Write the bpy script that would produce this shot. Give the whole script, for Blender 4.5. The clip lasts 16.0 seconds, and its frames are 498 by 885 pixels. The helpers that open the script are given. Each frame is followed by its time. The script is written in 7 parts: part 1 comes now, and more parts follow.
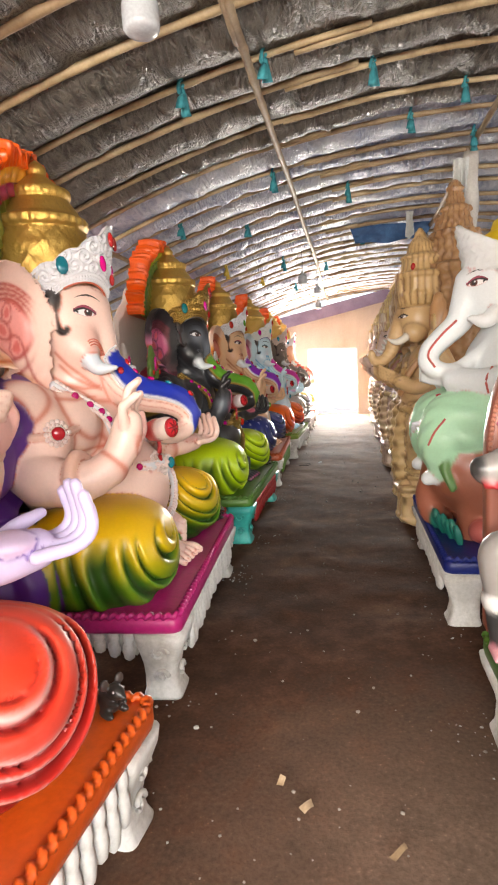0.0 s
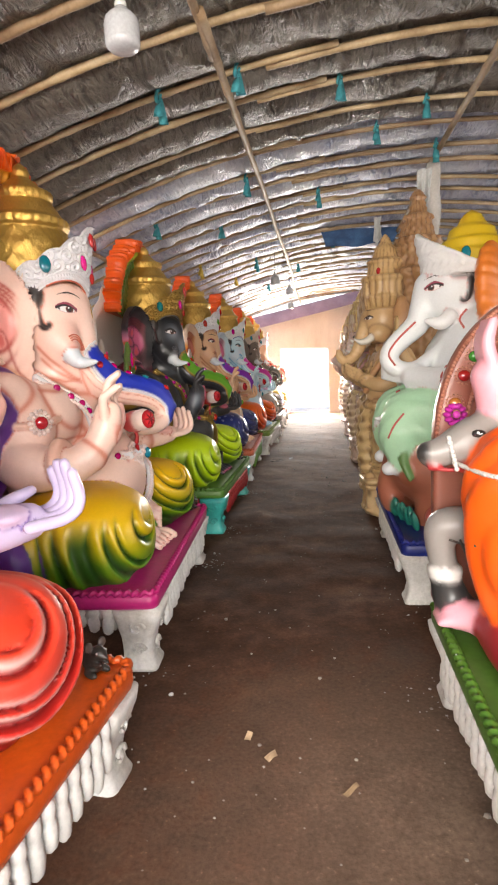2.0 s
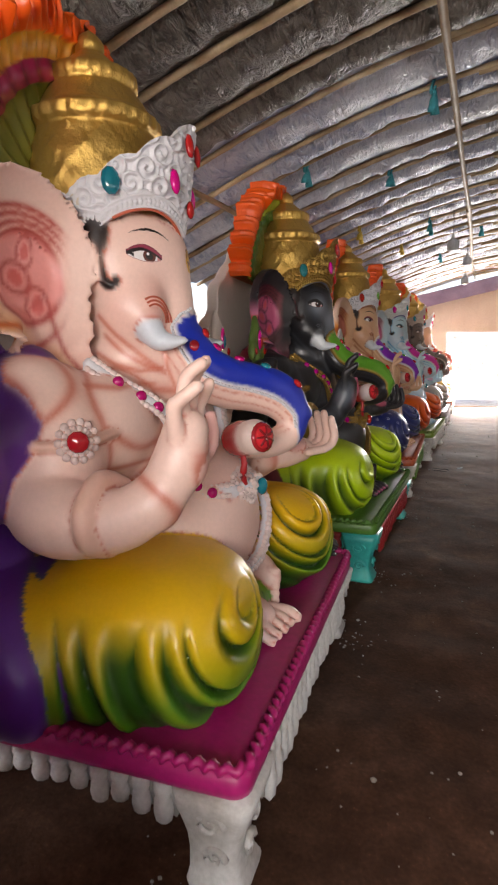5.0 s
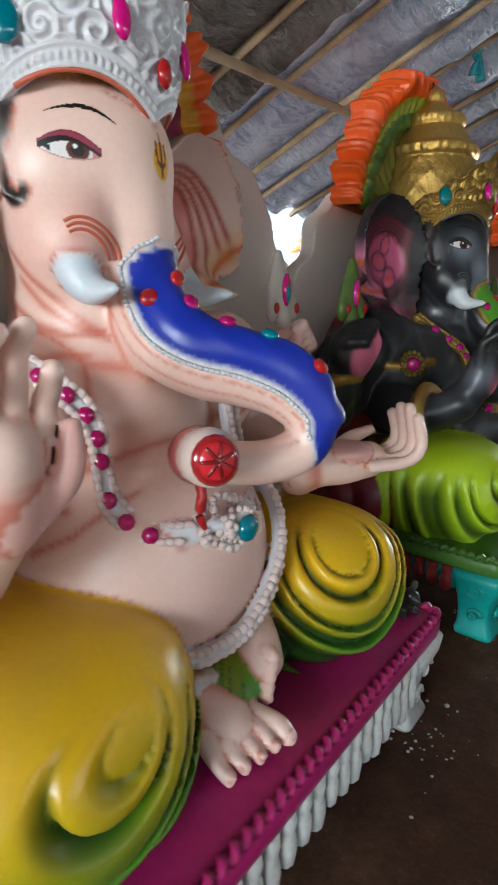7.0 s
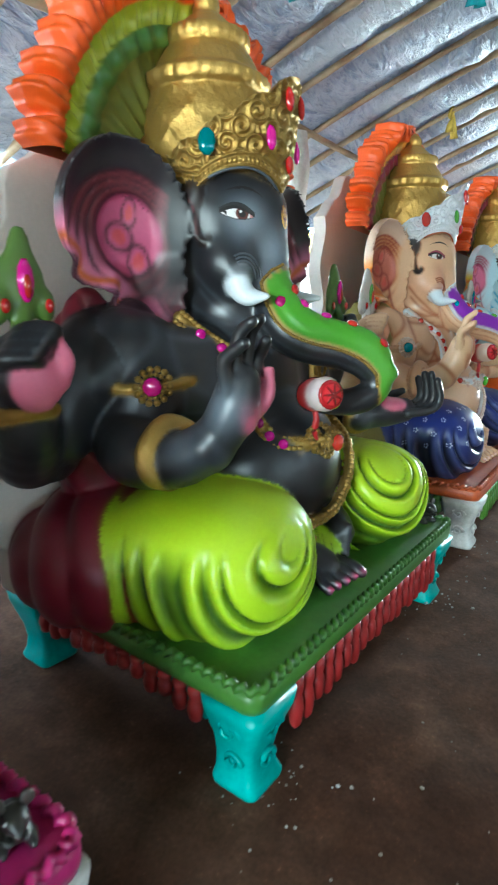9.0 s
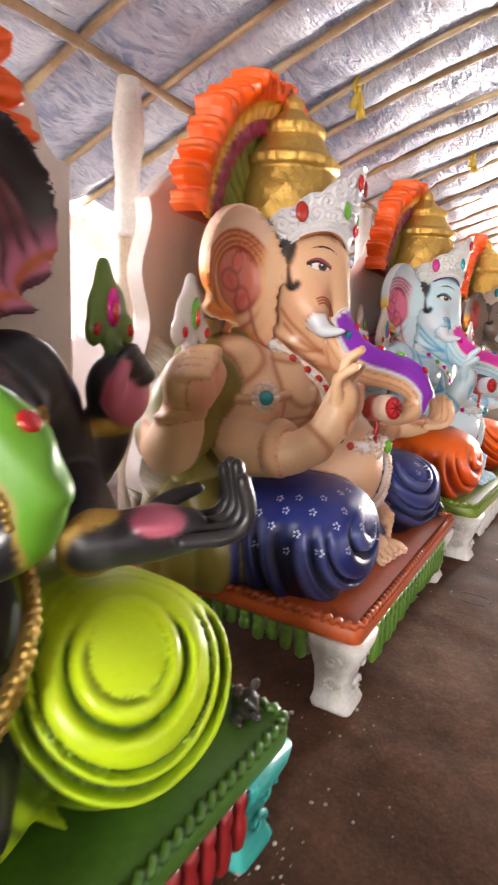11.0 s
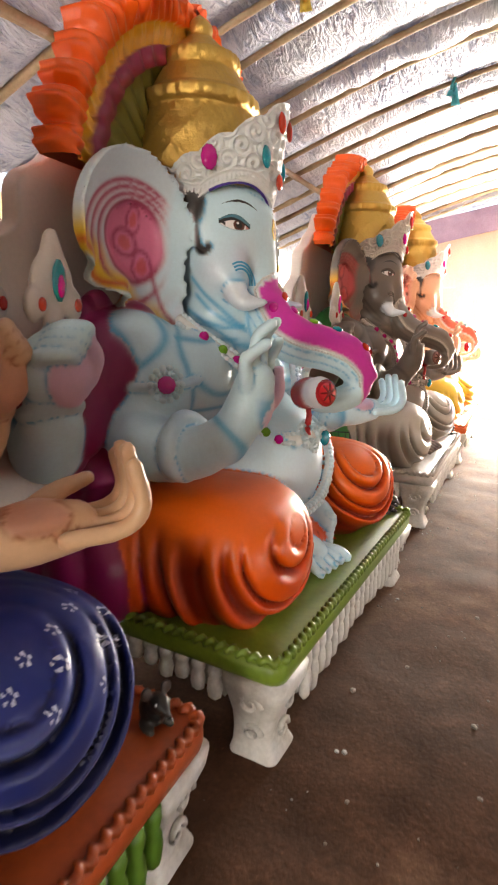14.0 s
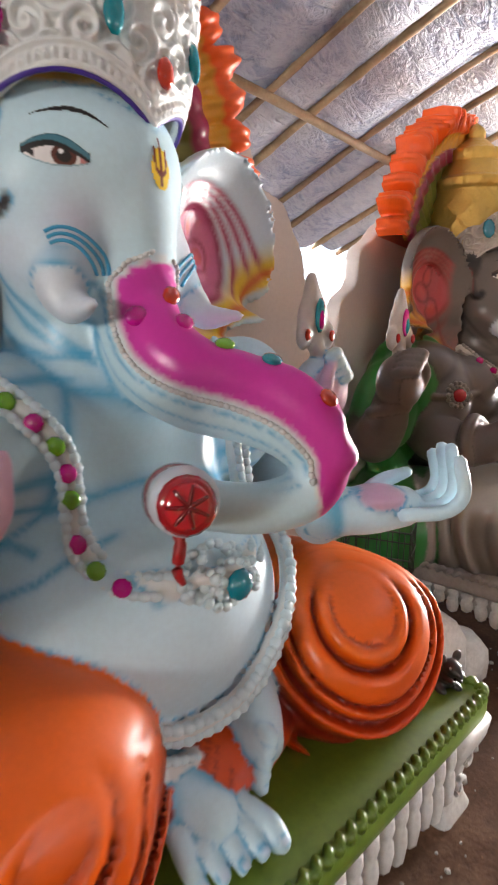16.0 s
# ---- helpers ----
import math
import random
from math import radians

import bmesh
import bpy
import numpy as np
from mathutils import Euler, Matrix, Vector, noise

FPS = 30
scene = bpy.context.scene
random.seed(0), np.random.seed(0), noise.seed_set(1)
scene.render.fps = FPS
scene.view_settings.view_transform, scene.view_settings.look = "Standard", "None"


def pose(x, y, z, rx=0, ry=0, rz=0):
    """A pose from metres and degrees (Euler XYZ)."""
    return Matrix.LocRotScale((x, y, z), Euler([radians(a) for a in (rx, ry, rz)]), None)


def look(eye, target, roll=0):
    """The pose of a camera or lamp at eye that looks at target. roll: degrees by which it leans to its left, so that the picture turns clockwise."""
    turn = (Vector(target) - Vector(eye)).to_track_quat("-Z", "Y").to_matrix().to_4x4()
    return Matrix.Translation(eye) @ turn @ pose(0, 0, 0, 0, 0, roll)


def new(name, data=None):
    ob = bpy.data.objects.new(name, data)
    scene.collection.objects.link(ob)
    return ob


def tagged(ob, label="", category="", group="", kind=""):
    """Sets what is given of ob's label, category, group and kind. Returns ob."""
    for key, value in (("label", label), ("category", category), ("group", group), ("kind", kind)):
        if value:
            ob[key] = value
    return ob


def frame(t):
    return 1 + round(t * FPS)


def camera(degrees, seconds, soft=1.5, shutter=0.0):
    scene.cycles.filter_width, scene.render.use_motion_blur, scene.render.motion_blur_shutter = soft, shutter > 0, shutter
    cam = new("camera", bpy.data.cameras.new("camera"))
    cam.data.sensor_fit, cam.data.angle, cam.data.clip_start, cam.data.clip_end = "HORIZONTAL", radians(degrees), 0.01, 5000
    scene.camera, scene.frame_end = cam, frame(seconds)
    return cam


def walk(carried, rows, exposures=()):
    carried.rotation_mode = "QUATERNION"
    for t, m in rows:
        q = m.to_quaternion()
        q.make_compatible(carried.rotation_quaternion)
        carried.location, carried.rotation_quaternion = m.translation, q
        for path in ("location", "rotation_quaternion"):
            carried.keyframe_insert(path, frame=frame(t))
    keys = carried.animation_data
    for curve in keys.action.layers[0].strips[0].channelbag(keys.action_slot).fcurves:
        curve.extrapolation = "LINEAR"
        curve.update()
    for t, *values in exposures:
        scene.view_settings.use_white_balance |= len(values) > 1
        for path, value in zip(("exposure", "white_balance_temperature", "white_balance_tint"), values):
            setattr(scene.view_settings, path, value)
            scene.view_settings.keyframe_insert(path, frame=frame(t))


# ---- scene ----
import functools
cam = camera(47.4, 16.0, 2.1, 0.3)
PATH = [
    (0, (0.148, -0.171, 1.495), (-0.377, 2.757, 1.105), -3.01),
    (0.5, (0.160, -0.176, 1.504), (-0.342, 2.754, 1.103), -3.25),
    (1, (0.180, -0.175, 1.507), (-0.282, 2.762, 1.107), -3.55),
    (1.5, (0.211, -0.440, 1.478), (-0.218, 2.511, 1.145), -3.44),
    (2, (0.188, -0.383, 1.474), (-0.197, 2.565, 1.075), -2.33),
    (2.5, (0.125, -0.237, 1.480), (-0.161, 2.712, 1.010), 0.10),
    (3, (0.041, -0.041, 1.467), (-0.095, 2.922, 1.013), 1.76),
    (3.5, (0.040, 0.219, 1.459), (-0.220, 3.163, 0.944), 1.24),
    (4, (0.010, 0.459, 1.486), (-0.635, 3.343, 0.965), -0.20),
    (4.5, (-0.078, 0.692, 1.490), (-1.025, 3.494, 0.989), -0.50),
    (4.7, (-0.105, 0.790, 1.482), (-1.123, 3.572, 1.011), -0.85),
    (6.8, (-0.099, 1.899, 1.480), (-1.932, 4.176, 0.806), 0.37),
    (7, (-0.031, 1.977, 1.493), (-1.937, 4.191, 0.809), 0.41),
    (7.5, (0.050, 2.166, 1.494), (-1.964, 4.275, 0.792), 0.93),
    (8, (0.015, 2.493, 1.493), (-1.882, 4.709, 0.790), 0.61),
    (8.5, (0.103, 2.912, 1.481), (-1.687, 5.215, 0.781), -0.30),
    (8.7, (0.135, 3.078, 1.500), (-1.625, 5.400, 0.787), -0.10),
    (10.8, (-0.007, 4.685, 1.529), (-1.631, 7.135, 0.931), 2.96),
    (11, (-0.020, 4.863, 1.521), (-1.591, 7.351, 0.937), 2.89),
    (11.5, (-0.031, 5.366, 1.526), (-1.507, 7.914, 0.949), 1.96),
    (12, (-0.143, 5.794, 1.513), (-1.616, 8.345, 0.945), 1.83),
    (12.5, (-0.088, 6.246, 1.481), (-1.506, 8.819, 0.876), 1.04),
    (13, (-0.061, 6.642, 1.472), (-1.391, 9.256, 0.841), 1.47),
    (13.5, (-0.092, 7.020, 1.479), (-1.348, 9.664, 0.821), 2.08),
    (14, (-0.067, 7.392, 1.487), (-1.381, 10.007, 0.827), 1.56),
    (14.5, (-0.081, 7.772, 1.469), (-1.570, 10.304, 0.857), 1.00),
    (15, (-0.110, 8.114, 1.475), (-1.785, 10.534, 0.896), 0.15),
    (15.5, (-0.072, 8.496, 1.479), (-1.908, 10.807, 0.937), 0.34),
    (16, (-0.092, 8.881, 1.470), (-2.093, 11.055, 0.949), 1.09),
]
EXPOSURE = [(0, 1.85, 6900, 11), (1.5, 1.85, 6900, 12), (3, 1.35, 6800, 12), (4.5, 1.15, 6800, 16), (7, 1.45, 5700, 0), (7.5, 1.4, 5700, -1), (8.5, 2.2, 5000, -16),
            (11, 2.9, 6700, 15), (11.5, 2.55, 7000, 10), (12, 2.2, 7800, 13), (12.5, 2.25, 7300, 8), (13.5, 2.4, 7300, 10), (15, 2.35, 7100, 15), (16, 2.25, 6500, 12)]
walk(cam, [(t, look(eye, target, roll)) for t, eye, target, roll in PATH],
     [(t, e, k, g) for t, e, k, g in EXPOSURE])
# ---- light: daylight from the open ends and eaves of the shed ----
world = bpy.data.worlds.new("daylight")
scene.world = world
world.use_nodes = True
wn = world.node_tree.nodes
sky = wn.new("ShaderNodeTexSky")
sky.sky_type, sky.sun_disc = "NISHITA", False
sky.sun_elevation, sky.sun_rotation = radians(50), radians(126)
wn["Background"].inputs[1].default_value = 0.15
world.node_tree.links.new(sky.outputs[0], wn["Background"].inputs[0])
sun = new("sun", bpy.data.lights.new("sun", "SUN"))
sun.data.energy, sun.data.angle, sun.data.color = 3.5, radians(.5), (1, .95, .86)
sun.matrix_world = look((30, -22, 45), (0, 0, 0))


EXIT_X, EXIT_W = -.28, 1.4          # the gap in the far wall


def opening_light(name, eye, target, w, h, power, col):
    ob = new(name, bpy.data.lights.new(name, "AREA"))
    ob.data.shape, ob.data.size, ob.data.size_y = "RECTANGLE", w, h
    ob.data.energy, ob.data.color = power, col
    ob.matrix_world = look(eye, target)
    return ob


opening_light("far_opening_sky", (EXIT_X, 16.9, 1.0), (EXIT_X, 0, 1.0), EXIT_W, 1.85, 300, (1, .97, .92))
opening_light("near_opening_sky", (.1, -4.3, 2.2), (-.1, 6, 1.4), 4.6, 1.5, 250, (1, .95, .89))
opening_light("west_side_sky", (-7.2, 5.0, 1.7), (-2.5, 5.0, 2.0), 20, 3.2, 1300, (.97, .98, 1))
opening_light("east_eave_sky", (6.55, 6.5, 2.0), (3, 6.5, 1.9), 21, .7, 200, (.95, .97, 1))

# ---- materials ----
MAT = {}


def nodes_of(name):
    m = bpy.data.materials.new(name)
    m.use_nodes = True
    nt = m.node_tree
    return m, nt, nt.nodes["Principled BSDF"]


def noise_at(nt, scale, detail=4, rough=.6, coord="Object", stretch=None):
    tc = nt.nodes.new("ShaderNodeTexCoord")
    src = tc.outputs[coord]
    if stretch:
        mp = nt.nodes.new("ShaderNodeMapping")
        mp.inputs["Scale"].default_value = stretch
        nt.links.new(src, mp.inputs[0])
        src = mp.outputs[0]
    n = nt.nodes.new("ShaderNodeTexNoise")
    n.inputs["Scale"].default_value, n.inputs["Detail"].default_value, n.inputs["Roughness"].default_value = scale, detail, rough
    nt.links.new(src, n.inputs[0])
    return n


def ramp(nt, src, stops):
    r = nt.nodes.new("ShaderNodeValToRGB")
    e = r.color_ramp.elements
    while len(e) < len(stops):
        e.new(.5)
    for q, (p, c) in zip(e, stops):
        q.position, q.color = p, (*c, 1) if len(c) == 3 else c
    nt.links.new(src, r.inputs[0])
    return r


def mixed(nt, fac, a, b, mode="MIX"):
    m = nt.nodes.new("ShaderNodeMix")
    m.data_type, m.blend_type = "RGBA", mode
    for s, v in ((m.inputs[0], fac), (m.inputs[6], a), (m.inputs[7], b)):
        if isinstance(v, (int, float)):
            s.default_value = v
        elif isinstance(v, tuple):
            s.default_value = (*v, 1)
        else:
            nt.links.new(v, s)
    return m.outputs[2]


def bumped(nt, bsdf, src, strength, dist=.01):
    b = nt.nodes.new("ShaderNodeBump")
    b.inputs["Strength"].default_value, b.inputs["Distance"].default_value = strength, dist
    nt.links.new(src, b.inputs["Height"])
    nt.links.new(b.outputs[0], bsdf.inputs["Normal"])
    return b


def painted(name, rough, metal=0., grime=.35, coat=0., dent=.25):
    """Sprayed plaster: the colour comes from the mesh's paint, with dust and a hand-made unevenness."""
    m, nt, b = nodes_of(name)
    at = nt.nodes.new("ShaderNodeAttribute")
    at.attribute_name = "paint"
    big, fine = noise_at(nt, 5, 5), noise_at(nt, 70, 4)
    dust = ramp(nt, big.outputs[0], [(.45, (0, 0, 0)), (.75, (grime, grime, grime))])
    c = mixed(nt, dust.outputs[0], at.outputs["Color"], mixed(nt, .35, at.outputs["Color"], (.42, .36, .30)))
    speck = ramp(nt, fine.outputs[0], [(.35, (.95, .95, .95)), (.65, (1, 1, 1))])
    nt.links.new(mixed(nt, 1.0, c, speck.outputs[0], "MULTIPLY"), b.inputs["Base Color"])
    rr = ramp(nt, big.outputs[0], [(.3, (rough * .8,) * 3), (.75, (min(1, rough * 1.4),) * 3)])
    nt.links.new(rr.outputs[0], b.inputs["Roughness"])
    b.inputs["Metallic"].default_value, b.inputs["Coat Weight"].default_value = metal, coat
    bumped(nt, b, mixed(nt, .5, big.outputs[0], fine.outputs[0]), dent, .002 if dent < .3 else .012)
    MAT[name] = m


painted("enamel", .36, 0., .14, 0., .10)
painted("gilt", .40, .85, .25, 0., .7)
painted("gem", .10, 0, .05, .6)


def plain(name, cols, scale, rough, bump=.3, dist=.004, stretch=None, metal=0., fine=60):
    m, nt, b = nodes_of(name)
    n1 = noise_at(nt, scale, 6, .62, "Object", stretch)
    n2 = noise_at(nt, fine, 3)
    k = len(cols) - 1
    r = ramp(nt, n1.outputs[0], [(.3 + .4 * i / max(k, 1), c) for i, c in enumerate(cols)])
    info = nt.nodes.new("ShaderNodeObjectInfo")
    tone = ramp(nt, info.outputs["Random"], [(0, (.84, .84, .84)), (1, (1.0, 1.0, 1.0))])
    sp = ramp(nt, n2.outputs[0], [(.3, (.82, .82, .82)), (.7, (1, 1, 1))])
    c = mixed(nt, 1.0, r.outputs[0], sp.outputs[0], "MULTIPLY")
    nt.links.new(mixed(nt, 1.0, c, tone.outputs[0], "MULTIPLY"), b.inputs["Base Color"])
    b.inputs["Roughness"].default_value, b.inputs["Metallic"].default_value = rough, metal
    h = mixed(nt, .4, n1.outputs[0], n2.outputs[0])
    bumped(nt, b, h, bump, dist)
    MAT[name] = m
    return m, nt, b


plain("bamboo", [(.30, .20, .10), (.52, .39, .22), (.64, .52, .34)], 3, .55, .3, .003, (1, .3, 1))
plain("dark_bamboo", [(.20, .12, .06), (.36, .25, .14), (.48, .36, .22)], 3, .6, .3, .003)
plain("whitewash", [(.40, .36, .31), (.66, .64, .60), (.74, .73, .70)], 4, .7, .4, .004)
plain("bare_plaster", [(.36, .27, .20), (.50, .40, .32), (.60, .52, .44)], 3, .8, .4, .004)
plain("stone", [(.20, .16, .13), (.38, .33, .28)], 9, .9, .5, .01)
plain("cement", [(.30, .28, .26), (.55, .52, .48)], 7, .9, .5, .01)
plain("wood_post", [(.28, .20, .14), (.48, .38, .28), (.58, .48, .38)], 4, .75, .5, .004, (6, 6, .5))
plain("teal_cloth", [(.02, .20, .24), (.05, .34, .38)], 14, .8, .4, .006)
plain("yellow_cloth", [(.50, .34, .04), (.66, .48, .08)], 14, .8, .4, .006)
plain("pale_cloth", [(.50, .52, .50), (.70, .72, .70)], 9, .85, .4, .008)
plain("blue_cloth", [(.02, .06, .16), (.05, .14, .30)], 6, .7, .4, .01)
plain("curtain", [(.50, .43, .375), (.60, .53, .47)], 2.5, .85, .4, .01, (1, 1, .4))
plain("purple_cloth", [(.16, .13, .22), (.26, .22, .34)], 2.5, .85, .4, .01)
plain("pole_wrap", [(.50, .47, .42), (.72, .70, .66)], 4, .6, .5, .006)
plain("bulb_white", [(.44, .46, .48), (.52, .54, .56)], 5, .25, .05)
plain("socket", [(.04, .04, .04), (.07, .07, .07)], 9, .4, .1)
plain("wire", [(.02, .02, .02), (.05, .05, .05)], 9, .5, .1)
plain("paper", [(.45, .30, .16), (.66, .50, .34)], 20, .8, .2)
plain("leaf_green", [(.04, .12, .02), (.10, .24, .04)], 8, .5, .3)

# trodden earth
m, nt, b = nodes_of("earth")
big, mid, fine = noise_at(nt, .9, 6, .6), noise_at(nt, 6, 6, .65), noise_at(nt, 60, 4, .6)
r1 = ramp(nt, big.outputs[0], [(.32, (.072, .031, .016)), (.52, (.118, .055, .031)), (.70, (.21, .118, .074))])
r2 = ramp(nt, mid.outputs[0], [(.30, (.55, .52, .50)), (.62, (1, 1, 1)), (.80, (1.5, 1.5, 1.5))])
r3 = ramp(nt, fine.outputs[0], [(.30, (.7, .7, .7)), (.66, (1.05, 1.05, 1.05)), (.74, (1.8, 1.75, 1.7))])
nt.links.new(mixed(nt, 1.0, mixed(nt, 1.0, r1.outputs[0], r2.outputs[0], "MULTIPLY"), r3.outputs[0], "MULTIPLY"), b.inputs["Base Color"])
# pale dusty patch by the entrance; further in, shade painted as a darker stretch
def patch_of(at, inner, outer, warp):
    tc = nt.nodes.new("ShaderNodeTexCoord")
    d = nt.nodes.new("ShaderNodeVectorMath")
    d.operation = "DISTANCE"
    d.inputs[1].default_value = at
    nt.links.new(tc.outputs["Object"], d.inputs[0])
    add = nt.nodes.new("ShaderNodeMath")
    add.operation = "MULTIPLY_ADD"
    add.inputs[1].default_value = warp
    nt.links.new(mid.outputs[0], add.inputs[0])
    nt.links.new(d.outputs["Value"], add.inputs[2])
    return ramp(nt, add.outputs[0], [(min(1, (inner + warp * .5) / 6), (1, 1, 1)), (min(1, (outer + warp * .5) / 6), (0, 0, 0))]), add


def scaled(pair):
    r, add = pair
    k = nt.nodes.new("ShaderNodeMath")
    k.operation = "DIVIDE"
    k.inputs[1].default_value = 6
    nt.links.new(add.outputs[0], k.inputs[0])
    nt.links.new(k.outputs[0], r.inputs[0])
    return r.outputs[0]


soil = b.inputs["Base Color"].links[0].from_socket
speckle = mixed(nt, 1.0, r2.outputs[0], r3.outputs[0], "MULTIPLY")
dusty = mixed(nt, 1.0, speckle, (.23, .16, .115), "MULTIPLY")
dimmed = mixed(nt, 1.0, soil, (.74, .70, .68), "MULTIPLY")
soil = mixed(nt, scaled(patch_of((-.25, 4.1, 0), .8, 2.3, 1.2)), soil, dimmed)
soil = mixed(nt, scaled(patch_of((.62, 1.25, 0), .15, 1.35, 1.6)), soil, dusty)
nt.links.new(soil, b.inputs["Base Color"])
b.inputs["Roughness"].default_value = .92
b.inputs["Specular IOR Level"].default_value = .18
bumped(nt, b, mixed(nt, .22, mid.outputs[0], fine.outputs[0]), .5, .016)
MAT["earth"] = m

# plastic sheeting: a black sheet near the entrance, a silver-blue one further in
def sheeting(name, cols, metal, glow):
    m, nt, b = nodes_of(name)
    big = noise_at(nt, 1.3, 5, .6)
    def ridges(scale, stretch, detail):
        """Sharp folds: the noise bent over at its middle."""
        n = noise_at(nt, scale, detail, .6, "Object", stretch)
        n.inputs["Distortion"].default_value = .6
        return ramp(nt, n.outputs[0], [(.30, (0, 0, 0)), (.50, (1, 1, 1)), (.70, (0, 0, 0))]).outputs[0]
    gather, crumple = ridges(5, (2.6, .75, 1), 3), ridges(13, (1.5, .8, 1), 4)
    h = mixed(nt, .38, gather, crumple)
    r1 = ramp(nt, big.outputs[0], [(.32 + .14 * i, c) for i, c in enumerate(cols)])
    # fold ridges mixed towards the palest tone: crease highlights painted into the colour
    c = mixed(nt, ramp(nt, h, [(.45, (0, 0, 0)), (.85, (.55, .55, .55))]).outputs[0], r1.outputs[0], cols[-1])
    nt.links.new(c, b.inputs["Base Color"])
    nt.links.new(ramp(nt, crumple, [(.2, (.36,) * 3), (.8, (.55,) * 3)]).outputs[0], b.inputs["Roughness"])
    b.inputs["Metallic"].default_value = metal
    bp = bumped(nt, b, h, 1.0, .028)
    if glow:
        # daylight soaks through the thin film
        t = nt.nodes.new("ShaderNodeBsdfTranslucent")
        nt.links.new(c, t.inputs["Color"])
        nt.links.new(bp.outputs[0], t.inputs["Normal"])
        k = nt.nodes.new("ShaderNodeMixShader")
        k.inputs[0].default_value = glow
        nt.links.new(b.outputs[0], k.inputs[1])
        nt.links.new(t.outputs[0], k.inputs[2])
        nt.links.new(k.outputs[0], nt.nodes["Material Output"].inputs["Surface"])
    MAT[name] = m


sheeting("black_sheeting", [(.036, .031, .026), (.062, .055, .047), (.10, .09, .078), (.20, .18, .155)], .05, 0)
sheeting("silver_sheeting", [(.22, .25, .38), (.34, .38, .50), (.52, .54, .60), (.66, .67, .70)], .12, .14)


def mesh_of(name, v, f, mats, smooth=True, slots=None):
    me = bpy.data.meshes.new(name)
    me.from_pydata([tuple(map(float, p)) for p in v], [], [tuple(map(int, q)) for q in f])
    for q in mats:
        me.materials.append(MAT[q])
    if smooth:
        me.polygons.foreach_set("use_smooth", np.ones(len(me.polygons), bool))
    if slots is not None:
        me.polygons.foreach_set("material_index", np.array(slots, np.int32))
    me.update()
    return me


def part(name, me, parent, label=""):
    ob = new(name, me)
    ob.parent = parent
    return tagged(ob, label)


class Shape:
    """Vertices and faces, put together piece by piece into one mesh."""
    def __init__(self):
        self.v, self.f = [], []

    def grid(self, P, wrap_u=False, wrap_v=False, caps=False):
        P = np.asarray(P, float)
        nu, nv = P.shape[:2]
        n = len(self.v)
        self.v += P.reshape(-1, 3).tolist()
        for i in range(nu if wrap_u else nu - 1):
            for j in range(nv if wrap_v else nv - 1):
                a, b, c, d = i * nv + j, i * nv + (j + 1) % nv, ((i + 1) % nu) * nv + (j + 1) % nv, ((i + 1) % nu) * nv + j
                self.f.append((n + a, n + b, n + c, n + d))
        if caps:
            self.f.append(tuple(n + j for j in range(nv))[::-1])
            self.f.append(tuple(n + (nu - 1) * nv + j for j in range(nv)))

    def tube(self, pts, sides=8, n=3, squash=1.):
        P = smooth_path(pts, n) if len(pts) > 2 else np.array(pts, float)
        rows = []
        ang = np.linspace(0, 2 * np.pi, sides, endpoint=False)
        for i, a in enumerate(P):
            d = Vector(P[min(i + 1, len(P) - 1)][:3] - P[max(i - 1, 0)][:3])
            M3 = np.array(d.to_track_quat("Z", "Y").to_matrix())
            rows.append(a[:3] + (np.stack([np.cos(ang), np.sin(ang) * squash, 0 * ang], 1) * a[3]) @ M3.T)
        self.grid(rows, False, True, True)

    def loft(self, rows):
        """rows: closed rings of points, capped at both ends."""
        self.grid(rows, False, True, True)

    def ball(self, c, r, nu=10, nv=7):
        u = np.linspace(0, 2 * np.pi, nu, endpoint=False)
        w = np.linspace(-np.pi / 2, np.pi / 2, nv)
        U, W = np.meshgrid(w, u, indexing="ij")
        self.grid(np.stack([c[0] + r[0] * np.cos(U) * np.cos(W), c[1] + r[1] * np.cos(U) * np.sin(W), c[2] + r[2] * np.sin(U)], -1), False, True)

    def box(self, lo, hi):
        n = len(self.v)
        (a, b, c), (d, e, g) = lo, hi
        self.v += [(a, b, c), (d, b, c), (d, e, c), (a, e, c), (a, b, g), (d, b, g), (d, e, g), (a, e, g)]
        self.f += [tuple(n + i for i in q) for q in ((0, 3, 2, 1), (4, 5, 6, 7), (0, 1, 5, 4), (1, 2, 6, 5), (2, 3, 7, 6), (3, 0, 4, 7))]

    def mesh(self, name, *mats, smooth=True):
        return mesh_of(name, self.v, self.f, mats, smooth)


def rounded(cx, cy, hx, hy, z, r, n=5):
    """A rounded rectangle as a ring of points."""
    out = []
    for k, (sx, sy) in enumerate(((1, 1), (-1, 1), (-1, -1), (1, -1))):
        for a in np.linspace(k * np.pi / 2, (k + 1) * np.pi / 2, n):
            out.append((cx + sx * (hx - r) + r * math.cos(a), cy + sy * (hy - r) + r * math.sin(a), z))
    return out
# ---- sculpting in distance fields: one mould gives every seated statue of the long row ----
def f_ell(c, r, turn=None):
    c, r = np.array(c, float), np.array(r, float)
    R = None if turn is None else np.array(Euler([radians(a) for a in turn]).to_matrix()).T
    def fn(p):
        q = p - c
        if R is not None:
            q = q @ R.T
        k0 = np.sqrt(((q / r) ** 2).sum(1)) + 1e-6
        k1 = np.sqrt(((q / r ** 2) ** 2).sum(1)) + 1e-6
        return k0 * (k0 - 1) / k1
    m = r.max() if turn is not None else r
    return fn, c - m, c + m


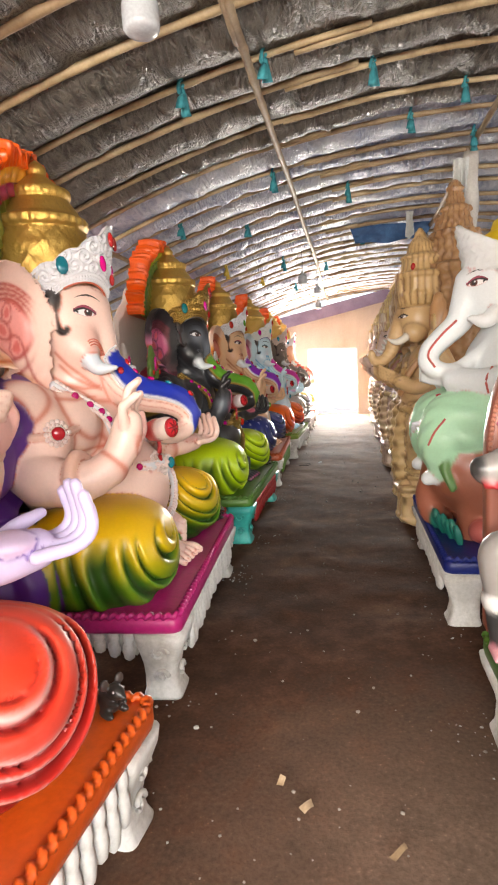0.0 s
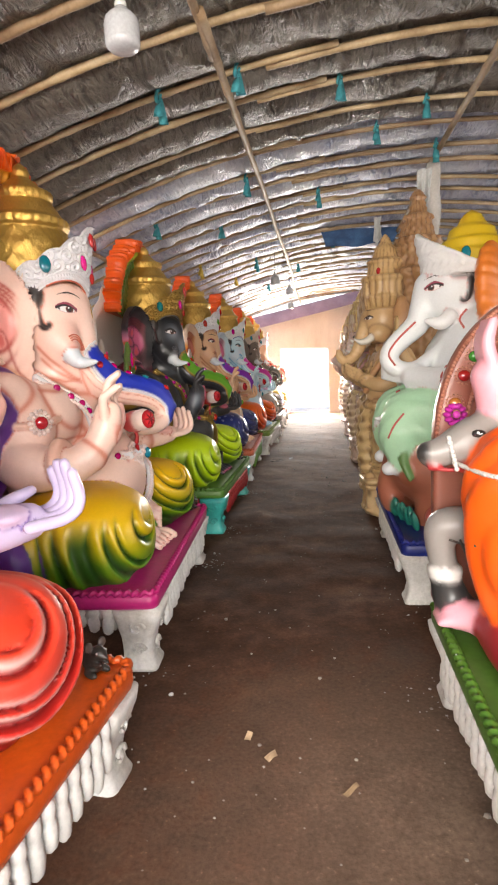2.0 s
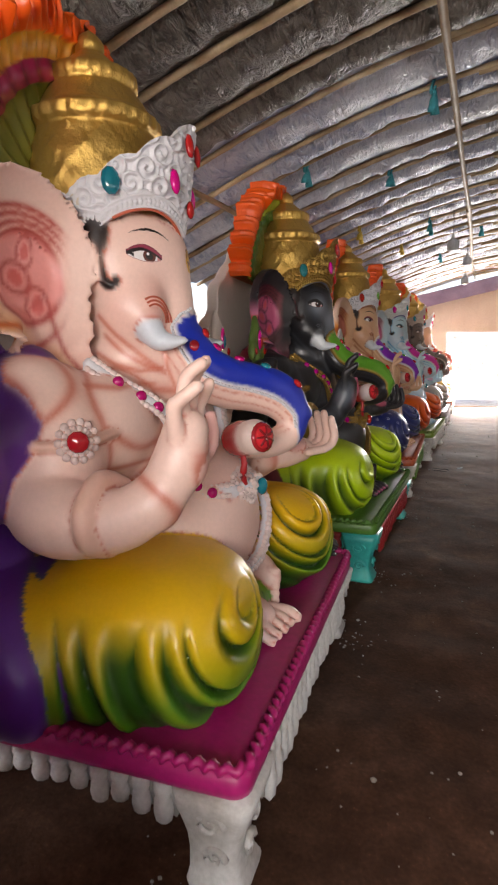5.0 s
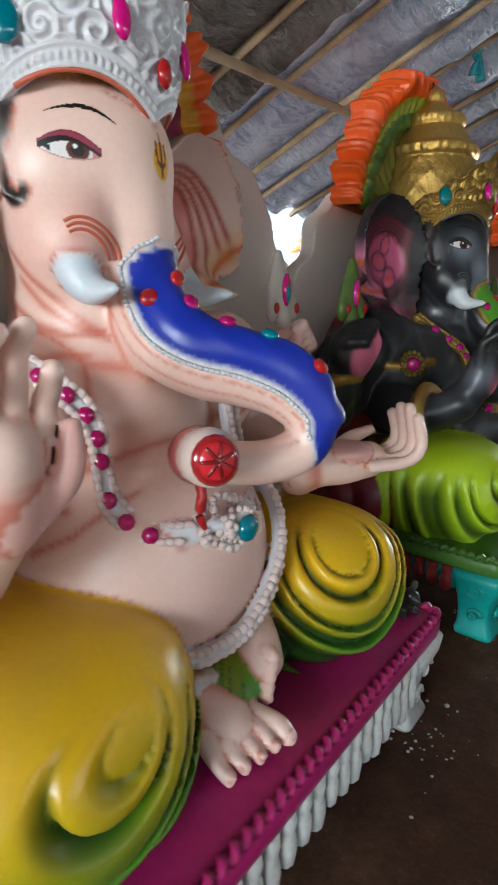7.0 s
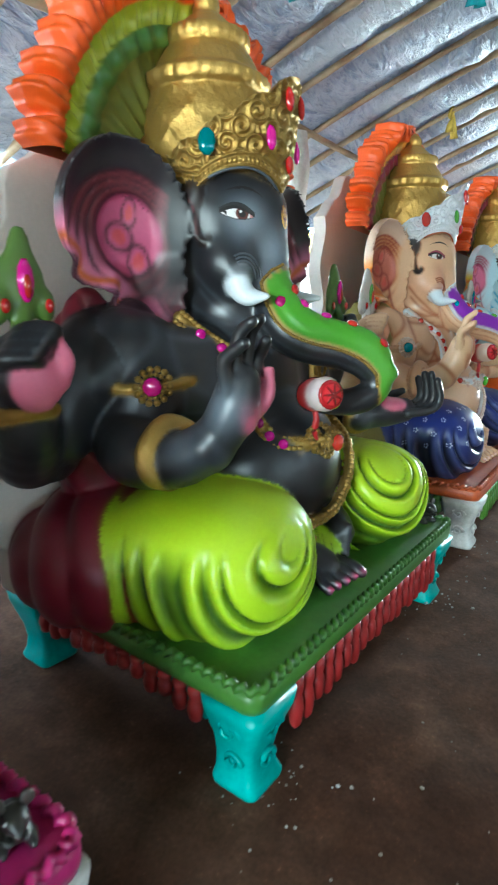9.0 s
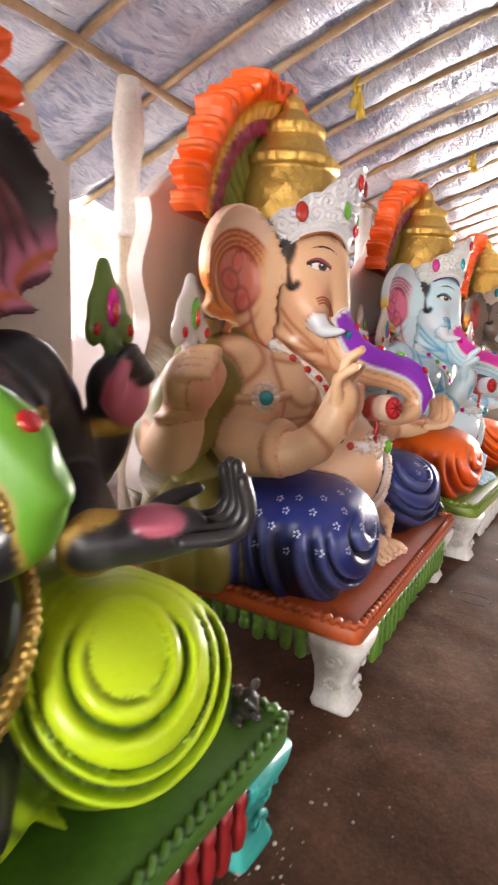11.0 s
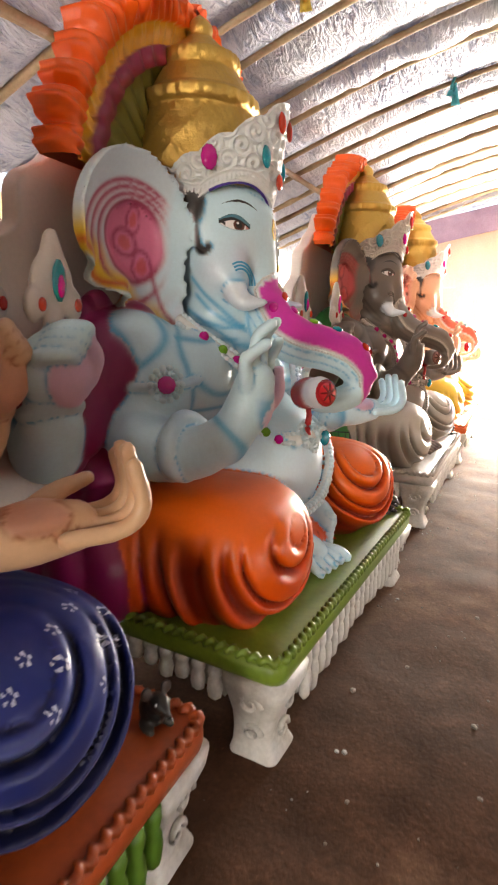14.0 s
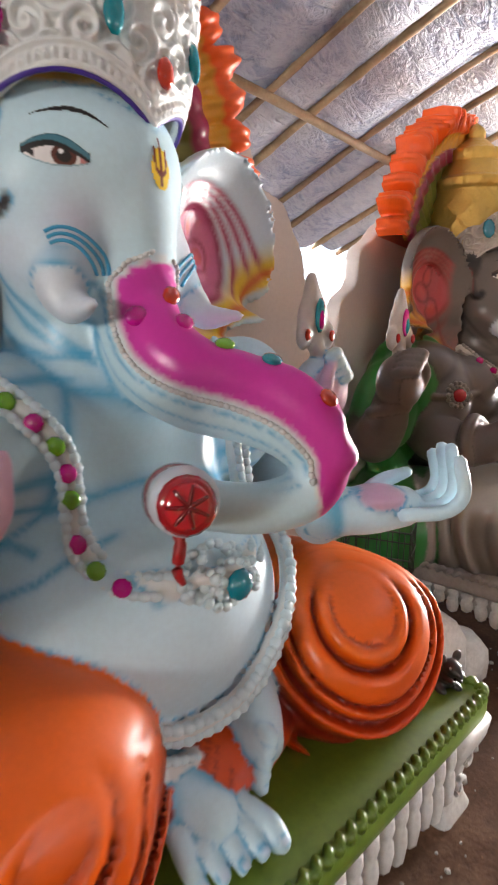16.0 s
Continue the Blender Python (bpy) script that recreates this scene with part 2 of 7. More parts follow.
def f_sup(c, r, power=2.7):
    """A boxier ellipsoid, for cloth drawn over a knee."""
    c, r = np.array(c, float), np.array(r, float)
    def fn(p):
        q = np.abs(p - c) / r
        k = (q ** power).sum(1) ** (1 / power) + 1e-6
        g = np.sqrt((((q / k[:, None]) ** (power - 1) / r) ** 2).sum(1))
        return (k - 1) / g
    return fn, c - r, c + r


def smooth_path(pts, n=5):
    """A Catmull-Rom line through rows of x, y, z, radius."""
    P = np.array(pts, float)
    P = np.vstack([2 * P[0] - P[1], P, 2 * P[-1] - P[-2]])
    out = []
    for i in range(1, len(P) - 2):
        for k in range(n):
            u = k / n
            a, b, c, d = P[i - 1], P[i], P[i + 1], P[i + 2]
            out.append(.5 * (2 * b + (c - a) * u + (2 * a - 5 * b + 4 * c - d) * u * u + (3 * b - a - 3 * c + d) * u ** 3))
    out.append(P[-2])
    return np.array(out)


def f_tube(pts, n=4, relief=None):
    P = smooth_path(pts, n) if n > 1 and len(pts) > 2 else np.array(pts, float)
    def fn(p):
        best = np.full(len(p), 9.)
        for a, b in zip(P[:-1], P[1:]):
            ab = b[:3] - a[:3]
            t = np.clip(((p - a[:3]) @ ab) / (ab @ ab + 1e-9), 0, 1)
            d = np.linalg.norm(p - a[:3] - t[:, None] * ab, axis=1) - (a[3] + t * (b[3] - a[3]))
            best = np.minimum(best, d)
        return best if relief is None else best - relief(p)
    r = P[:, 3].max() + .02
    return fn, P[:, :3].min(0) - r, P[:, :3].max(0) + r


def drift_rings(q0, q1, o0, o1):
    """Nested circles whose centres drift as they grow: the ring's size at a point, and how tightly the rings lie there."""
    dot, sq, free = q0 * o0 + q1 * o1, q0 ** 2 + q1 ** 2, 1 - o0 * o0 - o1 * o1
    k = (dot + np.sqrt(dot ** 2 + free * sq)) / free + 1e-6
    room = 1 - ((q0 + k * o0) * o0 + (q1 + k * o1) * o1) / k
    return k, room


# cloth over a knee: the way across, the point the folds hang from, their drift, pitch, smooth cap, upper end
NEAR_FOLD = ((.72, .69), (.17, .745), (.56, .36), .060, .042, .83)
FAR_FOLD = ((.60, .80), (.72, .80), (.02, .30), .052, .088, .83)


def fold_field(p, fold):
    """Ring size over the knee, phase within its fold, and the folds' strength."""
    (a, b), (c, e), o, pitch, inner, top = fold
    q0 = a * p[:, 0] + b * p[:, 1] - c + .012 * np.sin(8 * p[:, 2] + 3 * p[:, 0])
    q1 = (p[:, 2] - e) / 1.08 + .012 * np.sin(9 * p[:, 0] - 7 * p[:, 1])
    if fold is FAR_FOLD:
        q1 = .9 * (p[:, 2] - e) - .45 * (b * p[:, 0] - a * p[:, 1] - .032) + .008 * np.sin(9 * p[:, 0] - 7 * p[:, 1])
    k, room = drift_rings(q0, q1, *o)
    k = k + .006 * np.sin(17 * p[:, 0] + 11 * p[:, 2]) * np.clip(k / .2, 0, 1)
    t = (k - inner) / pitch
    t = t + .22 * np.sin(2.3 * t) + .12 * np.sin(5.1 * t + 1)
    hip = np.clip((.35 - q0 - c) / .5, 0, 1) if fold is NEAR_FOLD else 0
    w = np.clip(t / .25, 0, 1) * np.clip((top - .07 * hip - p[:, 2]) / .16, 0, 1) * np.clip(room * .95, .15, 1.1) * (1 - .30 * hip) * np.clip((p[:, 2] - .30) / .16, .45, 1)
    if fold is FAR_FOLD:
        w = np.clip(t / .25, 0, 1) * np.clip((.05 - q1) / .07, .12, 1) * np.clip(room * .95, .15, 1.1) * np.clip((q0 + .36) / .12, 0, 1)
    return k, np.mod(t, 1), w


def roll_of(ph):
    """A broad soft roll between two narrow creases."""
    return (1 - np.exp(-(ph / .22) ** 2)) * (1 - .95 * np.exp(-((1 - ph) / .16) ** 2)) * (.72 + .28 * np.sin(np.pi * ph))


def folded(base, fold, amp):
    """Cloth over a knee: overlapping folds, each one a roll with a sharp crease below it."""
    fn, lo, hi = base
    def out(p):
        k, ph, w = fold_field(p, fold)
        return fn(p) - amp * w * (roll_of(ph) - .6)
    return out, lo - amp, hi + amp


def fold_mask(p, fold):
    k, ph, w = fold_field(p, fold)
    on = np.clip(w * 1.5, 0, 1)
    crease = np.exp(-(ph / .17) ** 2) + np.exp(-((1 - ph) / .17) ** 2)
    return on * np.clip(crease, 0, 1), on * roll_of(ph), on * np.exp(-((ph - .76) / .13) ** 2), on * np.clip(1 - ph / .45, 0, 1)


def along(p, path):
    """Nearest place on a tube's line: position along it, distance less radius, and the way out from it."""
    P = smooth_path(path, 4)
    best, S, W = np.full(len(p), 9.), np.zeros(len(p)), np.zeros((len(p), 3))
    for i, (a, b) in enumerate(zip(P[:-1], P[1:])):
        ab = b[:3] - a[:3]
        t = np.clip(((p - a[:3]) @ ab) / (ab @ ab + 1e-9), 0, 1)
        q = p - a[:3] - t[:, None] * ab
        n = np.linalg.norm(q, axis=1)
        d = n - (a[3] + t * (b[3] - a[3]))
        m = d < best
        best[m], S[m], W[m] = d[m], ((i + t) / (len(P) - 1) * (len(path) - 1))[m], (q / (n[:, None] + 1e-9))[m]
    return S, best, W


def line_gap(u, w, pts):
    """Distance in a plane to a line through points."""
    best = np.full(len(u), 9.)
    for (a, b), (c, d) in zip(pts[:-1], pts[1:]):
        L = (c - a) ** 2 + (d - b) ** 2
        t = np.clip(((u - a) * (c - a) + (w - b) * (d - b)) / L, 0, 1)
        best = np.minimum(best, np.hypot(u - a - t * (c - a), w - b - t * (d - b)))
    return best


class Clay:
    """A heap of shapes, melted together, each with its paint."""
    def __init__(self):
        self.shapes, self.known = [], {}

    def add(self, shape, paint, k=.03):
        self.shapes.append((*shape, k, paint))

    def dist(self, p):
        d = np.full(len(p), .5)
        a, b = p.min(0), p.max(0)
        for fn, lo, hi, k, _ in self.shapes:
            if (a > hi + .08).any() or (b < lo - .08).any():
                continue
            m = np.all((p > lo - .08) & (p < hi + .08), axis=1)
            if m.any():
                e = fn(p[m])
                h = np.clip(.5 + .5 * (d[m] - e) / k, 0, 1)
                d[m] = d[m] * (1 - h) + e * h - k * h * (1 - h)
        return d

    def mesh(self, lo, hi, step):
        """Surface nets: vertices, quads."""
        n = np.ceil((np.array(hi) - lo) / step).astype(int)
        ax = [lo[i] + step * np.arange(n[i]) for i in range(3)]
        D = np.full(n, .5, np.float32)
        for fn, a, b, k, _ in self.shapes:
            i0 = np.clip(np.floor((a - .07 - lo) / step).astype(int), 0, n - 1)
            i1 = np.clip(np.ceil((b + .07 - lo) / step).astype(int), 1, n)
            sl = tuple(slice(u, v) for u, v in zip(i0, i1))
            g = np.meshgrid(*[ax[i][sl[i]] for i in range(3)], indexing="ij")
            if g[0].size == 0:
                continue
            e = fn(np.stack([q.ravel() for q in g], 1)).reshape(g[0].shape)
            d = D[sl]
            h = np.clip(.5 + .5 * (d - e) / k, 0, 1)
            D[sl] = d * (1 - h) + e * h - k * h * (1 - h)
        inside = D < 0
        cnt = np.zeros(n - 1, np.int8)
        for o in np.ndindex(2, 2, 2):
            cnt += inside[o[0]:n[0] - 1 + o[0], o[1]:n[1] - 1 + o[1], o[2]:n[2] - 1 + o[2]]
        cells = np.argwhere((cnt > 0) & (cnt < 8))
        idx = np.full(n - 1, -1)
        idx[tuple(cells.T)] = np.arange(len(cells))
        acc, num = np.zeros((len(cells), 3)), np.zeros(len(cells))
        for a in range(3):
            for u in (0, 1):
                for v in (0, 1):
                    o = np.zeros(3, int)
                    o[(a + 1) % 3], o[(a + 2) % 3] = u, v
                    c0 = cells + o
                    c1 = c0.copy()
                    c1[:, a] += 1
                    d0, d1 = D[tuple(c0.T)], D[tuple(c1.T)]
                    m = (d0 < 0) != (d1 < 0)
                    t = np.where(m, d0 / np.where(m, d0 - d1, 1), 0)
                    pt = c0.astype(float)
                    pt[:, a] += t
                    acc[m] += pt[m]
                    num[m] += 1
        verts = np.array(lo) + step * acc / num[:, None]
        quads = []
        for a in range(3):
            b, c = (a + 1) % 3, (a + 2) % 3
            s0, s1 = [slice(1, -1)] * 3, [slice(1, -1)] * 3
            s0[a], s1[a] = slice(0, -1), slice(1, None)
            d0, d1 = inside[tuple(s0)], inside[tuple(s1)]
            e = np.argwhere(d0 != d1)
            fl = d0[tuple(e.T)]
            base = e.copy()
            base[:, b] += 1
            base[:, c] += 1
            q = []
            for u, v in ((-1, -1), (0, -1), (0, 0), (-1, 0)):
                w = base.copy()
                w[:, b] += u
                w[:, c] += v
                q.append(idx[tuple(w.T)])
            q = np.stack(q, 1)
            q[~fl] = q[~fl][:, ::-1]
            quads.append(q)
        quads = np.vstack(quads)
        return verts, quads[(quads >= 0).all(1)]

    def paints(self, p, names, tau=.0028):
        """Weight of each paint at each point, and how far a point lies in the seam between two shapes."""
        best = np.full((len(p), len(names)), .5)
        one, two = np.full(len(p), .5), np.full(len(p), .5)
        for fn, lo, hi, k, paint in self.shapes:
            m = np.all((p > lo - .05) & (p < hi + .05), axis=1)
            if m.any():
                j, e = names.index(paint), fn(p[m])
                best[m, j] = np.minimum(best[m, j], e)
                a, b = one[m], two[m]
                two[m] = np.where(e < a, a, np.minimum(b, e))
                one[m] = np.minimum(a, e)
        w = np.exp(-np.clip(best - best.min(1)[:, None], 0, .2) / tau)
        self.seam = np.exp(-np.clip(two - one, 0, .2) / .012) * np.clip(one / .004, 0, 1)
        return w / w.sum(1)[:, None]

    def onto(self, p, way, lift):
        """Moves points along a way on to the surface."""
        key = (p.tobytes(), np.asarray(way).tobytes(), lift)
        if key not in self.known:
            p = p.copy()
            for _ in range(10):
                p += way * (self.dist(p) - lift)[:, None] * .9
            self.known[key] = p
        return self.known[key]


def to_spine(q):
    """From a point near the elephant trunk straight in to its middle line."""
    P = smooth_path(SPINE, 4)[:, :3]
    d = P[np.linalg.norm(P - q, axis=1).argmin()] - q
    return d / np.linalg.norm(d)


class Patch:
    """Loose vertices, faces and colours that are welded into one statue's mesh. slot: 0 paint, 1 gold, 2 gloss."""
    def __init__(self):
        self.v, self.f, self.c, self.s, self.n = [], [], [], [], 0

    def put(self, v, f, c, slot=0):
        v = np.asarray(v, float)
        c = np.asarray(c, float)
        if c.ndim == 1:
            c = np.tile(c, (len(v), 1))
        self.v.append(v)
        self.c.append(c)
        if not isinstance(f, np.ndarray):
            by = {}
            for q in f:
                by.setdefault(len(q), []).append(q)
            f = [np.array(g) for g in by.values()]
        else:
            f = [f]
        for g in f:
            self.f.append(g + self.n)
            self.s.append(np.full(len(g), slot))
        self.n += len(v)


@functools.lru_cache(None)
def grid_faces(nu, nv, wrap=False):
    i, j = np.meshgrid(np.arange(nu - 1 + (1 if wrap else 0)), np.arange(nv - 1), indexing="ij")
    a, b = (i * nv + j).ravel(), (((i + 1) % nu) * nv + j).ravel()
    return np.stack([a, b, b + 1, a + 1], 1)


def put_ball(patch, c, r, col, slot=2, way=None, nu=10, nv=7):
    """A gem or bead. r: three radii; the third one lies along way."""
    u = np.linspace(0, 2 * np.pi, nu, endpoint=False)
    w = np.linspace(-np.pi / 2, np.pi / 2, nv)
    U, W = np.meshgrid(u, w, indexing="ij")
    q = np.stack([np.cos(U) * np.cos(W) * r[0], np.sin(U) * np.cos(W) * r[1], np.sin(W) * r[2]], -1).reshape(-1, 3)
    if way is not None:
        q = q @ np.array(Vector(way).to_track_quat("Z", "Y").to_matrix()).T
    patch.put(q + np.array(c), grid_faces(nu, nv, True), col, slot)


def put_tube(patch, pts, col, slot=0, n=4, sides=8):
    P = smooth_path(pts, n)
    vs = []
    for i, a in enumerate(P):
        d = Vector(P[min(i + 1, len(P) - 1)][:3] - P[max(i - 1, 0)][:3])
        m = np.array(d.to_track_quat("Z", "Y").to_matrix())
        ang = np.linspace(0, 2 * np.pi, sides, endpoint=False)
        vs.append(a[:3] + (np.stack([np.cos(ang), np.sin(ang), 0 * ang], 1) * a[3]) @ m.T)
    V = np.array(vs)
    f = [(i * sides + j, i * sides + (j + 1) % sides, (i + 1) * sides + (j + 1) % sides, (i + 1) * sides + j) for i in range(len(P) - 1) for j in range(sides)]
    f += [tuple(range(sides))[::-1], tuple((len(P) - 1) * sides + j for j in range(sides))]
    patch.put(V.reshape(-1, 3), f, col, slot)


def put_decal(patch, clay, c, out, up, w, h, paint, step=.004, lift=.0015):
    """A painted mark that lies on the surface. paint(x, y) gives colours and a mask, x and y running over -1..1."""
    out = np.array(Vector(out).normalized())
    side = np.cross(np.array(up, float), out)
    side /= np.linalg.norm(side)
    up = np.cross(out, side)
    nu, nv = max(4, int(w / step)), max(4, int(h / step))
    X, Y = np.meshgrid(np.linspace(-1, 1, nu), np.linspace(-1, 1, nv), indexing="ij")
    p = np.array(c) + X.ravel()[:, None] * side * w / 2 + Y.ravel()[:, None] * up * h / 2
    p = clay.onto(p, -out, lift)
    col, mask = paint(X.ravel(), Y.ravel())
    keep = grid_faces(nu, nv)
    keep = keep[mask[keep].all(1)]
    used = np.unique(keep)
    if len(used):
        at = np.zeros(nu * nv, int)
        at[used] = np.arange(len(used))
        patch.put(p[used], at[keep], col[used])
# ---- the shed ----
def roof_z(x):
    """Underside of the sheeting: a shallow arch, straight towards the eaves."""
    x = np.asarray(x, float)
    arch = 3.46 - .058 * (x - 1.2) ** 2
    return np.where(x < -2.2, 2.79 + .394 * (x + 2.2), np.where(x > 4.6, 2.79 - .394 * (x - 4.6), arch))


def smooth_noise(x, y, seed=0):
    r = np.random.RandomState(seed)
    t = r.rand(64, 64)
    xi, yi = np.floor(x).astype(int), np.floor(y).astype(int)
    fx, fy = x - xi, y - yi
    fx, fy = fx * fx * (3 - 2 * fx), fy * fy * (3 - 2 * fy)
    g = lambda a, b: t[a % 64, b % 64]
    return g(xi, yi) * (1 - fx) * (1 - fy) + g(xi + 1, yi) * fx * (1 - fy) + g(xi, yi + 1) * (1 - fx) * fy + g(xi + 1, yi + 1) * fx * fy


# ground: one sheet, fine under the shed
gx = np.concatenate([[-400, -120, -40, -15, -9], np.arange(-6, 6.01, .07), [9, 15, 40, 120, 400]])
gy = np.concatenate([[-400, -120, -40, -15, -8], np.arange(-5, 19.01, .07), [24, 40, 120, 400]])
GX, GY = np.meshgrid(gx, gy, indexing="ij")
GZ = .022 * (smooth_noise(GX * 1.4, GY * 1.4, 1) - .5) + .014 * (smooth_noise(GX * 4, GY * 4, 2) - .5) + .008 * (smooth_noise(GX * 11, GY * 11, 3) - .5) - .008
GZ = np.where((np.abs(GX) < 8) & (GY > -7) & (GY < 22), GZ, -.01)
s = Shape()
s.grid(np.stack([GX, GY, GZ], -1)[:, ::-1])
tagged(new("ground", s.mesh("ground", "earth")), "trodden brown earth floor with dust and grit", "ground", kind="structure")

# sheeting laid over the purlins, sagging and creased between them
PURLIN_Y = [-3.9 + .49 * i + .05 * math.sin(3.1 * i) for i in range(43)]
tx, ty = np.arange(-3.35, 6.71, .05), np.arange(-4.1, 17.3, .035)
TX, TY = np.meshgrid(tx, ty, indexing="ij")
ph = np.interp(TY, PURLIN_Y, np.arange(len(PURLIN_Y)))
fr = ph - np.floor(ph)
sag = np.sin(np.pi * fr)
crease = smooth_noise(TX * 9 + 2.5 * np.sin(3 * TY), TY * 1.9, 5) + .5 * smooth_noise(TX * 21, TY * 4 + TX, 6) - .75
TZ = roof_z(TX) + .055 - (.05 + .05 * smooth_noise(TX * .9, np.floor(ph) * 3.7, 8)) * sag + .045 * crease * (.25 + .75 * sag)
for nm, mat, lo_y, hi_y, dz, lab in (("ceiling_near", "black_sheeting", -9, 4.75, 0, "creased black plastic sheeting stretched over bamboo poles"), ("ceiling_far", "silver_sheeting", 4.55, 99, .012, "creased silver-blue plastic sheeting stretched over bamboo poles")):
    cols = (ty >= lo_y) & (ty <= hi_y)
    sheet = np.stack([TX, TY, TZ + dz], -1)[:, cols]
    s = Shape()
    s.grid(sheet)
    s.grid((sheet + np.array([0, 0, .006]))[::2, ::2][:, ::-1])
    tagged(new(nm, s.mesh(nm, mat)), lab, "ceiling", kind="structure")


def bamboo(name, pts, r, mat, label, seed=0, kind="thing"):
    """A bent cane with swollen joints."""
    rnd = random.Random(seed)
    P = smooth_path([(*p, r) for p in pts], 10)
    L = np.concatenate([[0], np.cumsum(np.linalg.norm(np.diff(P[:, :3], axis=0), axis=1))])
    ts = np.arange(0, L[-1], .07)
    nodes = np.arange(rnd.uniform(.1, .3), L[-1], .36)
    rows, ang = [], np.linspace(0, 2 * np.pi, 8, endpoint=False)
    for t in ts:
        p = np.array([np.interp(t, L, P[:, k]) for k in range(3)])
        q = np.array([np.interp(min(t + .05, L[-1]), L, P[:, k]) for k in range(3)])
        if np.linalg.norm(q - p) < 1e-4:
            continue
        k = np.exp(-(np.min(np.abs(nodes - t)) / .03) ** 2)
        rr = r * (1.08 - .16 * t / L[-1]) * (1 + .22 * k)
        M3 = np.array(Vector(q - p).to_track_quat("Z", "Y").to_matrix())
        rows.append(p + (np.stack([np.cos(ang), np.sin(ang), 0 * ang], 1) * rr) @ M3.T)
    sh = Shape()
    sh.loft(rows)
    return tagged(new(name, sh.mesh(name, mat)), label, "pole", "roof poles")


rnd = random.Random(3)
for i, y in enumerate(PURLIN_Y):
    x0 = -3.4
    for k in range(3):
        x1 = x0 + rnd.uniform(3.4, 4.2)
        x1 = min(x1, 6.6)
        dz, dy = rnd.uniform(-.006, .004) - .012 * (k % 2), rnd.uniform(-.02, .02) + .028 * (k % 2)
        pts = [(x, y + dy + .02 * math.sin(1.7 * x + i), float(roof_z(x)) + .028 + dz) for x in np.linspace(x0, x1, 7)]
        bamboo("bamboo_purlin", pts, rnd.uniform(.019, .026), rnd.choice(["bamboo", "bamboo", "dark_bamboo"]), "tan bamboo cane bent across the roof under the sheeting", i * 7 + k)
        x0 = x1 - .5
        if x0 > 6:
            break
BEAM_DX = -.07
for x, dz in ((-.36, -.045), (-2.25, -.05), (1.33, -.05), (4.6, -.05)):
    for k, (y0, y1) in enumerate(((-4, 3.2), (2.7, 9.6), (9.1, 17.0))):
        pts = [(x + BEAM_DX * (max(0, 6 - y) / 4) * (x == -.36) + .02 * math.sin(.8 * y + x) + .02 * (k % 2), y, float(roof_z(x)) + dz + .025 * math.sin(1.3 * y)) for y in np.linspace(y0, y1, 8)]
        bamboo("roof_beam", pts, .024, "dark_bamboo", "knotty weathered pole running along the shed", 90 + k)


def rag_tie(at, mat, label, seed):
    rnd = random.Random(seed)
    root = tagged(new("rag_tie"), label, "tie", "rags that bind the roof poles")
    root.location = at
    s = Shape()
    ring = [(.0 + .01 * math.sin(a), .036 * math.cos(a), .036 * math.sin(a), .012) for a in np.linspace(0, 2 * np.pi, 9)]
    s.tube(ring, 6, 2)
    s.tube([(.006 + .012, y, .02 * math.sin(y * 60), .011) for y in (-.03, 0, .03)], 6, 2)
    part("knot", s.mesh("knot", mat), root)
    for k in (-1, 1):
        s = Shape()
        a, b = rnd.uniform(.02, .05) * k, rnd.uniform(.07, .15)
        rows = []
        for u in np.linspace(0, 1, 6):
            w = .012 + .022 * u
            c = np.array([.01 + .25 * a * u, a * u * 1.2, -.03 - b * u + .02 * math.sin(4 * u + k)])
            rows.append([c + (-w, 0, 0), c + (0, .006, .004), c + (w, .004, .0), c + (0, -.004, -.004)])
        s.loft(rows)
        part("loose_end", s.mesh("loose_end", mat), root)


for k, (x, y) in enumerate(((-.30, 3.66), (.36, 3.71), (1.04, 4.37), (-.82, 3.61), (-1.34, 10.12), (-.84, 9.36), (-1.2, 2.2), (.9, 3.0), (-.5, 5.6), (.2, 6.5), (.7, 5.1), (1.3, 5.4), (-1.0, 6.9), (-1.6, 8.3), (.4, 8.8), (-.9, 12.2), (-1.55, 6.1), (-.2, 10.9))):
    yy = min(PURLIN_Y, key=lambda q: abs(q - y))
    yel = k in (4, 6, 13, 7)
    rag_tie((x, yy, float(roof_z(x)) + .02), "yellow_cloth" if yel else "teal_cloth", "knotted yellow rag round a bamboo cane" if yel else "knotted teal rag round a bamboo cane", k)


def post(x, y, top, label, wrapped):
    root = tagged(new("roof_post"), label, "post", "posts that carry the roof")
    root.location = (x, y, 0)
    s = Shape()
    ang = np.linspace(0, 2 * np.pi, 10, endpoint=False)
    rows = []
    for z in np.linspace(-.02, top, 24):
        r = .042 + .004 * math.sin(9 * z) + .003 * math.sin(23 * z + 1)
        rows.append([(r * math.cos(a) * (1 + .06 * math.sin(3 * a + 4 * z)) + .01 * math.sin(2 * z), r * math.sin(a), z) for a in ang])
    s.loft(rows)
    part("shaft", s.mesh("shaft", "wood_post"), root)
    if wrapped:
        s = Shape()
        rows = []
        for z in np.linspace(top - .78, top - .04, 20):
            r = .066 + .012 * math.sin(11 * z) * math.sin(3 * z)
            rows.append([(r * math.cos(a) * (1 + .12 * math.sin(4 * a + 7 * z)) + .01, r * math.sin(a) * (1 + .08 * math.sin(3 * a - 5 * z)), z) for a in ang])
        s.loft(rows)
        part("wrapping", s.mesh("wrapping", "pole_wrap"), root, "pale cloth bound round the post's head")
    return root


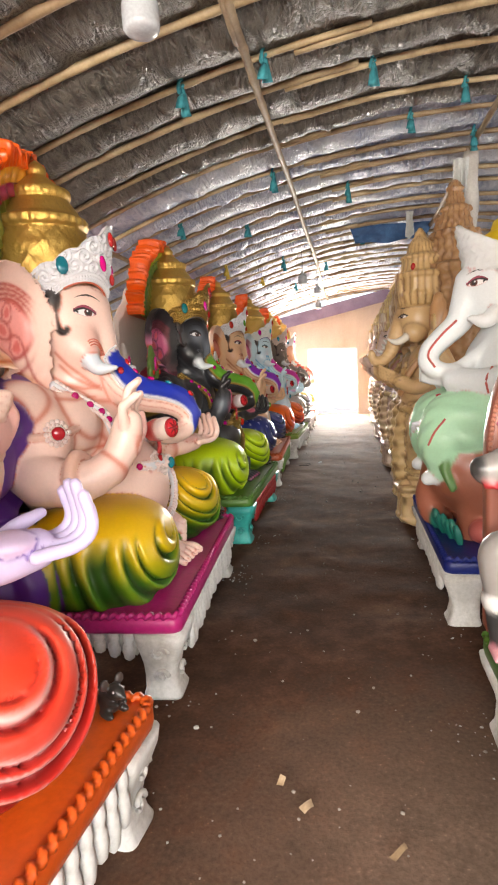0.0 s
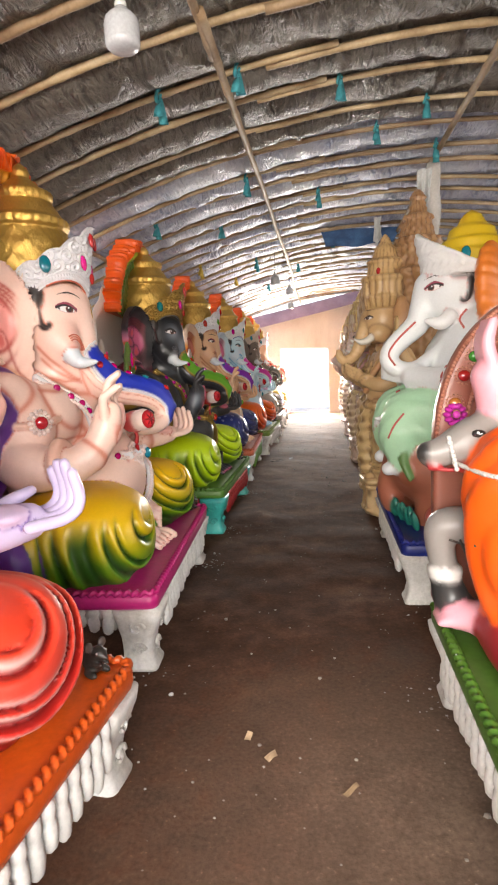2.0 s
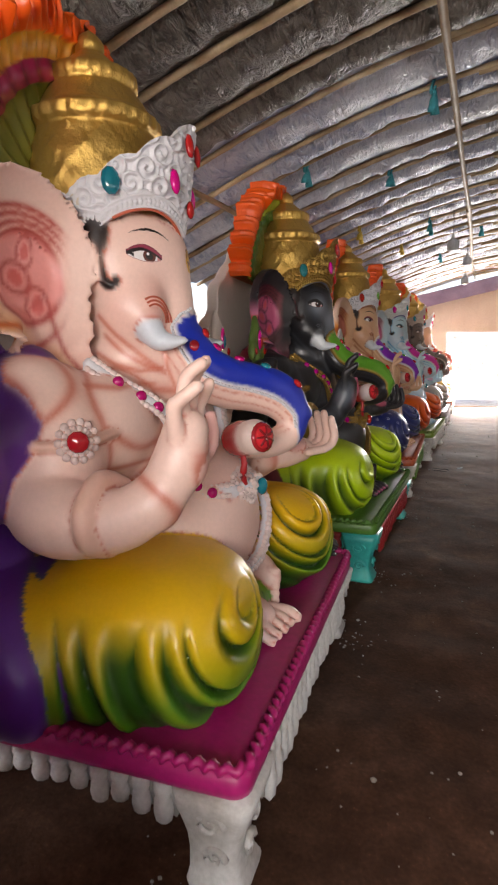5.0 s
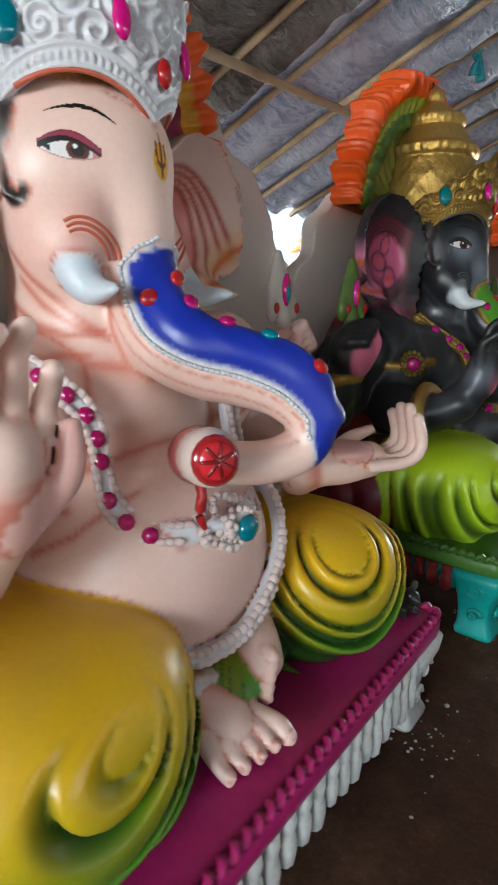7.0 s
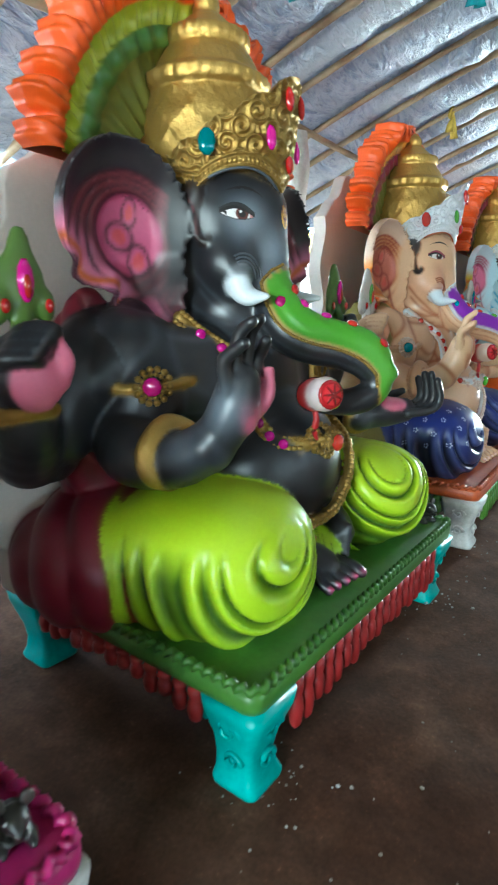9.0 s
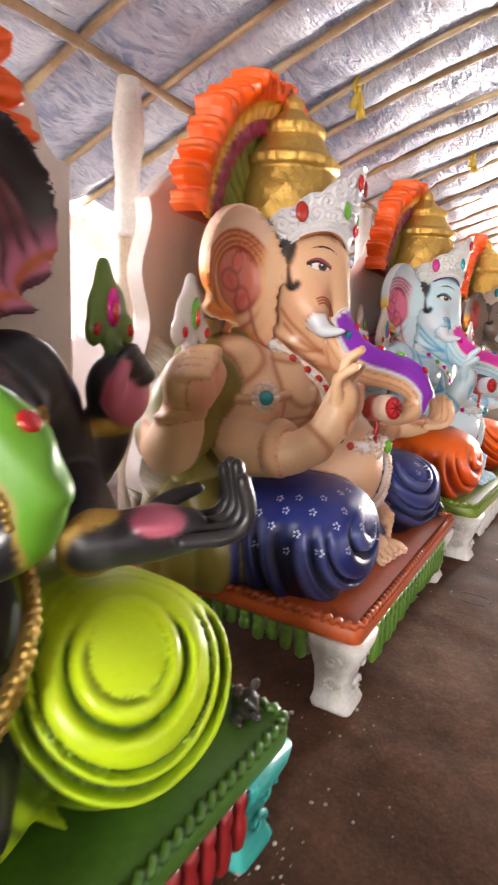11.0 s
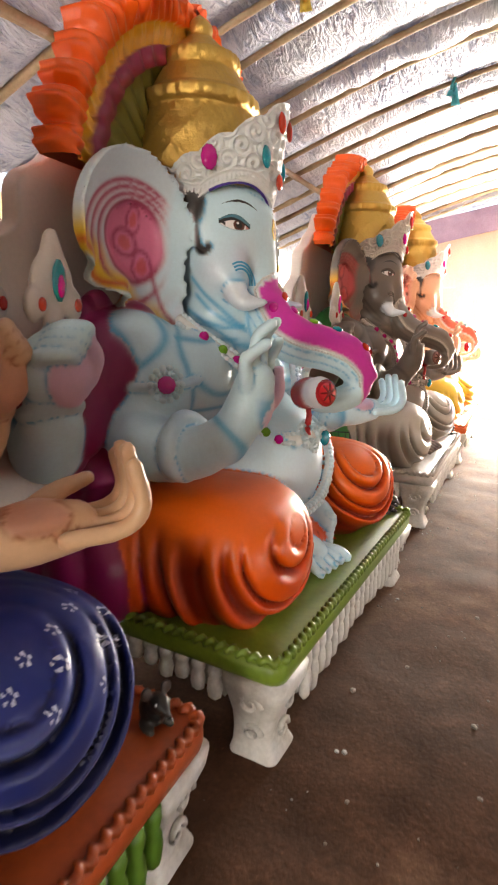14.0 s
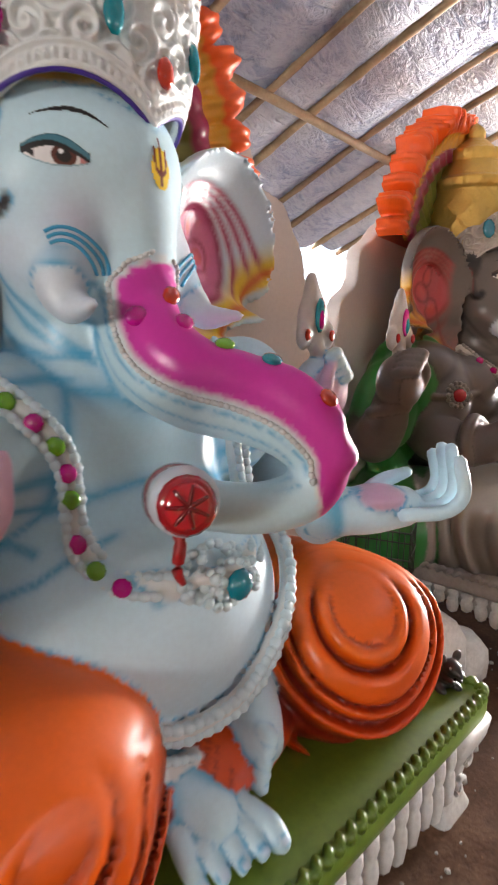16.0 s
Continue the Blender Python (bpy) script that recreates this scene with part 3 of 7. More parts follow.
for x, y, w in ((-2.25, 7.1, True), (-2.25, 10.25, True), (-2.25, 13.3, True), (1.33, 5.75, True), (1.40, 9.4, True), (1.40, 13.1, False), (-2.25, 15.2, True)):
    post(x, y, float(roof_z(x)) - .03, "rough timber post with its head bound in pale cloth" if w else "rough bare timber post under the roof", w)


def bulb(x, y, drop, size, label):
    root = tagged(new("hanging_bulb"), label, "bulb", "hanging bulbs")
    top = float(roof_z(x))
    root.location = (x, y, top)
    s = Shape()
    s.tube([(0, 0, .02, .004), (.004, .003, -drop * .5, .004), (0, 0, -drop, .004)], 6, 4)
    part("cord", s.mesh("cord", "wire"), root)
    k, ang = size / .18, np.linspace(0, 2 * np.pi, 18, endpoint=False)
    ring = lambda r, z: [(r * k * math.cos(a), r * k * math.sin(a), -drop - z * k) for a in ang]
    s = Shape()
    s.loft([ring(.018, -.06), ring(.022, -.045), ring(.030, -.02), ring(.030, .002)][::-1])
    part("holder", s.mesh("holder", "pale_cloth"), root)
    s = Shape()
    prof = [(.030, .0), (.036, .015), (.060, .030), (.084, .055), (.090, .08), (.090, .165), (.087, .185), (.070, .20), (.02, .207)]
    s.loft([ring(r, z) for r, z in prof][::-1])
    part("globe", s.mesh("globe", "bulb_white"), root, "milky white lamp globe, unlit")


bulb(-.73, 2.52, .03, .17, "large milky white bulb hanging from the roof, unlit")
bulb(-.52, 9.2, .34, .15, "milky white bulb on a long cord, unlit")
bulb(-.50, 13.8, .30, .15, "milky white bulb on a cord near the exit, unlit")
bulb(-.40, 11.4, .28, .14, "milky white bulb on a cord over the aisle, unlit")


def hanging_sheet(name, pts_top, pts_bot, mat, label, nv=12, nu=40, wave=.03, kind="structure", cat="curtain"):
    T0, B0 = np.array(pts_top, float), np.array(pts_bot, float)
    rows = []
    for u in np.linspace(0, 1, nu):
        a = np.array([np.interp(u, np.linspace(0, 1, len(T0)), T0[:, k]) for k in range(3)])
        b = np.array([np.interp(u, np.linspace(0, 1, len(B0)), B0[:, k]) for k in range(3)])
        col = []
        for w in np.linspace(0, 1, nv):
            p = a + (b - a) * w
            col.append((p[0], p[1] + wave * math.sin(23 * u + 2 * w) * (.4 + .6 * w), p[2] - .05 * math.sin(math.pi * u) * 0))
        rows.append(col)
    R = np.array(rows)
    s = Shape()
    s.grid(R)
    s.grid((R + np.array([0, .008, 0]))[:, ::-1])
    return tagged(new(name, s.mesh(name, mat)), label, cat, kind=kind)


# far end: cloth above a gap to the daylight, side sheets
END = 16.6
hanging_sheet("wall_north", [(-3.35, END, 2.3), (-2, END, 2.82), (1, END, 3.4), (4, END, 3.0), (6.5, END, 2.0)], [(-3.35, END, 1.8), (-1.5, END, 1.97), (.7, END, 1.90), (2.5, END, 2.0), (6.5, END, 1.6)], "curtain", "beige cloth hung across the end of the shed")
hanging_sheet("wall_north_trim", [(-3.3, END - .4, 2.32), (-1.9, END - .4, 2.82), (1.2, END - .4, 3.44), (4, END - .4, 3.0)], [(-3.3, END - .3, 2.1), (-1.6, END - .3, 2.55), (1.2, END - .3, 3.12), (4, END - .3, 2.8)], "purple_cloth", "dusty purple cloth strip under the roof's end", 6)
hanging_sheet("wall_north_left", [(-3.35, END, 1.85), (EXIT_X - EXIT_W / 2, END, 1.98)], [(-3.35, END, 0), (EXIT_X - EXIT_W / 2, END, 0)], "curtain", "beige cloth beside the exit", 8, 30)
hanging_sheet("wall_north_right", [(EXIT_X + EXIT_W / 2, END, 1.95), (6.5, END, 1.7)], [(EXIT_X + EXIT_W / 2, END, 0), (6.5, END, 0)], "curtain", "beige cloth beside the exit", 8, 30)
# long sides: low cloth, open to the sky under the eaves
for name, x, top in (("wall_east", 6.6, 1.7),):
    hanging_sheet(name, [(x, -4, top), (x, 17, top)], [(x + .01, -4, 0), (x + .01, 17, 0)], "curtain", "faded cloth along the side of the shed", 6, 60, .0)
# added white wall, unseen itself, so the exit blows out to white
s = Shape()
s.box((-9, 30, -.05), (9, 30.3, 4.2))
tagged(new("exit_backdrop", s.mesh("exit_backdrop", "whitewash", smooth=False)), "added white backdrop beyond the exit, so the opening reads bright", "wall", kind="structure")

# added pale slab outside the exit, so its ground blows out white too
s = Shape()
s.box((-7, 16.9, -.1), (8, 29.98, .03))
tagged(new("pavement", s.mesh("pavement", "whitewash", smooth=False)), "added pale slab outside the exit, so the opening reads bright", "pavement", kind="structure")
MID = .08          # the mould's plane of symmetry, along the row
PAINTS = ["skin", "palm", "ear", "dhoti", "sash", "gold", "white", "tusk", "band", "nail", "plate", "bangle", "tip", "lip", "emblem", "hair", "cape"]
EAR_AX = {}
GARLAND = [(-.03, -.30, 1.46), (.05, -.27, 1.40), (.115, -.225, 1.35), (.165, -.195, 1.31), (.19, -.165, 1.264), (.205, -.15, 1.21), (.215, -.15, 1.158), (.235, -.15, 1.07), (.265, -.125, 1.02), (.31, -.095, .99), (.38, -.03, .985)]
BELT = [(.30, -.10, .715), (.35, -.09, .68), (.395, -.03, .655), (.43, .10, .68), (.43, .21, .75), (.405, .30, .84), (.33, .38, .93), (.22, .42, 1.0), (.10, .44, 1.05)]

SPINE = [(.06, MID, 1.84, .125), (.10, MID, 1.73, .108), (.125, .07, 1.63, .094), (.155, .05, 1.545, .086), (.185, .035, 1.47, .082), (.235, .045, 1.40, .080), (.315, .09, 1.355, .078), (.405, .14, 1.335, .074), (.49, .19, 1.30, .069), (.548, .225, 1.235, .063), (.535, .205, 1.165, .058), (.48, .13, 1.135, .054), (.425, .04, 1.145, .052), (.405, -.02, 1.165, .050), (.43, -.055, 1.18, .050), (.475, -.08, 1.19, .052)]
BAND_WAY = [(1, 0, 0), (1, 0, .05), (.97, 0, .15), (.88, .05, .40), (.70, .20, .62), (.45, .22, .83), (.35, .2, .9), (.40, .2, .88), (.58, .22, .78), (.85, .25, .45), (.85, .2, -.5)]
SIDE_LINES = [[(-.06, 1.56), (.0, 1.50), (.07, 1.455), (.13, 1.42)], [(.10, .93), (.20, .985), (.27, 1.07)], [(.06, 1.30), (.13, 1.22), (.17, 1.12)], [(-.10, 1.50), (-.02, 1.455), (.06, 1.43), (.13, 1.44)], [(-.08, 1.63), (-.02, 1.565), (.05, 1.50), (.11, 1.44)], [(-.10, 1.47), (.0, 1.40), (.10, 1.38)],
              [(-.04, 1.09), (.06, 1.035), (.16, 1.03)], [(.0, 1.16), (.09, 1.115), (.17, 1.12)]]


def ear_rings(h, z):
    """Arcs nested round the ear's hollow, gathered where the rim meets the temple: lines, and the ring's size."""
    k, room = drift_rings((h - .10) / .86, z - 1.83, -.20, .56)
    lines = sum(np.exp(-((k - c) / (.011 * np.clip(room, .3, 1.6) ** -.6)) ** 2) for c in (.150, .198, .248, .298))
    lines = lines * np.clip((h + .8 * (z - 1.56)) / .05, 0, 1) * np.clip((h + .01) / .04, 0, 1)
    return np.clip(lines, 0, 1), k


def ear(side):
    """One ear, a bowed leaf from the temple out and back, its lower edge ruffled down to a point on the chest. side -1: the one towards the row's start."""
    root = np.array([-.145, MID + side * .345, 0])
    hx = np.array([-.14, side * .99, 0])
    nx = np.array([.99, side * .14, 0])
    def flat(p):
        q = p - root
        h, n, z = q @ hx, q @ nx, p[:, 2]
        lobe = (np.sqrt(((h - .190) / np.where(h < .19, .27, .250)) ** 2 + ((z - 1.79) / .27) ** 2) - 1) * .26
        ruffle = .652 * (h - .43) - .758 * (z - 1.67)
        run = -.758 * (h - .43) - .652 * (z - 1.67)
        front = -.985 * (h + .10 + .04 * np.clip((z - 1.46) / .12, 0, 1)) + .17 * (z - 1.22)
        ruffle = ruffle + .020 * np.sin(34 * run) * np.clip((.60 - run) / .2, 0, 1) * np.clip(run / .1, 0, 1)
        d = np.minimum(lobe, np.maximum(np.maximum(ruffle, front), np.maximum(z - 1.80, h - .415)))
        return d, h, n, z, ruffle, run
    def fn(p):
        d, h, n, z, ruffle, run = flat(p)
        e = np.clip(-d, 0, .3)
        lines, k = ear_rings(h, z)
        low = np.clip((-.13 - ruffle) / -.13, 0, 1) * (lobe_free(h, z)) * np.clip((.62 - run) / .15, 0, 1)
        bow = .05 - .11 * np.clip(e / .2, 0, 1) ** .6 - .022 * np.clip((.150 - k) / .03, 0, 1)
        bow = bow + .062 * np.sin(34 * run + 1.2) * low ** 1.5 * np.clip(run / .1, 0, 1) + .17 * np.clip((1.50 - z) / .25, 0, 1) * np.clip((.12 - h) / .2, 0, 1)
        groove = -.007 * lines * np.clip((k - .05) / .1, 0, 1) + .012 * np.exp(-((h - .16) / .035) ** 2 - ((z - 1.72) / .045) ** 2) + .012 * np.exp(-((h - .085) / .03) ** 2 - ((z - 1.66) / .05) ** 2)
        rim = .014 * np.exp(-(e / .03) ** 2) * np.clip((z - 1.66) / .1, 0, 1)
        return np.maximum(d, np.abs(n - bow) - .019 - groove - rim) * .8
    lo = np.array([-.42, min(MID + side * .22, MID + side * .92), 1.22])
    hi = np.array([.20, max(MID + side * .22, MID + side * .92), 2.10])
    EAR_AX[side] = flat
    return fn, lo, hi


def lobe_free(h, z):
    """1 along the ear's lower edge, 0 up in the round lobe."""
    return np.clip((1.74 - z + .25 * h) / .10, 0, 1)


def tiara_hem(th):
    """Height of the tiara's lower edge: a point over the brow, an arch over each eye."""
    a = np.abs(th)
    return 1.932 + .072 * np.sin(np.clip(a / 1.35, 0, 1) * np.pi) ** .8 + .03 * np.clip((a - 1.35) / .5, 0, 1)


def tiara_fn(p):
    q = p - np.array([-.10, MID, 0])
    th = np.arctan2(q[:, 1], q[:, 0])
    r = np.hypot(q[:, 0], q[:, 1])
    z = p[:, 2]
    low = tiara_hem(th)
    front = np.clip(1 - np.abs(th) / 1.75, 0, 1)
    high = 2.03 + .285 * front ** 1.15 + .014 * np.abs(np.sin(7 * th))
    R = .25 + .13 * np.clip(z - 1.98, 0, .4) + .03 * front
    d = np.abs(r - R + .006) - .010
    return np.maximum(np.maximum(d, low - z), np.maximum(z - high, np.abs(th) * .27 - .50)) * .75


def tiara_front(patch, col, slot, fine):
    """The tiara's carved face: volutes, a beaded hem and a scalloped edge."""
    nu, nv = (210, 62) if fine else (70, 20)
    th = np.linspace(-1.85, 1.85, nu)
    TH, K = np.meshgrid(th, np.linspace(0, 1, nv), indexing="ij")
    low = tiara_hem(TH) - .004
    front = np.clip(1 - np.abs(TH) / 1.75, 0, 1)
    high = 2.04 + .285 * front ** 1.15 + .022 * np.abs(np.sin(7 * TH))
    Z = low + (high - low) * K
    U = TH * .29
    h = np.zeros_like(Z)
    for k, (cell, ou, oz) in enumerate(((.112, 0, 0), (.112, .056, .056))):
        cu, cz = np.round((U - ou) / cell), np.round((Z - oz) / cell)
        du, dz = U - ou - cu * cell, Z - oz - cz * cell
        rho, phi = np.hypot(du, dz), np.arctan2(dz, du * np.where(cu % 2 == 0, 1, -1))
        spiral = np.clip(np.cos(2 * np.pi * rho / .027 - phi + 1.7 * cz + k), 0, 1) ** .7 * np.clip((.053 - rho) / .008, 0, 1)
        h = np.maximum(h, .016 * spiral)
    hem = Z - low
    bead = .012 * np.abs(np.sin(np.pi * U / .018)) * np.exp(-((hem - .022) / .010) ** 2)
    bar = .008 * np.exp(-((hem - .045) / .006) ** 2) + .007 * np.exp(-((hem - .004) / .005) ** 2)
    rim = .010 * np.exp(-((high - Z) / .012) ** 2)
    h = np.where(hem < .052, bead + bar, np.maximum(h, rim))
    R = .25 + .13 * np.clip(Z - 1.98, 0, .4) + .03 * front + .005 + h
    P = np.stack([-.10 + R * np.cos(TH), MID + R * np.sin(TH), Z], -1)
    patch.put(P.reshape(-1, 3), grid_faces(nu, nv)[:, ::-1], col, slot)
    B = P.copy()
    B[..., 0] -= .02 * np.cos(TH)
    B[..., 1] -= .02 * np.sin(TH)
    for j, flip in ((0, False), (nv - 1, True)):
        e = np.stack([P[:, j], B[:, j]], 1).reshape(-1, 3)
        patch.put(e, [(2 * i, 2 * i + 1, 2 * i + 3, 2 * i + 2) for i in range(nu - 1)], col, slot)


def strand(patch, pts, r, gap, col, slot=0, wob=.006):
    """A string of small carved beads."""
    P = smooth_path([(*p, 0) for p in pts], 10)[:, :3]
    L = np.concatenate([[0], np.cumsum(np.linalg.norm(np.diff(P, axis=0), axis=1))])
    for k, t in enumerate(np.arange(0, L[-1], gap)):
        p = np.array([np.interp(t, L, P[:, i]) for i in range(3)])
        q = np.array([np.interp(min(t + .01, L[-1] + 1e-6), L, P[:, i]) for i in range(3)])
        put_ball(patch, p, (r * (1 + .2 * math.sin(k * 2.1)), r * .9, r * 1.15), col, slot, tuple(q - p + 1e-6), 7, 5)


def dome_fn(p):
    q = p - np.array([-.15, MID, 0])
    r = np.hypot(q[:, 0], q[:, 1])
    z = p[:, 2]
    prof = np.interp(z, [1.93, 2.0, 2.10, 2.20, 2.30, 2.31, 2.36, 2.37, 2.42, 2.47, 2.48, 2.52, 2.53, 2.58, 2.60, 2.63, 2.66, 2.69],
                     [.24, .255, .27, .262, .232, .248, .248, .222, .192, .158, .168, .164, .13, .075, .05, .055, .04, .0])
    th = np.arctan2(q[:, 1], q[:, 0])
    net = .006 * (np.exp(-(np.sin(6 * th + 22 * z) / .16) ** 2) + np.exp(-(np.sin(6 * th - 22 * z) / .16) ** 2)) * (z < 2.29)
    bead = .008 * np.abs(np.sin(14 * th)) * ((z > 2.31) & (z < 2.36) | (z > 2.475) & (z < 2.525))
    rough = .003 * np.sin(60 * z + 3 * np.sin(9 * th)) * np.sin(23 * th)
    return np.maximum(np.maximum(r - prof - net - bead - rough, 2.0 - z), z - 2.69) * .7


def seated_mould():
    c = Clay()
    add = c.add
    M = lambda y: 2 * MID - y
    # trunk of the body
    add(f_ell((.10, MID, .83), (.33, .37, .34)), "skin", .06)
    add(f_ell((-.15, MID, 1.05), (.26, .47, .42)), "skin", .08)
    add(f_ell((.03, MID, 1.17), (.175, .28, .25)), "skin", .06)
    for s in (-1, 1):
        add(f_ell((-.03, MID + s * .33, 1.24), (.19, .25, .20)), "skin", .05)
        add(f_ell((-.12, MID + s * .58, 1.34), (.15, .15, .15)), "skin", .06)
    add(f_tube([(-.08, MID, 1.35, .24), (-.05, MID, 1.60, .21)], 1), "skin", .06)
    # head, cheeks, brow
    add(f_ell((-.07, MID, 1.83), (.235, .262, .26)), "skin", .05)
    add(f_ell((.055, MID, 1.86), (.13, .15, .15)), "skin", .06)
    for s in (-1, 1):
        add(f_ell((.01, MID + s * .15, 1.66), (.13, .11, .13)), "skin", .05)
        add(f_tube([(.05, MID + s * .17, 1.65, .058), (.085, MID + s * .185, 1.615, .056)], 1), "skin", .03)
        tip = -.135 if s < 0 else .295
        add(f_tube([(.085, MID + s * .185, 1.625, .047), (.105, MID + s * .20, 1.575, .046), (.15, MID + s * .19, 1.535, .036), (.245, tip, 1.535, .013)]), "tusk", .008)
        add(f_ell((-.075, MID + s * .236, 1.885), (.055, .040, .10)), "hair", .003)
        add(f_tube([(-.06, MID + s * .250, 1.83, .020), (-.05, MID + s * .258, 1.765, .014), (-.03, MID + s * .258, 1.735, .010), (-.008, MID + s * .250, 1.735, .008), (-.006, MID + s * .248, 1.755, .007)]), "hair", .002)
    # trunk with its curl
    wr = lambda p: .0022 * np.sin(190 * p[:, 2]) * np.clip((p[:, 2] - 1.54) / .05, 0, 1) * np.clip((1.74 - p[:, 2]) / .08, 0, 1)
    spine = SPINE
    add(f_tube(spine, 4, wr), "skin", .035)
    add(f_tube([(.435, -.058, 1.182, .056), (.462, -.072, 1.187, .060), (.492, -.088, 1.193, .064)], 1), "tip", .01)
    add(f_tube([(.418, -.046, 1.178, .066), (.436, -.057, 1.182, .067)], 1), "lip", .003)
    band = [(x + dx, y + dy, z + dz, w) for (x, y, z, r), dx, dy, dz, w in zip(spine[2:10], (.050, .050, .054, .050, .030, .024, .032, .034), (0, 0, .01, .02, .02, .02, .02, .01), (.0, .008, .024, .044, .052, .050, .040, .014), (.030, .050, .058, .060, .060, .058, .054, .044))]
    piping = [(x - .003, y - .006, z - .006, w) for x, y, z, w in band]
    add(f_tube(piping, 4), "white", .006)
    rough = lambda p: .004 * np.sin(70 * p[:, 1]) * np.sin(80 * p[:, 2] + 40 * p[:, 0])
    add(f_tube(band, 4, rough), "band", .004)
    # ears
    add(ear(-1), "ear", .02)
    add(ear(1), "ear", .02)
    # arms in front: one palm raised, one open and level
    add(f_tube([(-.10, M(.58), 1.34, .135), (-.03, M(.63), 1.20, .145), (-.04, M(.70), 1.06, .140), (.06, M(.76), 1.01, .122), (.23, M(.745), 1.01, .094), (.33, M(.72), 1.06, .082)]), "skin", .035)
    add(f_tube([(-.20, M(.72), 1.23, .016), (-.07, M(.785), 1.225, .015), (.04, M(.76), 1.225, .015), (.11, M(.68), 1.23, .015), (.12, M(.55), 1.24, .015)], 4), "bangle", .008)
    add(f_tube([(.205, M(.755), .93, .03), (.215, M(.66), 1.0, .03), (.20, M(.64), 1.08, .03), (.185, M(.75), 1.13, .03), (.19, M(.85), 1.06, .03), (.20, M(.84), .97, .03), (.205, M(.755), .93, .03)]), "bangle", .015)
    add(f_tube([(.34, M(.70), 1.06, .072), (.40, M(.68), 1.17, .078), (.425, M(.665), 1.27, .066)]), "skin", .03)
    for i, (dy, top, lean) in enumerate(((.066, 1.40, .0), (.023, 1.465, .01), (-.022, 1.46, .02), (-.066, 1.40, .03))):
        y = M(.665) + dy
        add(f_tube([(.425, y * .9 + .1 * M(.665), 1.25, .024), (.43, y + dy * .25, 1.34, .0225), (.445, y + dy * .25, top - .04, .021), (.47 + lean, y + dy * .15, top, .019)]), "skin", .004)
    add(f_tube([(.42, M(.62), 1.15, .032), (.455, M(.565), 1.22, .028), (.455, M(.55), 1.30, .019)]), "palm", .012)
    add(f_ell((.455, M(.665), 1.19), (.03, .055, .075)), "palm", .02)
    add(f_tube([(-.12, .74, 1.26, .13), (-.10, .80, 1.04, .12), (.12, .70, .98, .10), (.31, .56, .995, .07)]), "skin", .04)
    add(f_tube([(.30, .50, 1.02, .024), (.335, .54, 1.065, .024), (.35, .61, 1.04, .024), (.345, .625, .97, .024), (.31, .57, .925, .024), (.28, .52, .95, .024), (.30, .50, 1.02, .024)]), "bangle", .01)
    add(f_tube([(.32, .57, 1.0, .062), (.39, .66, 1.0, .068), (.455, .75, 1.01, .06)]), "skin", .03)
    add(f_ell((.41, .685, 1.045), (.075, .085, .03), (0, 0, 50)), "palm", .02)
    for i, (u, rise) in enumerate(((-.078, .03), (-.026, .055), (.026, .05), (.078, .02))):
        b = np.array([.465 - u * .79 * 1.05, .755 + u * .61 * 1.05])
        add(f_tube([(b[0] - .02, b[1] - .03, 1.01, .0215), (b[0] + .055, b[1] + .06, 1.02, .0205), (b[0] + .085, b[1] + .095, 1.07, .0205), (b[0] + .070, b[1] + .085, 1.13 + rise, .019)]), "skin", .004)
    add(f_tube([(.34, .72, 1.02, .03), (.36, .80, 1.06, .026), (.40, .87, 1.085, .018)]), "skin", .012)
    # arms behind, with emblems held up
    for s in (-1, 1):
        y = (lambda a: MID - a) if s < 0 else (lambda a: MID + a * .9 - .02)
        add(f_tube([(-.16, y(.60), 1.32, .14), (-.22, y(.86), 1.12, .125), (-.19, y(.94), 1.02, .12), (-.10, y(.99), 1.12, .10), (-.07, y(1.02), 1.22, .075)]), "skin", .04)
        ring = [(-.085 + .085 * math.cos(a), y(1.005 + .03 * math.cos(a) * 0 + .085 * math.sin(a)), 1.175 + .02 * math.cos(a), .024) for a in np.linspace(0, 2 * np.pi, 9)]
        add(f_tube(ring), "bangle", .01)
        add(f_ell((-.04, y(1.03), 1.31), (.085, .112, .118)), "skin", .03)
        add(f_ell((.02, y(1.015), 1.295), (.045, .090, .095)), "palm", .02)
        for i in range(4):
            z = 1.345 + .026 * i
            add(f_tube([(-.04, y(1.105 - .02 * i), z - .02, .028), (.02, y(1.11 - .025 * i), z + .01, .027), (.058, y(1.06 - .025 * i), z + .012, .024), (.045, y(1.02 - .02 * i), z - .005, .019)]), "skin", .005)
        add(f_tube([(.02, y(.945), 1.28, .034), (.05, y(.94), 1.345, .028), (.05, y(.965), 1.40, .020)]), "palm", .01)
        add(f_tube([(-.04, y(1.02), 1.42, .03), (-.05, y(1.01), 1.47, .03)], 1), "emblem", .01)
        add(f_ell((-.06, y(1.0), 1.555), (.030, .082, .105)), "emblem", .02)
        add(f_ell((-.065, y(.99), 1.665), (.020, .034, .060)), "emblem", .03)
        for e in (-1, 1):
            add(f_ell((-.05, y(1.005 + e * .075), 1.50), (.024, .034, .055)), "emblem", .01)
    # lap, knees and cloth
    add(folded(f_sup((.20, -.385, .60), (.365, .335, .275)), NEAR_FOLD, .060), "dhoti", .015)
    add(folded(f_sup((-.14, -.46, .575), (.37, .33, .235)), NEAR_FOLD, .052), "dhoti", .02)
    add(folded(f_sup((.26, .615, .595), (.355, .31, .255)), FAR_FOLD, .044), "dhoti", .015)
    add(f_ell((-.12, .60, .58), (.36, .36, .25)), "dhoti", .06)
    add(f_ell((.12, .10, .50), (.36, .42, .13)), "dhoti", .03)
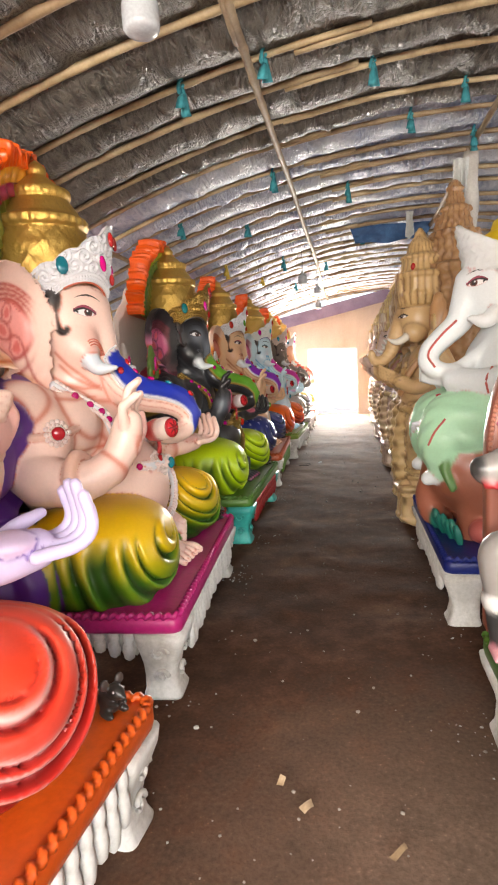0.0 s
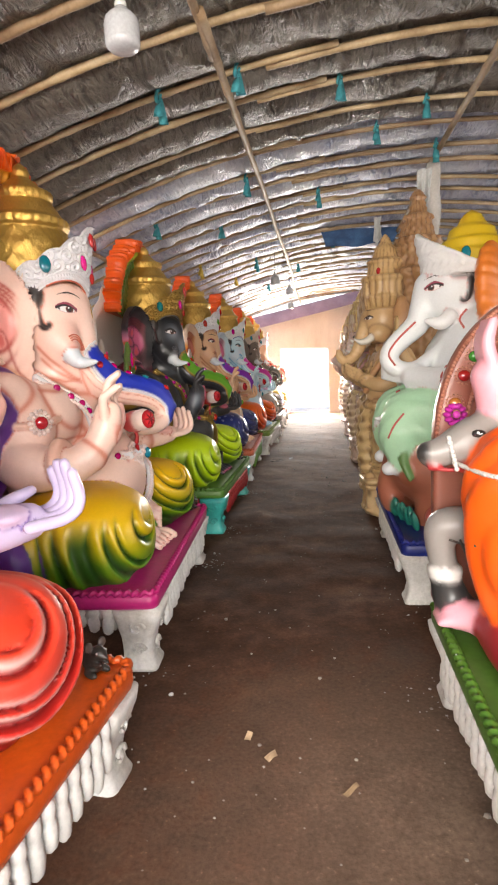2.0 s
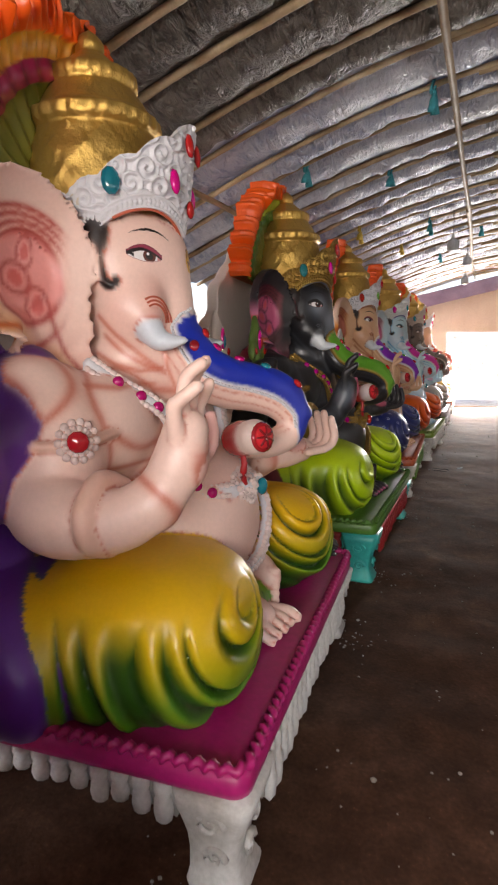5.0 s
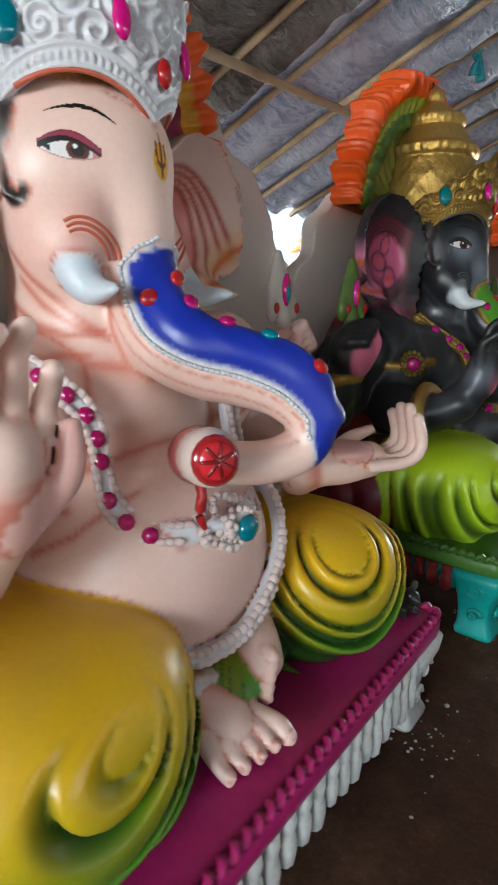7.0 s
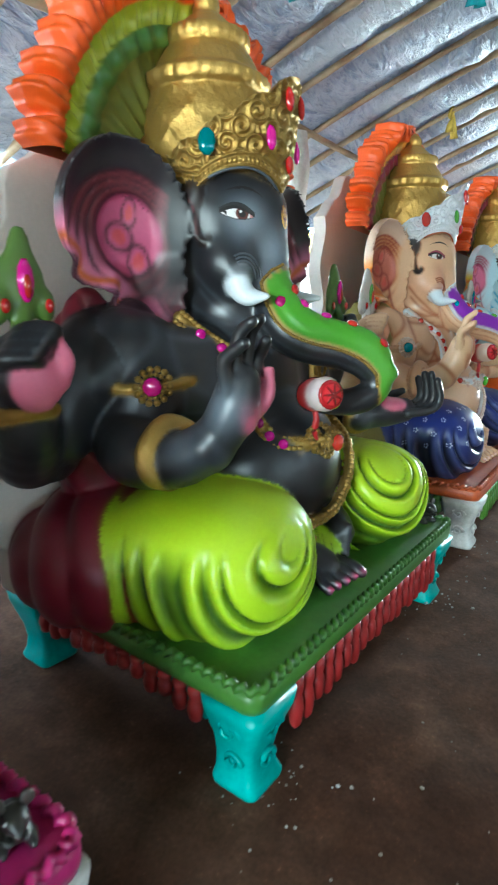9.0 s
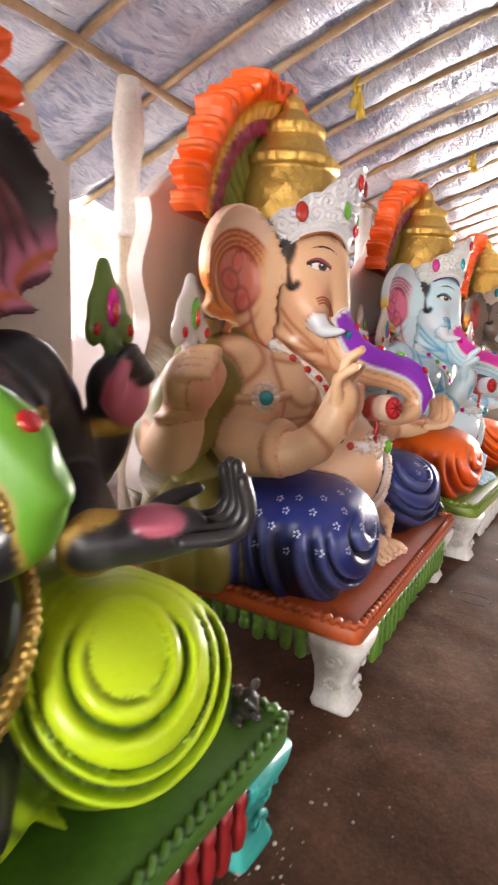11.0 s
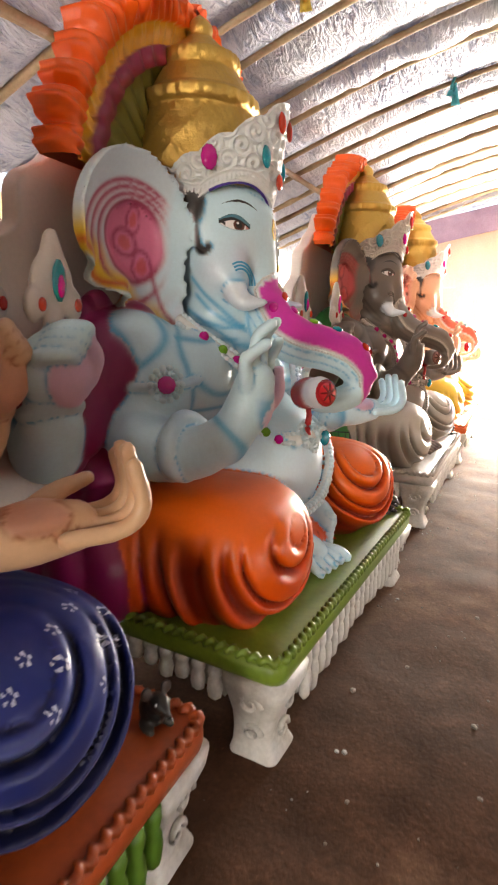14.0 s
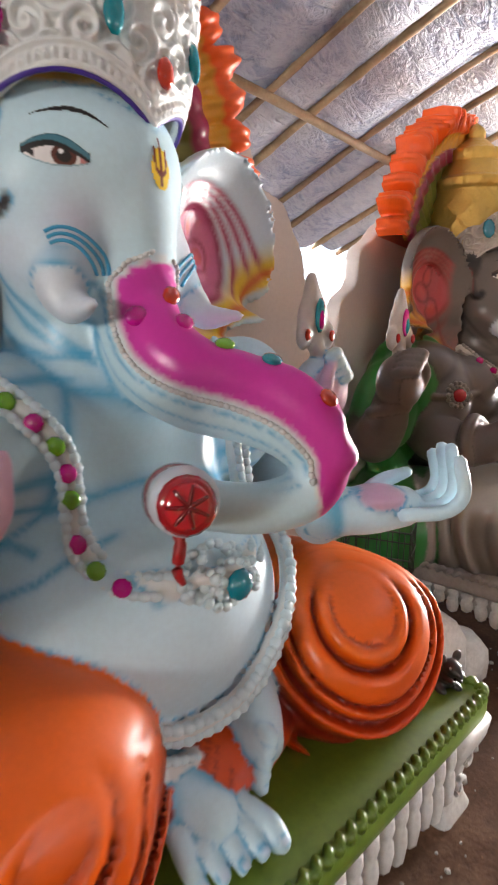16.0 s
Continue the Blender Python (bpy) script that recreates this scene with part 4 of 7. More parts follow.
    fold = lambda p: .024 * np.abs(np.sin(16 * (p[:, 0] + .6 * p[:, 1] + .35 * p[:, 2] + .06 * np.sin(7 * p[:, 2]))))
    sash = f_ell((-.20, -.53, .55), (.36, .365, .265))
    add((lambda p, f=sash[0]: f(p) - fold(p), sash[1], sash[2]), "sash", .02)
    cape = f_tube([(-.20, MID - .50, 1.38, .13), (-.19, MID - .64, 1.30, .165), (-.215, MID - .78, 1.18, .160), (-.23, MID - .86, 1.06, .150)])
    add((lambda p, f=cape[0]: f(p) - .8 * fold(p), cape[1], cape[2]), "cape", .02)
    shawl = f_ell((-.27, MID - .62, 1.12), (.12, .16, .42))
    add((lambda p, f=shawl[0]: f(p) - fold(p), shawl[1], shawl[2]), "sash", .02)
    # waistband under the belly, and garland
    ruf = lambda p: .010 * np.sin(75 * p[:, 1]) * np.sin(70 * p[:, 2] + 30 * p[:, 0])
    add(f_tube([(*q, .020) for q in BELT], 4), "white", .008)
    bead = lambda p: .007 * np.sin(110 * p[:, 2]) * np.sin(90 * p[:, 1])
    add(f_tube([(*q, .022) for q in GARLAND], 3), "white", .01)
    add(f_tube([(q[0], M(q[1]), q[2], .022) for q in GARLAND], 3), "white", .01)
    add(f_tube([(.36, -.06, .955, .014), (.41, .02, .985, .018), (.43, .085, .985, .03), (.415, .16, .955, .016)], 3, ruf), "white", .01)
    add(f_tube([(.06, M(.36), 1.21, .03), (.075, M(.43), 1.20, .03)], 1), "skin", .02)
    # feet
    add(f_tube([(.26, -.12, .56, .085), (.36, -.04, .52, .075), (.47, 0, .475, .062)]), "skin", .03)
    for i in range(5):
        y = .085 - .044 * i
        r = .027 if i == 0 else .021
        x = .595 - .012 * i
        add(f_tube([(.46, y * .8, .475, .03), (x - .04, y, .47 - .005 * i, r), (x, y, .45 - .006 * i, r * .85)]), "skin", .006)
        add(f_ell((x + .008, y, .462 - .006 * i), (.014, .014, .009)), "nail", .004)
    add(f_tube([(.31, -.12, .555, .018), (.385, -.075, .575, .018), (.40, .0, .575, .018), (.37, .045, .545, .018)], 4, bead), "white", .008)
    add(f_tube([(.30, .26, .60, .08), (.40, .20, .59, .068), (.46, .17, .565, .05)]), "skin", .03)
    for i in range(5):
        add(f_tube([(.44, .165, .60 - .026 * i, .026), (.495, .155 - .006 * i, .60 - .028 * i, .019)], 1), "skin", .006)
    # crown
    add((dome_fn, np.array([-.47, -.26, 1.9]), np.array([.2, .42, 2.72])), "gold", .012)
    add((tiara_fn, np.array([-.45, -.36, 1.86]), np.array([.36, .52, 2.42])), "white", .008)
    # plaster slab behind the figure
    def slab(p):
        q = p - np.array([-.44, .27, 1.09])
        th = np.arctan2(q[:, 2], q[:, 1])
        r = np.sqrt((q[:, 1] / 1.26) ** 2 + (q[:, 2] / 1.30) ** 2)
        edge = (r - 1 - .018 * np.sin(19 * th) - .012 * np.sin(31 * th + 1)) * 1.05
        return np.maximum(np.maximum(edge, np.abs(q[:, 0]) - .045), .42 - p[:, 2]) * .9
    add((slab, np.array([-.50, -1.06, .40]), np.array([-.38, 1.60, 2.46])), "plate", .03)
    return c


def mix(a, b, w):
    return np.asarray(a) * (1 - w[:, None]) + np.asarray(b) * w[:, None]


def mould_data(step):
    clay = seated_mould()
    v, q = clay.mesh(np.array([-.62, -1.22, .36]), np.array([.76, 1.62, 2.76]), step)
    w = clay.paints(v, PAINTS)
    return clay, v, q, w, clay.seam


KNOWN = {}


def kept(key, v, make):
    """What depends on the mould alone is worked out once for all statues."""
    key = (key, len(v))
    if key not in KNOWN:
        KNOWN[key] = make()
    return KNOWN[key]


def paint_mould(v, w, pal, seam):
    """Colours of a statue's own paint job on the shared mould."""
    col = np.stack([pal[n] for n in PAINTS])
    region = w.argmax(1)
    base = w @ col
    # airbrushed cloth: light on the knees, shade painted into creases and under rolls
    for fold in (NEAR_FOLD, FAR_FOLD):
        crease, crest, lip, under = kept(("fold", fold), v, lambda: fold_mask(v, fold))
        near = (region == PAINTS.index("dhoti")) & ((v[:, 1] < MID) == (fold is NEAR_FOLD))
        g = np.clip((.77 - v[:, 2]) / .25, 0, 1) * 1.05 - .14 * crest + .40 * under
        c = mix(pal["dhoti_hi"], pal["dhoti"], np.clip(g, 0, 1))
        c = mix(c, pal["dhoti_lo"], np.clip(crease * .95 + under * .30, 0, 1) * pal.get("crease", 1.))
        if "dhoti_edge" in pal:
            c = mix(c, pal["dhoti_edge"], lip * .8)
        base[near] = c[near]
    # ear leaves: rings of a deeper tone, a fringe in the rim's colour
    for s, flat in EAR_AX.items():
        d, h, n, z, ruffle, run = kept(("ear", s), v, lambda: flat(v))
        lines, k = kept(("rings", s), v, lambda: ear_rings(h, z))
        on = (region == PAINTS.index("ear")) & (n > -.085)
        c = mix(pal["ear"], pal["ear_rim"], np.clip((k - .293) / .02, 0, 1))
        band = np.mod((k - .150) / .049, 1)
        c = mix(c, pal["ear_line"], .30 * np.clip(band * 1.6 - .6, 0, 1) * (k > .150) * (k < .298))
        c = mix(c, pal["skin"], .45 * np.exp(-((band - .40) / .18) ** 2) * (k > .150) * (k < .298))
        c = mix(c, pal["ear_in"], np.clip((.153 - k) / .012, 0, 1))
        e2 = np.clip(-ruffle, 0, 1)
        low = lobe_free(h, z)
        c = mix(c, pal["skin"], low * np.clip((e2 - .09) / .06, 0, 1) * np.clip((k - .145) / .02, 0, 1) * .7)
        c = mix(c, pal["ear_tip"], low * np.clip((.15 - e2) / .08, 0, 1) * np.clip((k - .145) / .02, 0, 1))
        c = mix(c, pal["ear_edge"], low * np.exp(-((e2 - .036 - .012 * np.sin(34 * run + 1.2)) / .016) ** 2))
        c = mix(c, pal["skin"], low * np.clip((.018 - e2) / .012, 0, 1) * .8)
        c = mix(c, pal["ear_line"], lines * .95 * np.clip((e2 - .05) / .04, 0, 1))
        for hh, zz, rh, rz in ((.150, 1.745, .052, .050), (.085, 1.66, .040, .058), (.105, 1.83, .026, .050)):
            knob = np.hypot((h - hh) / rh, (z - zz) / rz)
            c = mix(c, pal["ear_line"], .85 * np.exp(-((knob - 1) / .16) ** 2) * (k < .150))
            c = mix(c, pal["ear_knob"], .75 * np.clip((.62 - knob) / .15, 0, 1) * (k < .150))
        c = mix(c, pal["ear_line"], .8 * np.exp(-(line_gap(h, z, [(.045, 1.62), (.01, 1.50), (-.03, 1.40)]) / .009) ** 2))
        c = mix(c, pal["skin"], np.clip((.005 - h) / .03, 0, 1) * np.clip((z - 1.50) / .1, 0, 1))
        both = on & ((v[:, 1] < MID) == (s < 0))
        base[both] = c[both]
        back = (region == PAINTS.index("ear")) & ~on & ((v[:, 1] < MID) == (s < 0))
        base[back] = pal["skin"]
    # blushes, painted highlights on the black skin, shadow-coloured airbrush lines
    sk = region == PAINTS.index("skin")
    for (x, y, z, r, k) in pal.get("blush_sheen", ()):
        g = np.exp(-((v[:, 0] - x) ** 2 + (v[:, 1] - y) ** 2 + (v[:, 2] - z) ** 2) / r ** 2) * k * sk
        base = mix(base, pal["blush_sheen_col"], g)
    second = np.sort(w, 1)[:, -2]
    line = np.clip(np.maximum(second * 2.4, seam * 1.3 * np.clip((1.52 - v[:, 2]) / .04, 0, 1)), 0, 1) * sk * pal.get("lines", .78)
    base = mix(base, pal["line"], line)
    # the trunk's coloured band between two pale piped edges, and a drawn line below it
    S, d, W = kept("trunk", v, lambda: along(v, SPINE))
    B = np.stack([np.interp(S, range(len(BAND_WAY)), [b[i] for b in BAND_WAY]) for i in range(3)], 1)
    c = (W * B).sum(1) / np.linalg.norm(B, axis=1)
    trunk = np.isin(region, [PAINTS.index(n) for n in ("skin", "band", "white")]) & (d < .05) & (S < 12.5)
    edge = c - .12 - 1.1 * np.clip(2.75 - S, 0, 1.4) - .9 * np.clip(S - 9.2, 0, 1) ** 2
    was = trunk & (region != PAINTS.index("skin"))
    base[was] = np.asarray(pal["skin"])
    on = np.clip((edge + .05) / .16, 0, 1) * trunk
    base = mix(base, pal["white"], on * (v[:, 0] > .09))
    base = mix(base, pal["band"], np.clip((edge - .13) / .13, 0, 1) * trunk * (v[:, 0] > .09))
    low = (np.exp(-((c + .10) / .055) ** 2) * .9 + np.exp(-((c + .52) / .05) ** 2) * .8) * trunk * np.clip((S - 2.2) / .6, 0, 1) * np.clip((11 - S) / 1., 0, 1)
    base = mix(base, pal["line"], np.clip(low, 0, 1) * pal.get("lines", .78))
    region = region.copy()
    region[trunk & (region != PAINTS.index("skin"))] = PAINTS.index("band")
    off = np.abs(v[:, 1] - MID)
    for pts in SIDE_LINES:
        g = np.exp(-(kept(("line", tuple(pts)), v, lambda: line_gap(v[:, 0], v[:, 2], pts)) / .010) ** 2) * sk * (off > .07) * (off < .5) * (d > .02)
        base = mix(base, pal["line"], g * pal.get("lines", .78))
    return base, region


def eye_paint(pal, s):
    def paint(x, y):
        x = x * -s                       # +1 at the inner corner
        arc = np.clip(1 - np.abs(x / .86) ** 1.8, 0, 1)
        mid = -.13 * x - .06
        top, bot = mid + .46 * arc, mid - .27 * arc
        ball = (y < top) & (y > bot) & (np.abs(x) < .86)
        liner = (y >= top - .03) & (y < top + .13 + .12 * np.clip(.4 - x, 0, 1)) & (np.abs(x) < .90) & (y > bot)
        wing = (x < -.55) & (np.abs(y - mid - .04 - .55 * (-x - .55)) < .13 * np.clip((1 + x) / .45, 0, 1) + .01)
        lid = (y >= top) & (y < top + .46 - .12 * x * x) & (np.abs(x) < .93)
        fold = (np.abs(y - top - .46 + .12 * x * x) < .035) & (np.abs(x) < .93)
        under = (y <= bot) & (y > bot - .09) & (np.abs(x) < .86)
        col = np.tile(np.array(pal["lid"]), (len(x), 1))
        col[ball] = (.80, .78, .77)
        col[ball & (x > .66)] = (.62, .25, .25)
        col[under] = np.array(pal["lid"]) * .5 + np.array(pal["skin"]) * .5
        iris = ((x - .24) / .33) ** 2 + ((y - mid - .12) / .44) ** 2
        col[ball & (iris < 1)] = (.10, .022, .012)
        col[ball & (iris < .36)] = (.006, .005, .005)
        col[ball & (((x - .17) / .07) ** 2 + ((y - mid - .27) / .09) ** 2 < 1)] = (.9, .9, .9)
        col[fold] = np.array(pal["lid"]) * .35
        col[liner | wing] = (.010, .007, .007)
        return col, ball | lid | liner | wing | fold | under
    return paint


def brow_paint(s):
    def paint(x, y):
        x = x * -s
        mid = .42 - .75 * (x - .12) ** 2 - .25 * np.clip(x - .5, 0, 1)
        th = .13 * np.clip(1 - np.abs(x), 0, 1) ** .5 * (1.0 + .8 * x) + .025
        m = (np.abs(y - mid) < th) & (np.abs(x) < .97)
        return np.tile(np.array((.012, .009, .008)), (len(x), 1)), m
    return paint


def tilak_paint(pal):
    def paint(x, y):
        disc = (x / .8) ** 2 + ((y + .15) / .72) ** 2 < 1
        fork = (np.abs(x) < .09) & (y > -.7) & (y < .9)
        fork |= (np.abs(np.hypot(x, y - .1) - .45) < .09) & (y < .15)
        fork |= (np.abs(np.abs(x) - .45) < .08) & (y >= .1) & (y < .55)
        col = np.tile(np.array(pal["tilak"]), (len(x), 1))
        col[fork] = pal["tilak_line"]
        return col, disc | fork
    return paint


def flower_paint(x, y):
    a, r = np.arctan2(y, x), np.hypot(x, y)
    m = (r < .55 + .4 * np.abs(np.cos(2.5 * a))) & (r > .22)
    return np.tile(np.array((.55, .58, .75)), (len(x), 1)), m


def halo(patch, pal):
    """Rings and a ruff of petals behind the crown."""
    nt, rows = 361, (.40, .60, .675, .68, .765, .775, .83, .86, .868, .91, .95, .975, .99)
    lift = (.0, .015, .02, .045, .045, .02, .035, .04, .06, .075, .07, .045, .0)
    th = np.linspace(radians(2), radians(178), nt)
    V, C = [], []
    for k, (r, x) in enumerate(zip(rows, lift)):
        pet = np.abs(np.sin((th + .4) * 20.5))
        ruff = (1 + .090 * pet ** .55 * (1 + .25 * np.sin(13.7 * th)) + .010 * np.sin(111 * th) - .055) if r > .89 else 1 + 0 * th
        bump = (.022 * (pet ** .7 - .5) + .006 * np.sin(97 * th + 9 * r)) if r > .765 else .006 * np.sin(40 * th)
        V.append(np.stack([-.30 + x + bump + .05 * r * r * np.sin(th), MID + .80 * r * ruff * np.cos(th), 1.97 + .76 * r * ruff * np.sin(th)], 1))
        c = pal["halo_in"] if r < .676 else pal["halo_ring"] if r < .77 else pal["halo_mid"] if r < .864 else pal["halo_out"]
        C.append(np.tile(np.array(c), (nt, 1)))
    V, C = np.array(V), np.array(C)
    n = len(rows)
    f = [(k * nt + i, k * nt + i + 1, (k + 1) * nt + i + 1, (k + 1) * nt + i) for k in range(n - 1) for i in range(nt - 1)]
    patch.put(V.reshape(-1, 3), [q[::-1] for q in f], C.reshape(-1, 3))
    B = V.copy()
    B[:, :, 0] = -.345
    patch.put(B.reshape(-1, 3), f, np.tile(np.array(pal["halo_out"]) * .6 + .1, (n * nt, 1)))
    rim = np.stack([V[-1], B[-1]], 1).reshape(-1, 3)
    patch.put(rim, [(2 * i, 2 * i + 1, 2 * i + 3, 2 * i + 2) for i in range(nt - 1)], pal["halo_out"])


def statue_mesh(name, data, pal, fine=True):
    clay, v, q, w, seam = data
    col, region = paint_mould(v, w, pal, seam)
    stays = ~np.isin(region, [PAINTS.index("ear"), PAINTS.index("gold")]) & (np.abs(v[:, 1] - MID) > .68) | np.isin(region, [PAINTS.index("plate"), PAINTS.index("cape")])
    if "slab_to" in pal:
        v = v.copy()
        m = region == PAINTS.index("plate")
        v[m, 1] = np.minimum(v[m, 1], pal["slab_to"])
    if "slab_from" in pal:
        v = v.copy()
        m = region == PAINTS.index("plate")
        v[m, 1] = np.maximum(v[m, 1], pal["slab_from"] + .03 * np.sin(14 * v[m, 2]))
    if "slab_grow" in pal:
        v = v.copy()
        m = region == PAINTS.index("plate")
        v[m] = np.array([-.11, .27, .42]) * np.array([1, 0, 0]) + np.stack([v[m, 0], .27 + (v[m, 1] - .27) * np.where(v[m, 1] > .27, pal["slab_grow"], 1), .42 + (v[m, 2] - .42) * 1.06], 1)
    patch = Patch()
    slot = np.array([1 if n == "gold" or (n in ("white", "bangle") and pal.get("gilt")) else 2 if n == "lip" else 0 for n in PAINTS])
    patch.v, patch.c, patch.n = [v], [col], len(v)
    patch.f, patch.s = [q], [slot[region[q[:, 0]]]]
    halo(patch, pal)
    gold = 1 if pal.get("gilt") else 0
    trim = pal["white"] if gold else mix(pal["white"], pal["skin"], np.array([.55]))[0]
    tiara_front(patch, pal["white"], gold, fine)
    edge = [(-.10 + .272 * math.cos(a), MID + .272 * math.sin(a), float(tiara_hem(np.array(a))) - .006, .006) for a in np.linspace(-1.2, 1.2, 25)]
    put_tube(patch, edge, pal.get("hem", pal["line"]), 0, 1, 6)
    if fine:
        for s in (-1, 1):
            for k, r in enumerate((.058, .072, .086)):
                pts = []
                for a in np.radians(np.linspace(5, 125, 9)):
                    o = np.array([.45, s * .88, .1])
                    c0 = np.array([[.135 + r * math.cos(a) * .9, MID + s * .225, 1.61 + r * math.sin(a)]])
                    pts.append((*clay.onto(c0, -o / np.linalg.norm(o), .001)[0], .0042))
                put_tube(patch, pts, pal["line"], 0, 2, 6)
    gems = pal["gems"]
    if fine:
        for s in (-1, 1):
            y = lambda a: MID + s * a
            put_decal(patch, clay, (.085, y(.19), 1.835), (.55, s * .83, .0), (0, 0, 1), .150, .098, eye_paint(pal, s), .0022)
            put_decal(patch, clay, (.09, y(.18), 1.915), (.58, s * .78, .2), (0, 0, 1), .19, .085, brow_paint(s), .0030)
        put_decal(patch, clay, (.24, MID, 1.855), (1, 0, .1), (0, 0, 1), .075, .13, tilak_paint(pal), .004)
        if pal.get("flowers"):
            rnd = random.Random(7)
            for far in (0, 1):
                for i in range(4):
                    for j in range(1, 7):
                        if far and (j > 4 or i < 1):
                            continue
                        a = -1.9 + .36 * j + .18 * (i % 2) + rnd.uniform(-.07, .07) if not far else -.8 + .38 * j + .19 * (i % 2)
                        b = .12 + .20 * i + rnd.uniform(-.05, .05)
                        c0 = np.array([.26, .60, .605]) if far else np.array([.17, -.38, .60])
                        o = Vector((math.cos(a) * math.cos(b), math.sin(a) * math.cos(b), math.sin(b))).normalized()
                        put_decal(patch, clay, c0 + np.array(o) * .40, o, (0, 0, 1), .042, .042, flower_paint, .0036)
    # gems on tiara, garland, chest and waist
    def gem(c, out, r, col, lift=.004):
        out = np.array(Vector(out).normalized())
        p = clay.onto(np.array([c], float), -out, lift)[0]
        put_ball(patch, p, r, col, 2, out)
    for s in (-1, 1):
        gem((.05, MID + s * .34, 2.08), (.55, s * .8, .1), (.034, .050, .016), gems[0], .018)
        gem((.27, MID + s * .17, 2.11), (.85, s * .5, .1), (.022, .046, .014), gems[1], .018)
        gem((.33, MID + s * .10, 2.25), (.9, s * .4, .1), (.020, .044, .014), gems[2], .018)
    gem((.34, MID, 2.03), (1, 0, 0), (.024, .034, .014), gems[2], .018)
    gem((.16, MID - .72, 1.235), (.62, -.78, 0), (.034, .034, .016), gems[3])
    gem((.46, .085, .975), (1, 0, 0), (.036, .036, .02), gems[4])
    gem((.12, MID + .55, 1.24), (.45, .85, .1), (.036, .036, .016), gems[3])
    for k, (x, y, z) in enumerate(GARLAND[1:10]):
        gem((x + .04, y - .035, z), (.75, -.66, .1), (.021, .021, .014), gems[5 + k % 2])
    if fine:
        for sgn in (-1, 1):
            for du in (-.021, .021):
                line = [(x + .016, (y if sgn < 0 else 2 * MID - y) + sgn * .012 + du * (.8 if sgn < 0 else -.8), z + du * .75) for x, y, z in GARLAND]
                strand(patch, line, .0125, .021, trim, gold)
        for dz in (-.016, .012):
            strand(patch, [(x + .012, y, z + dz) for x, y, z in BELT], .015, .023, trim, gold)
        strand(patch, [(.31, -.125, .565), (.375, -.09, .60), (.41, -.01, .59), (.385, .05, .55)], .013, .02, trim, gold)
    for k, (x, y, z, o) in enumerate(((.26, .05, 1.565, (1, .0, .3)), (.24, -.02, 1.52, (1, -.6, .2)), (.29, .06, 1.50, (.7, 0, .7)), (.37, .12, 1.47, (.3, 0, 1)), (.46, .17, 1.44, (.4, 0, 1)), (.57, .21, 1.36, (.8, .1, .7)))):
        gem((x, y, z), o, (.024, .022, .012), gems[(2, 3, 5, 6, 4, 2)[k]])
    # emblem stones
    for s in (-1, 1):
        y0 = MID + s * (1.0 if s < 0 else .88)
        gem((.02, y0, 1.57), (1, 0, 0), (.028, .064, .010), gems[1], .003)
        gem((.02, y0, 1.555), (1, 0, 0), (.014, .036, .010), gems[2] if pal.get("gilt") else gems[0], .010)
        for k in (-1, 1):
            gem((.02, y0 + k * .07, 1.50), (1, 0, 0), (.015, .022, .008), gems[2], .003)
    # beaded piping on both edges of the trunk's band
    if fine:
        P = smooth_path(SPINE, 4)
        for sgn in (-1, 1):
            line = []
            for S in np.concatenate([np.linspace(2.02, 2.8, 8), np.linspace(3, 9.6, 22)]):
                i = S / (len(SPINE) - 1) * (len(P) - 1)
                c0 = np.array([np.interp(i, range(len(P)), P[:, k]) for k in range(4)])
                tan = np.array([np.interp(i + .5, range(len(P)), P[:, k]) - np.interp(i - .5, range(len(P)), P[:, k]) for k in range(3)])
                b = np.array([np.interp(S, range(len(BAND_WAY)), [q[k] for q in BAND_WAY]) for k in range(3)])
                b -= tan * (b @ tan) / (tan @ tan)
                b /= np.linalg.norm(b)
                e = np.cross(tan, b)
                e /= np.linalg.norm(e)
                g = min(.99, .12 + 1.1 * max(0, 2.75 - S) + .9 * max(0, S - 9.2) ** 2)
                line.append(c0[:3] + (b * g + e * sgn * math.sqrt(1 - g * g)) * (c0[3] + .03))
            way = np.array([to_spine(q) for q in line])
            line = clay.onto(np.array(line), way, .002)
            strand(patch, [tuple(q) for q in line], .0075, .0135, pal["white"], gold)
    # mouth of the trunk
    out = np.array(Vector((.84, -.52, .12)).normalized())
    side = np.cross(out, (0, 0, 1.))
    side /= np.linalg.norm(side)
    up = np.cross(side, out)
    m = np.array([.478, -.08, 1.19]) + out * .066
    put_ball(patch, m - out * .004, (.052, .054, .012), pal["mouth"], 2, out, 16, 7)
    put_ball(patch, m + out * .004, (.040, .042, .010), np.array(pal["mouth"]) * 1.7, 2, out, 16, 7)
    for a in np.linspace(0, 2 * np.pi, 8)[:-1]:
        d = side * math.cos(a) + up * math.sin(a)
        put_tube(patch, [(*(m + out * .016), .004), (*(m + out * .014 + d * .02), .0045), (*(m + out * .010 + d * .038), .003)], np.array(pal["mouth"]) * .55, 2, 2, 5)
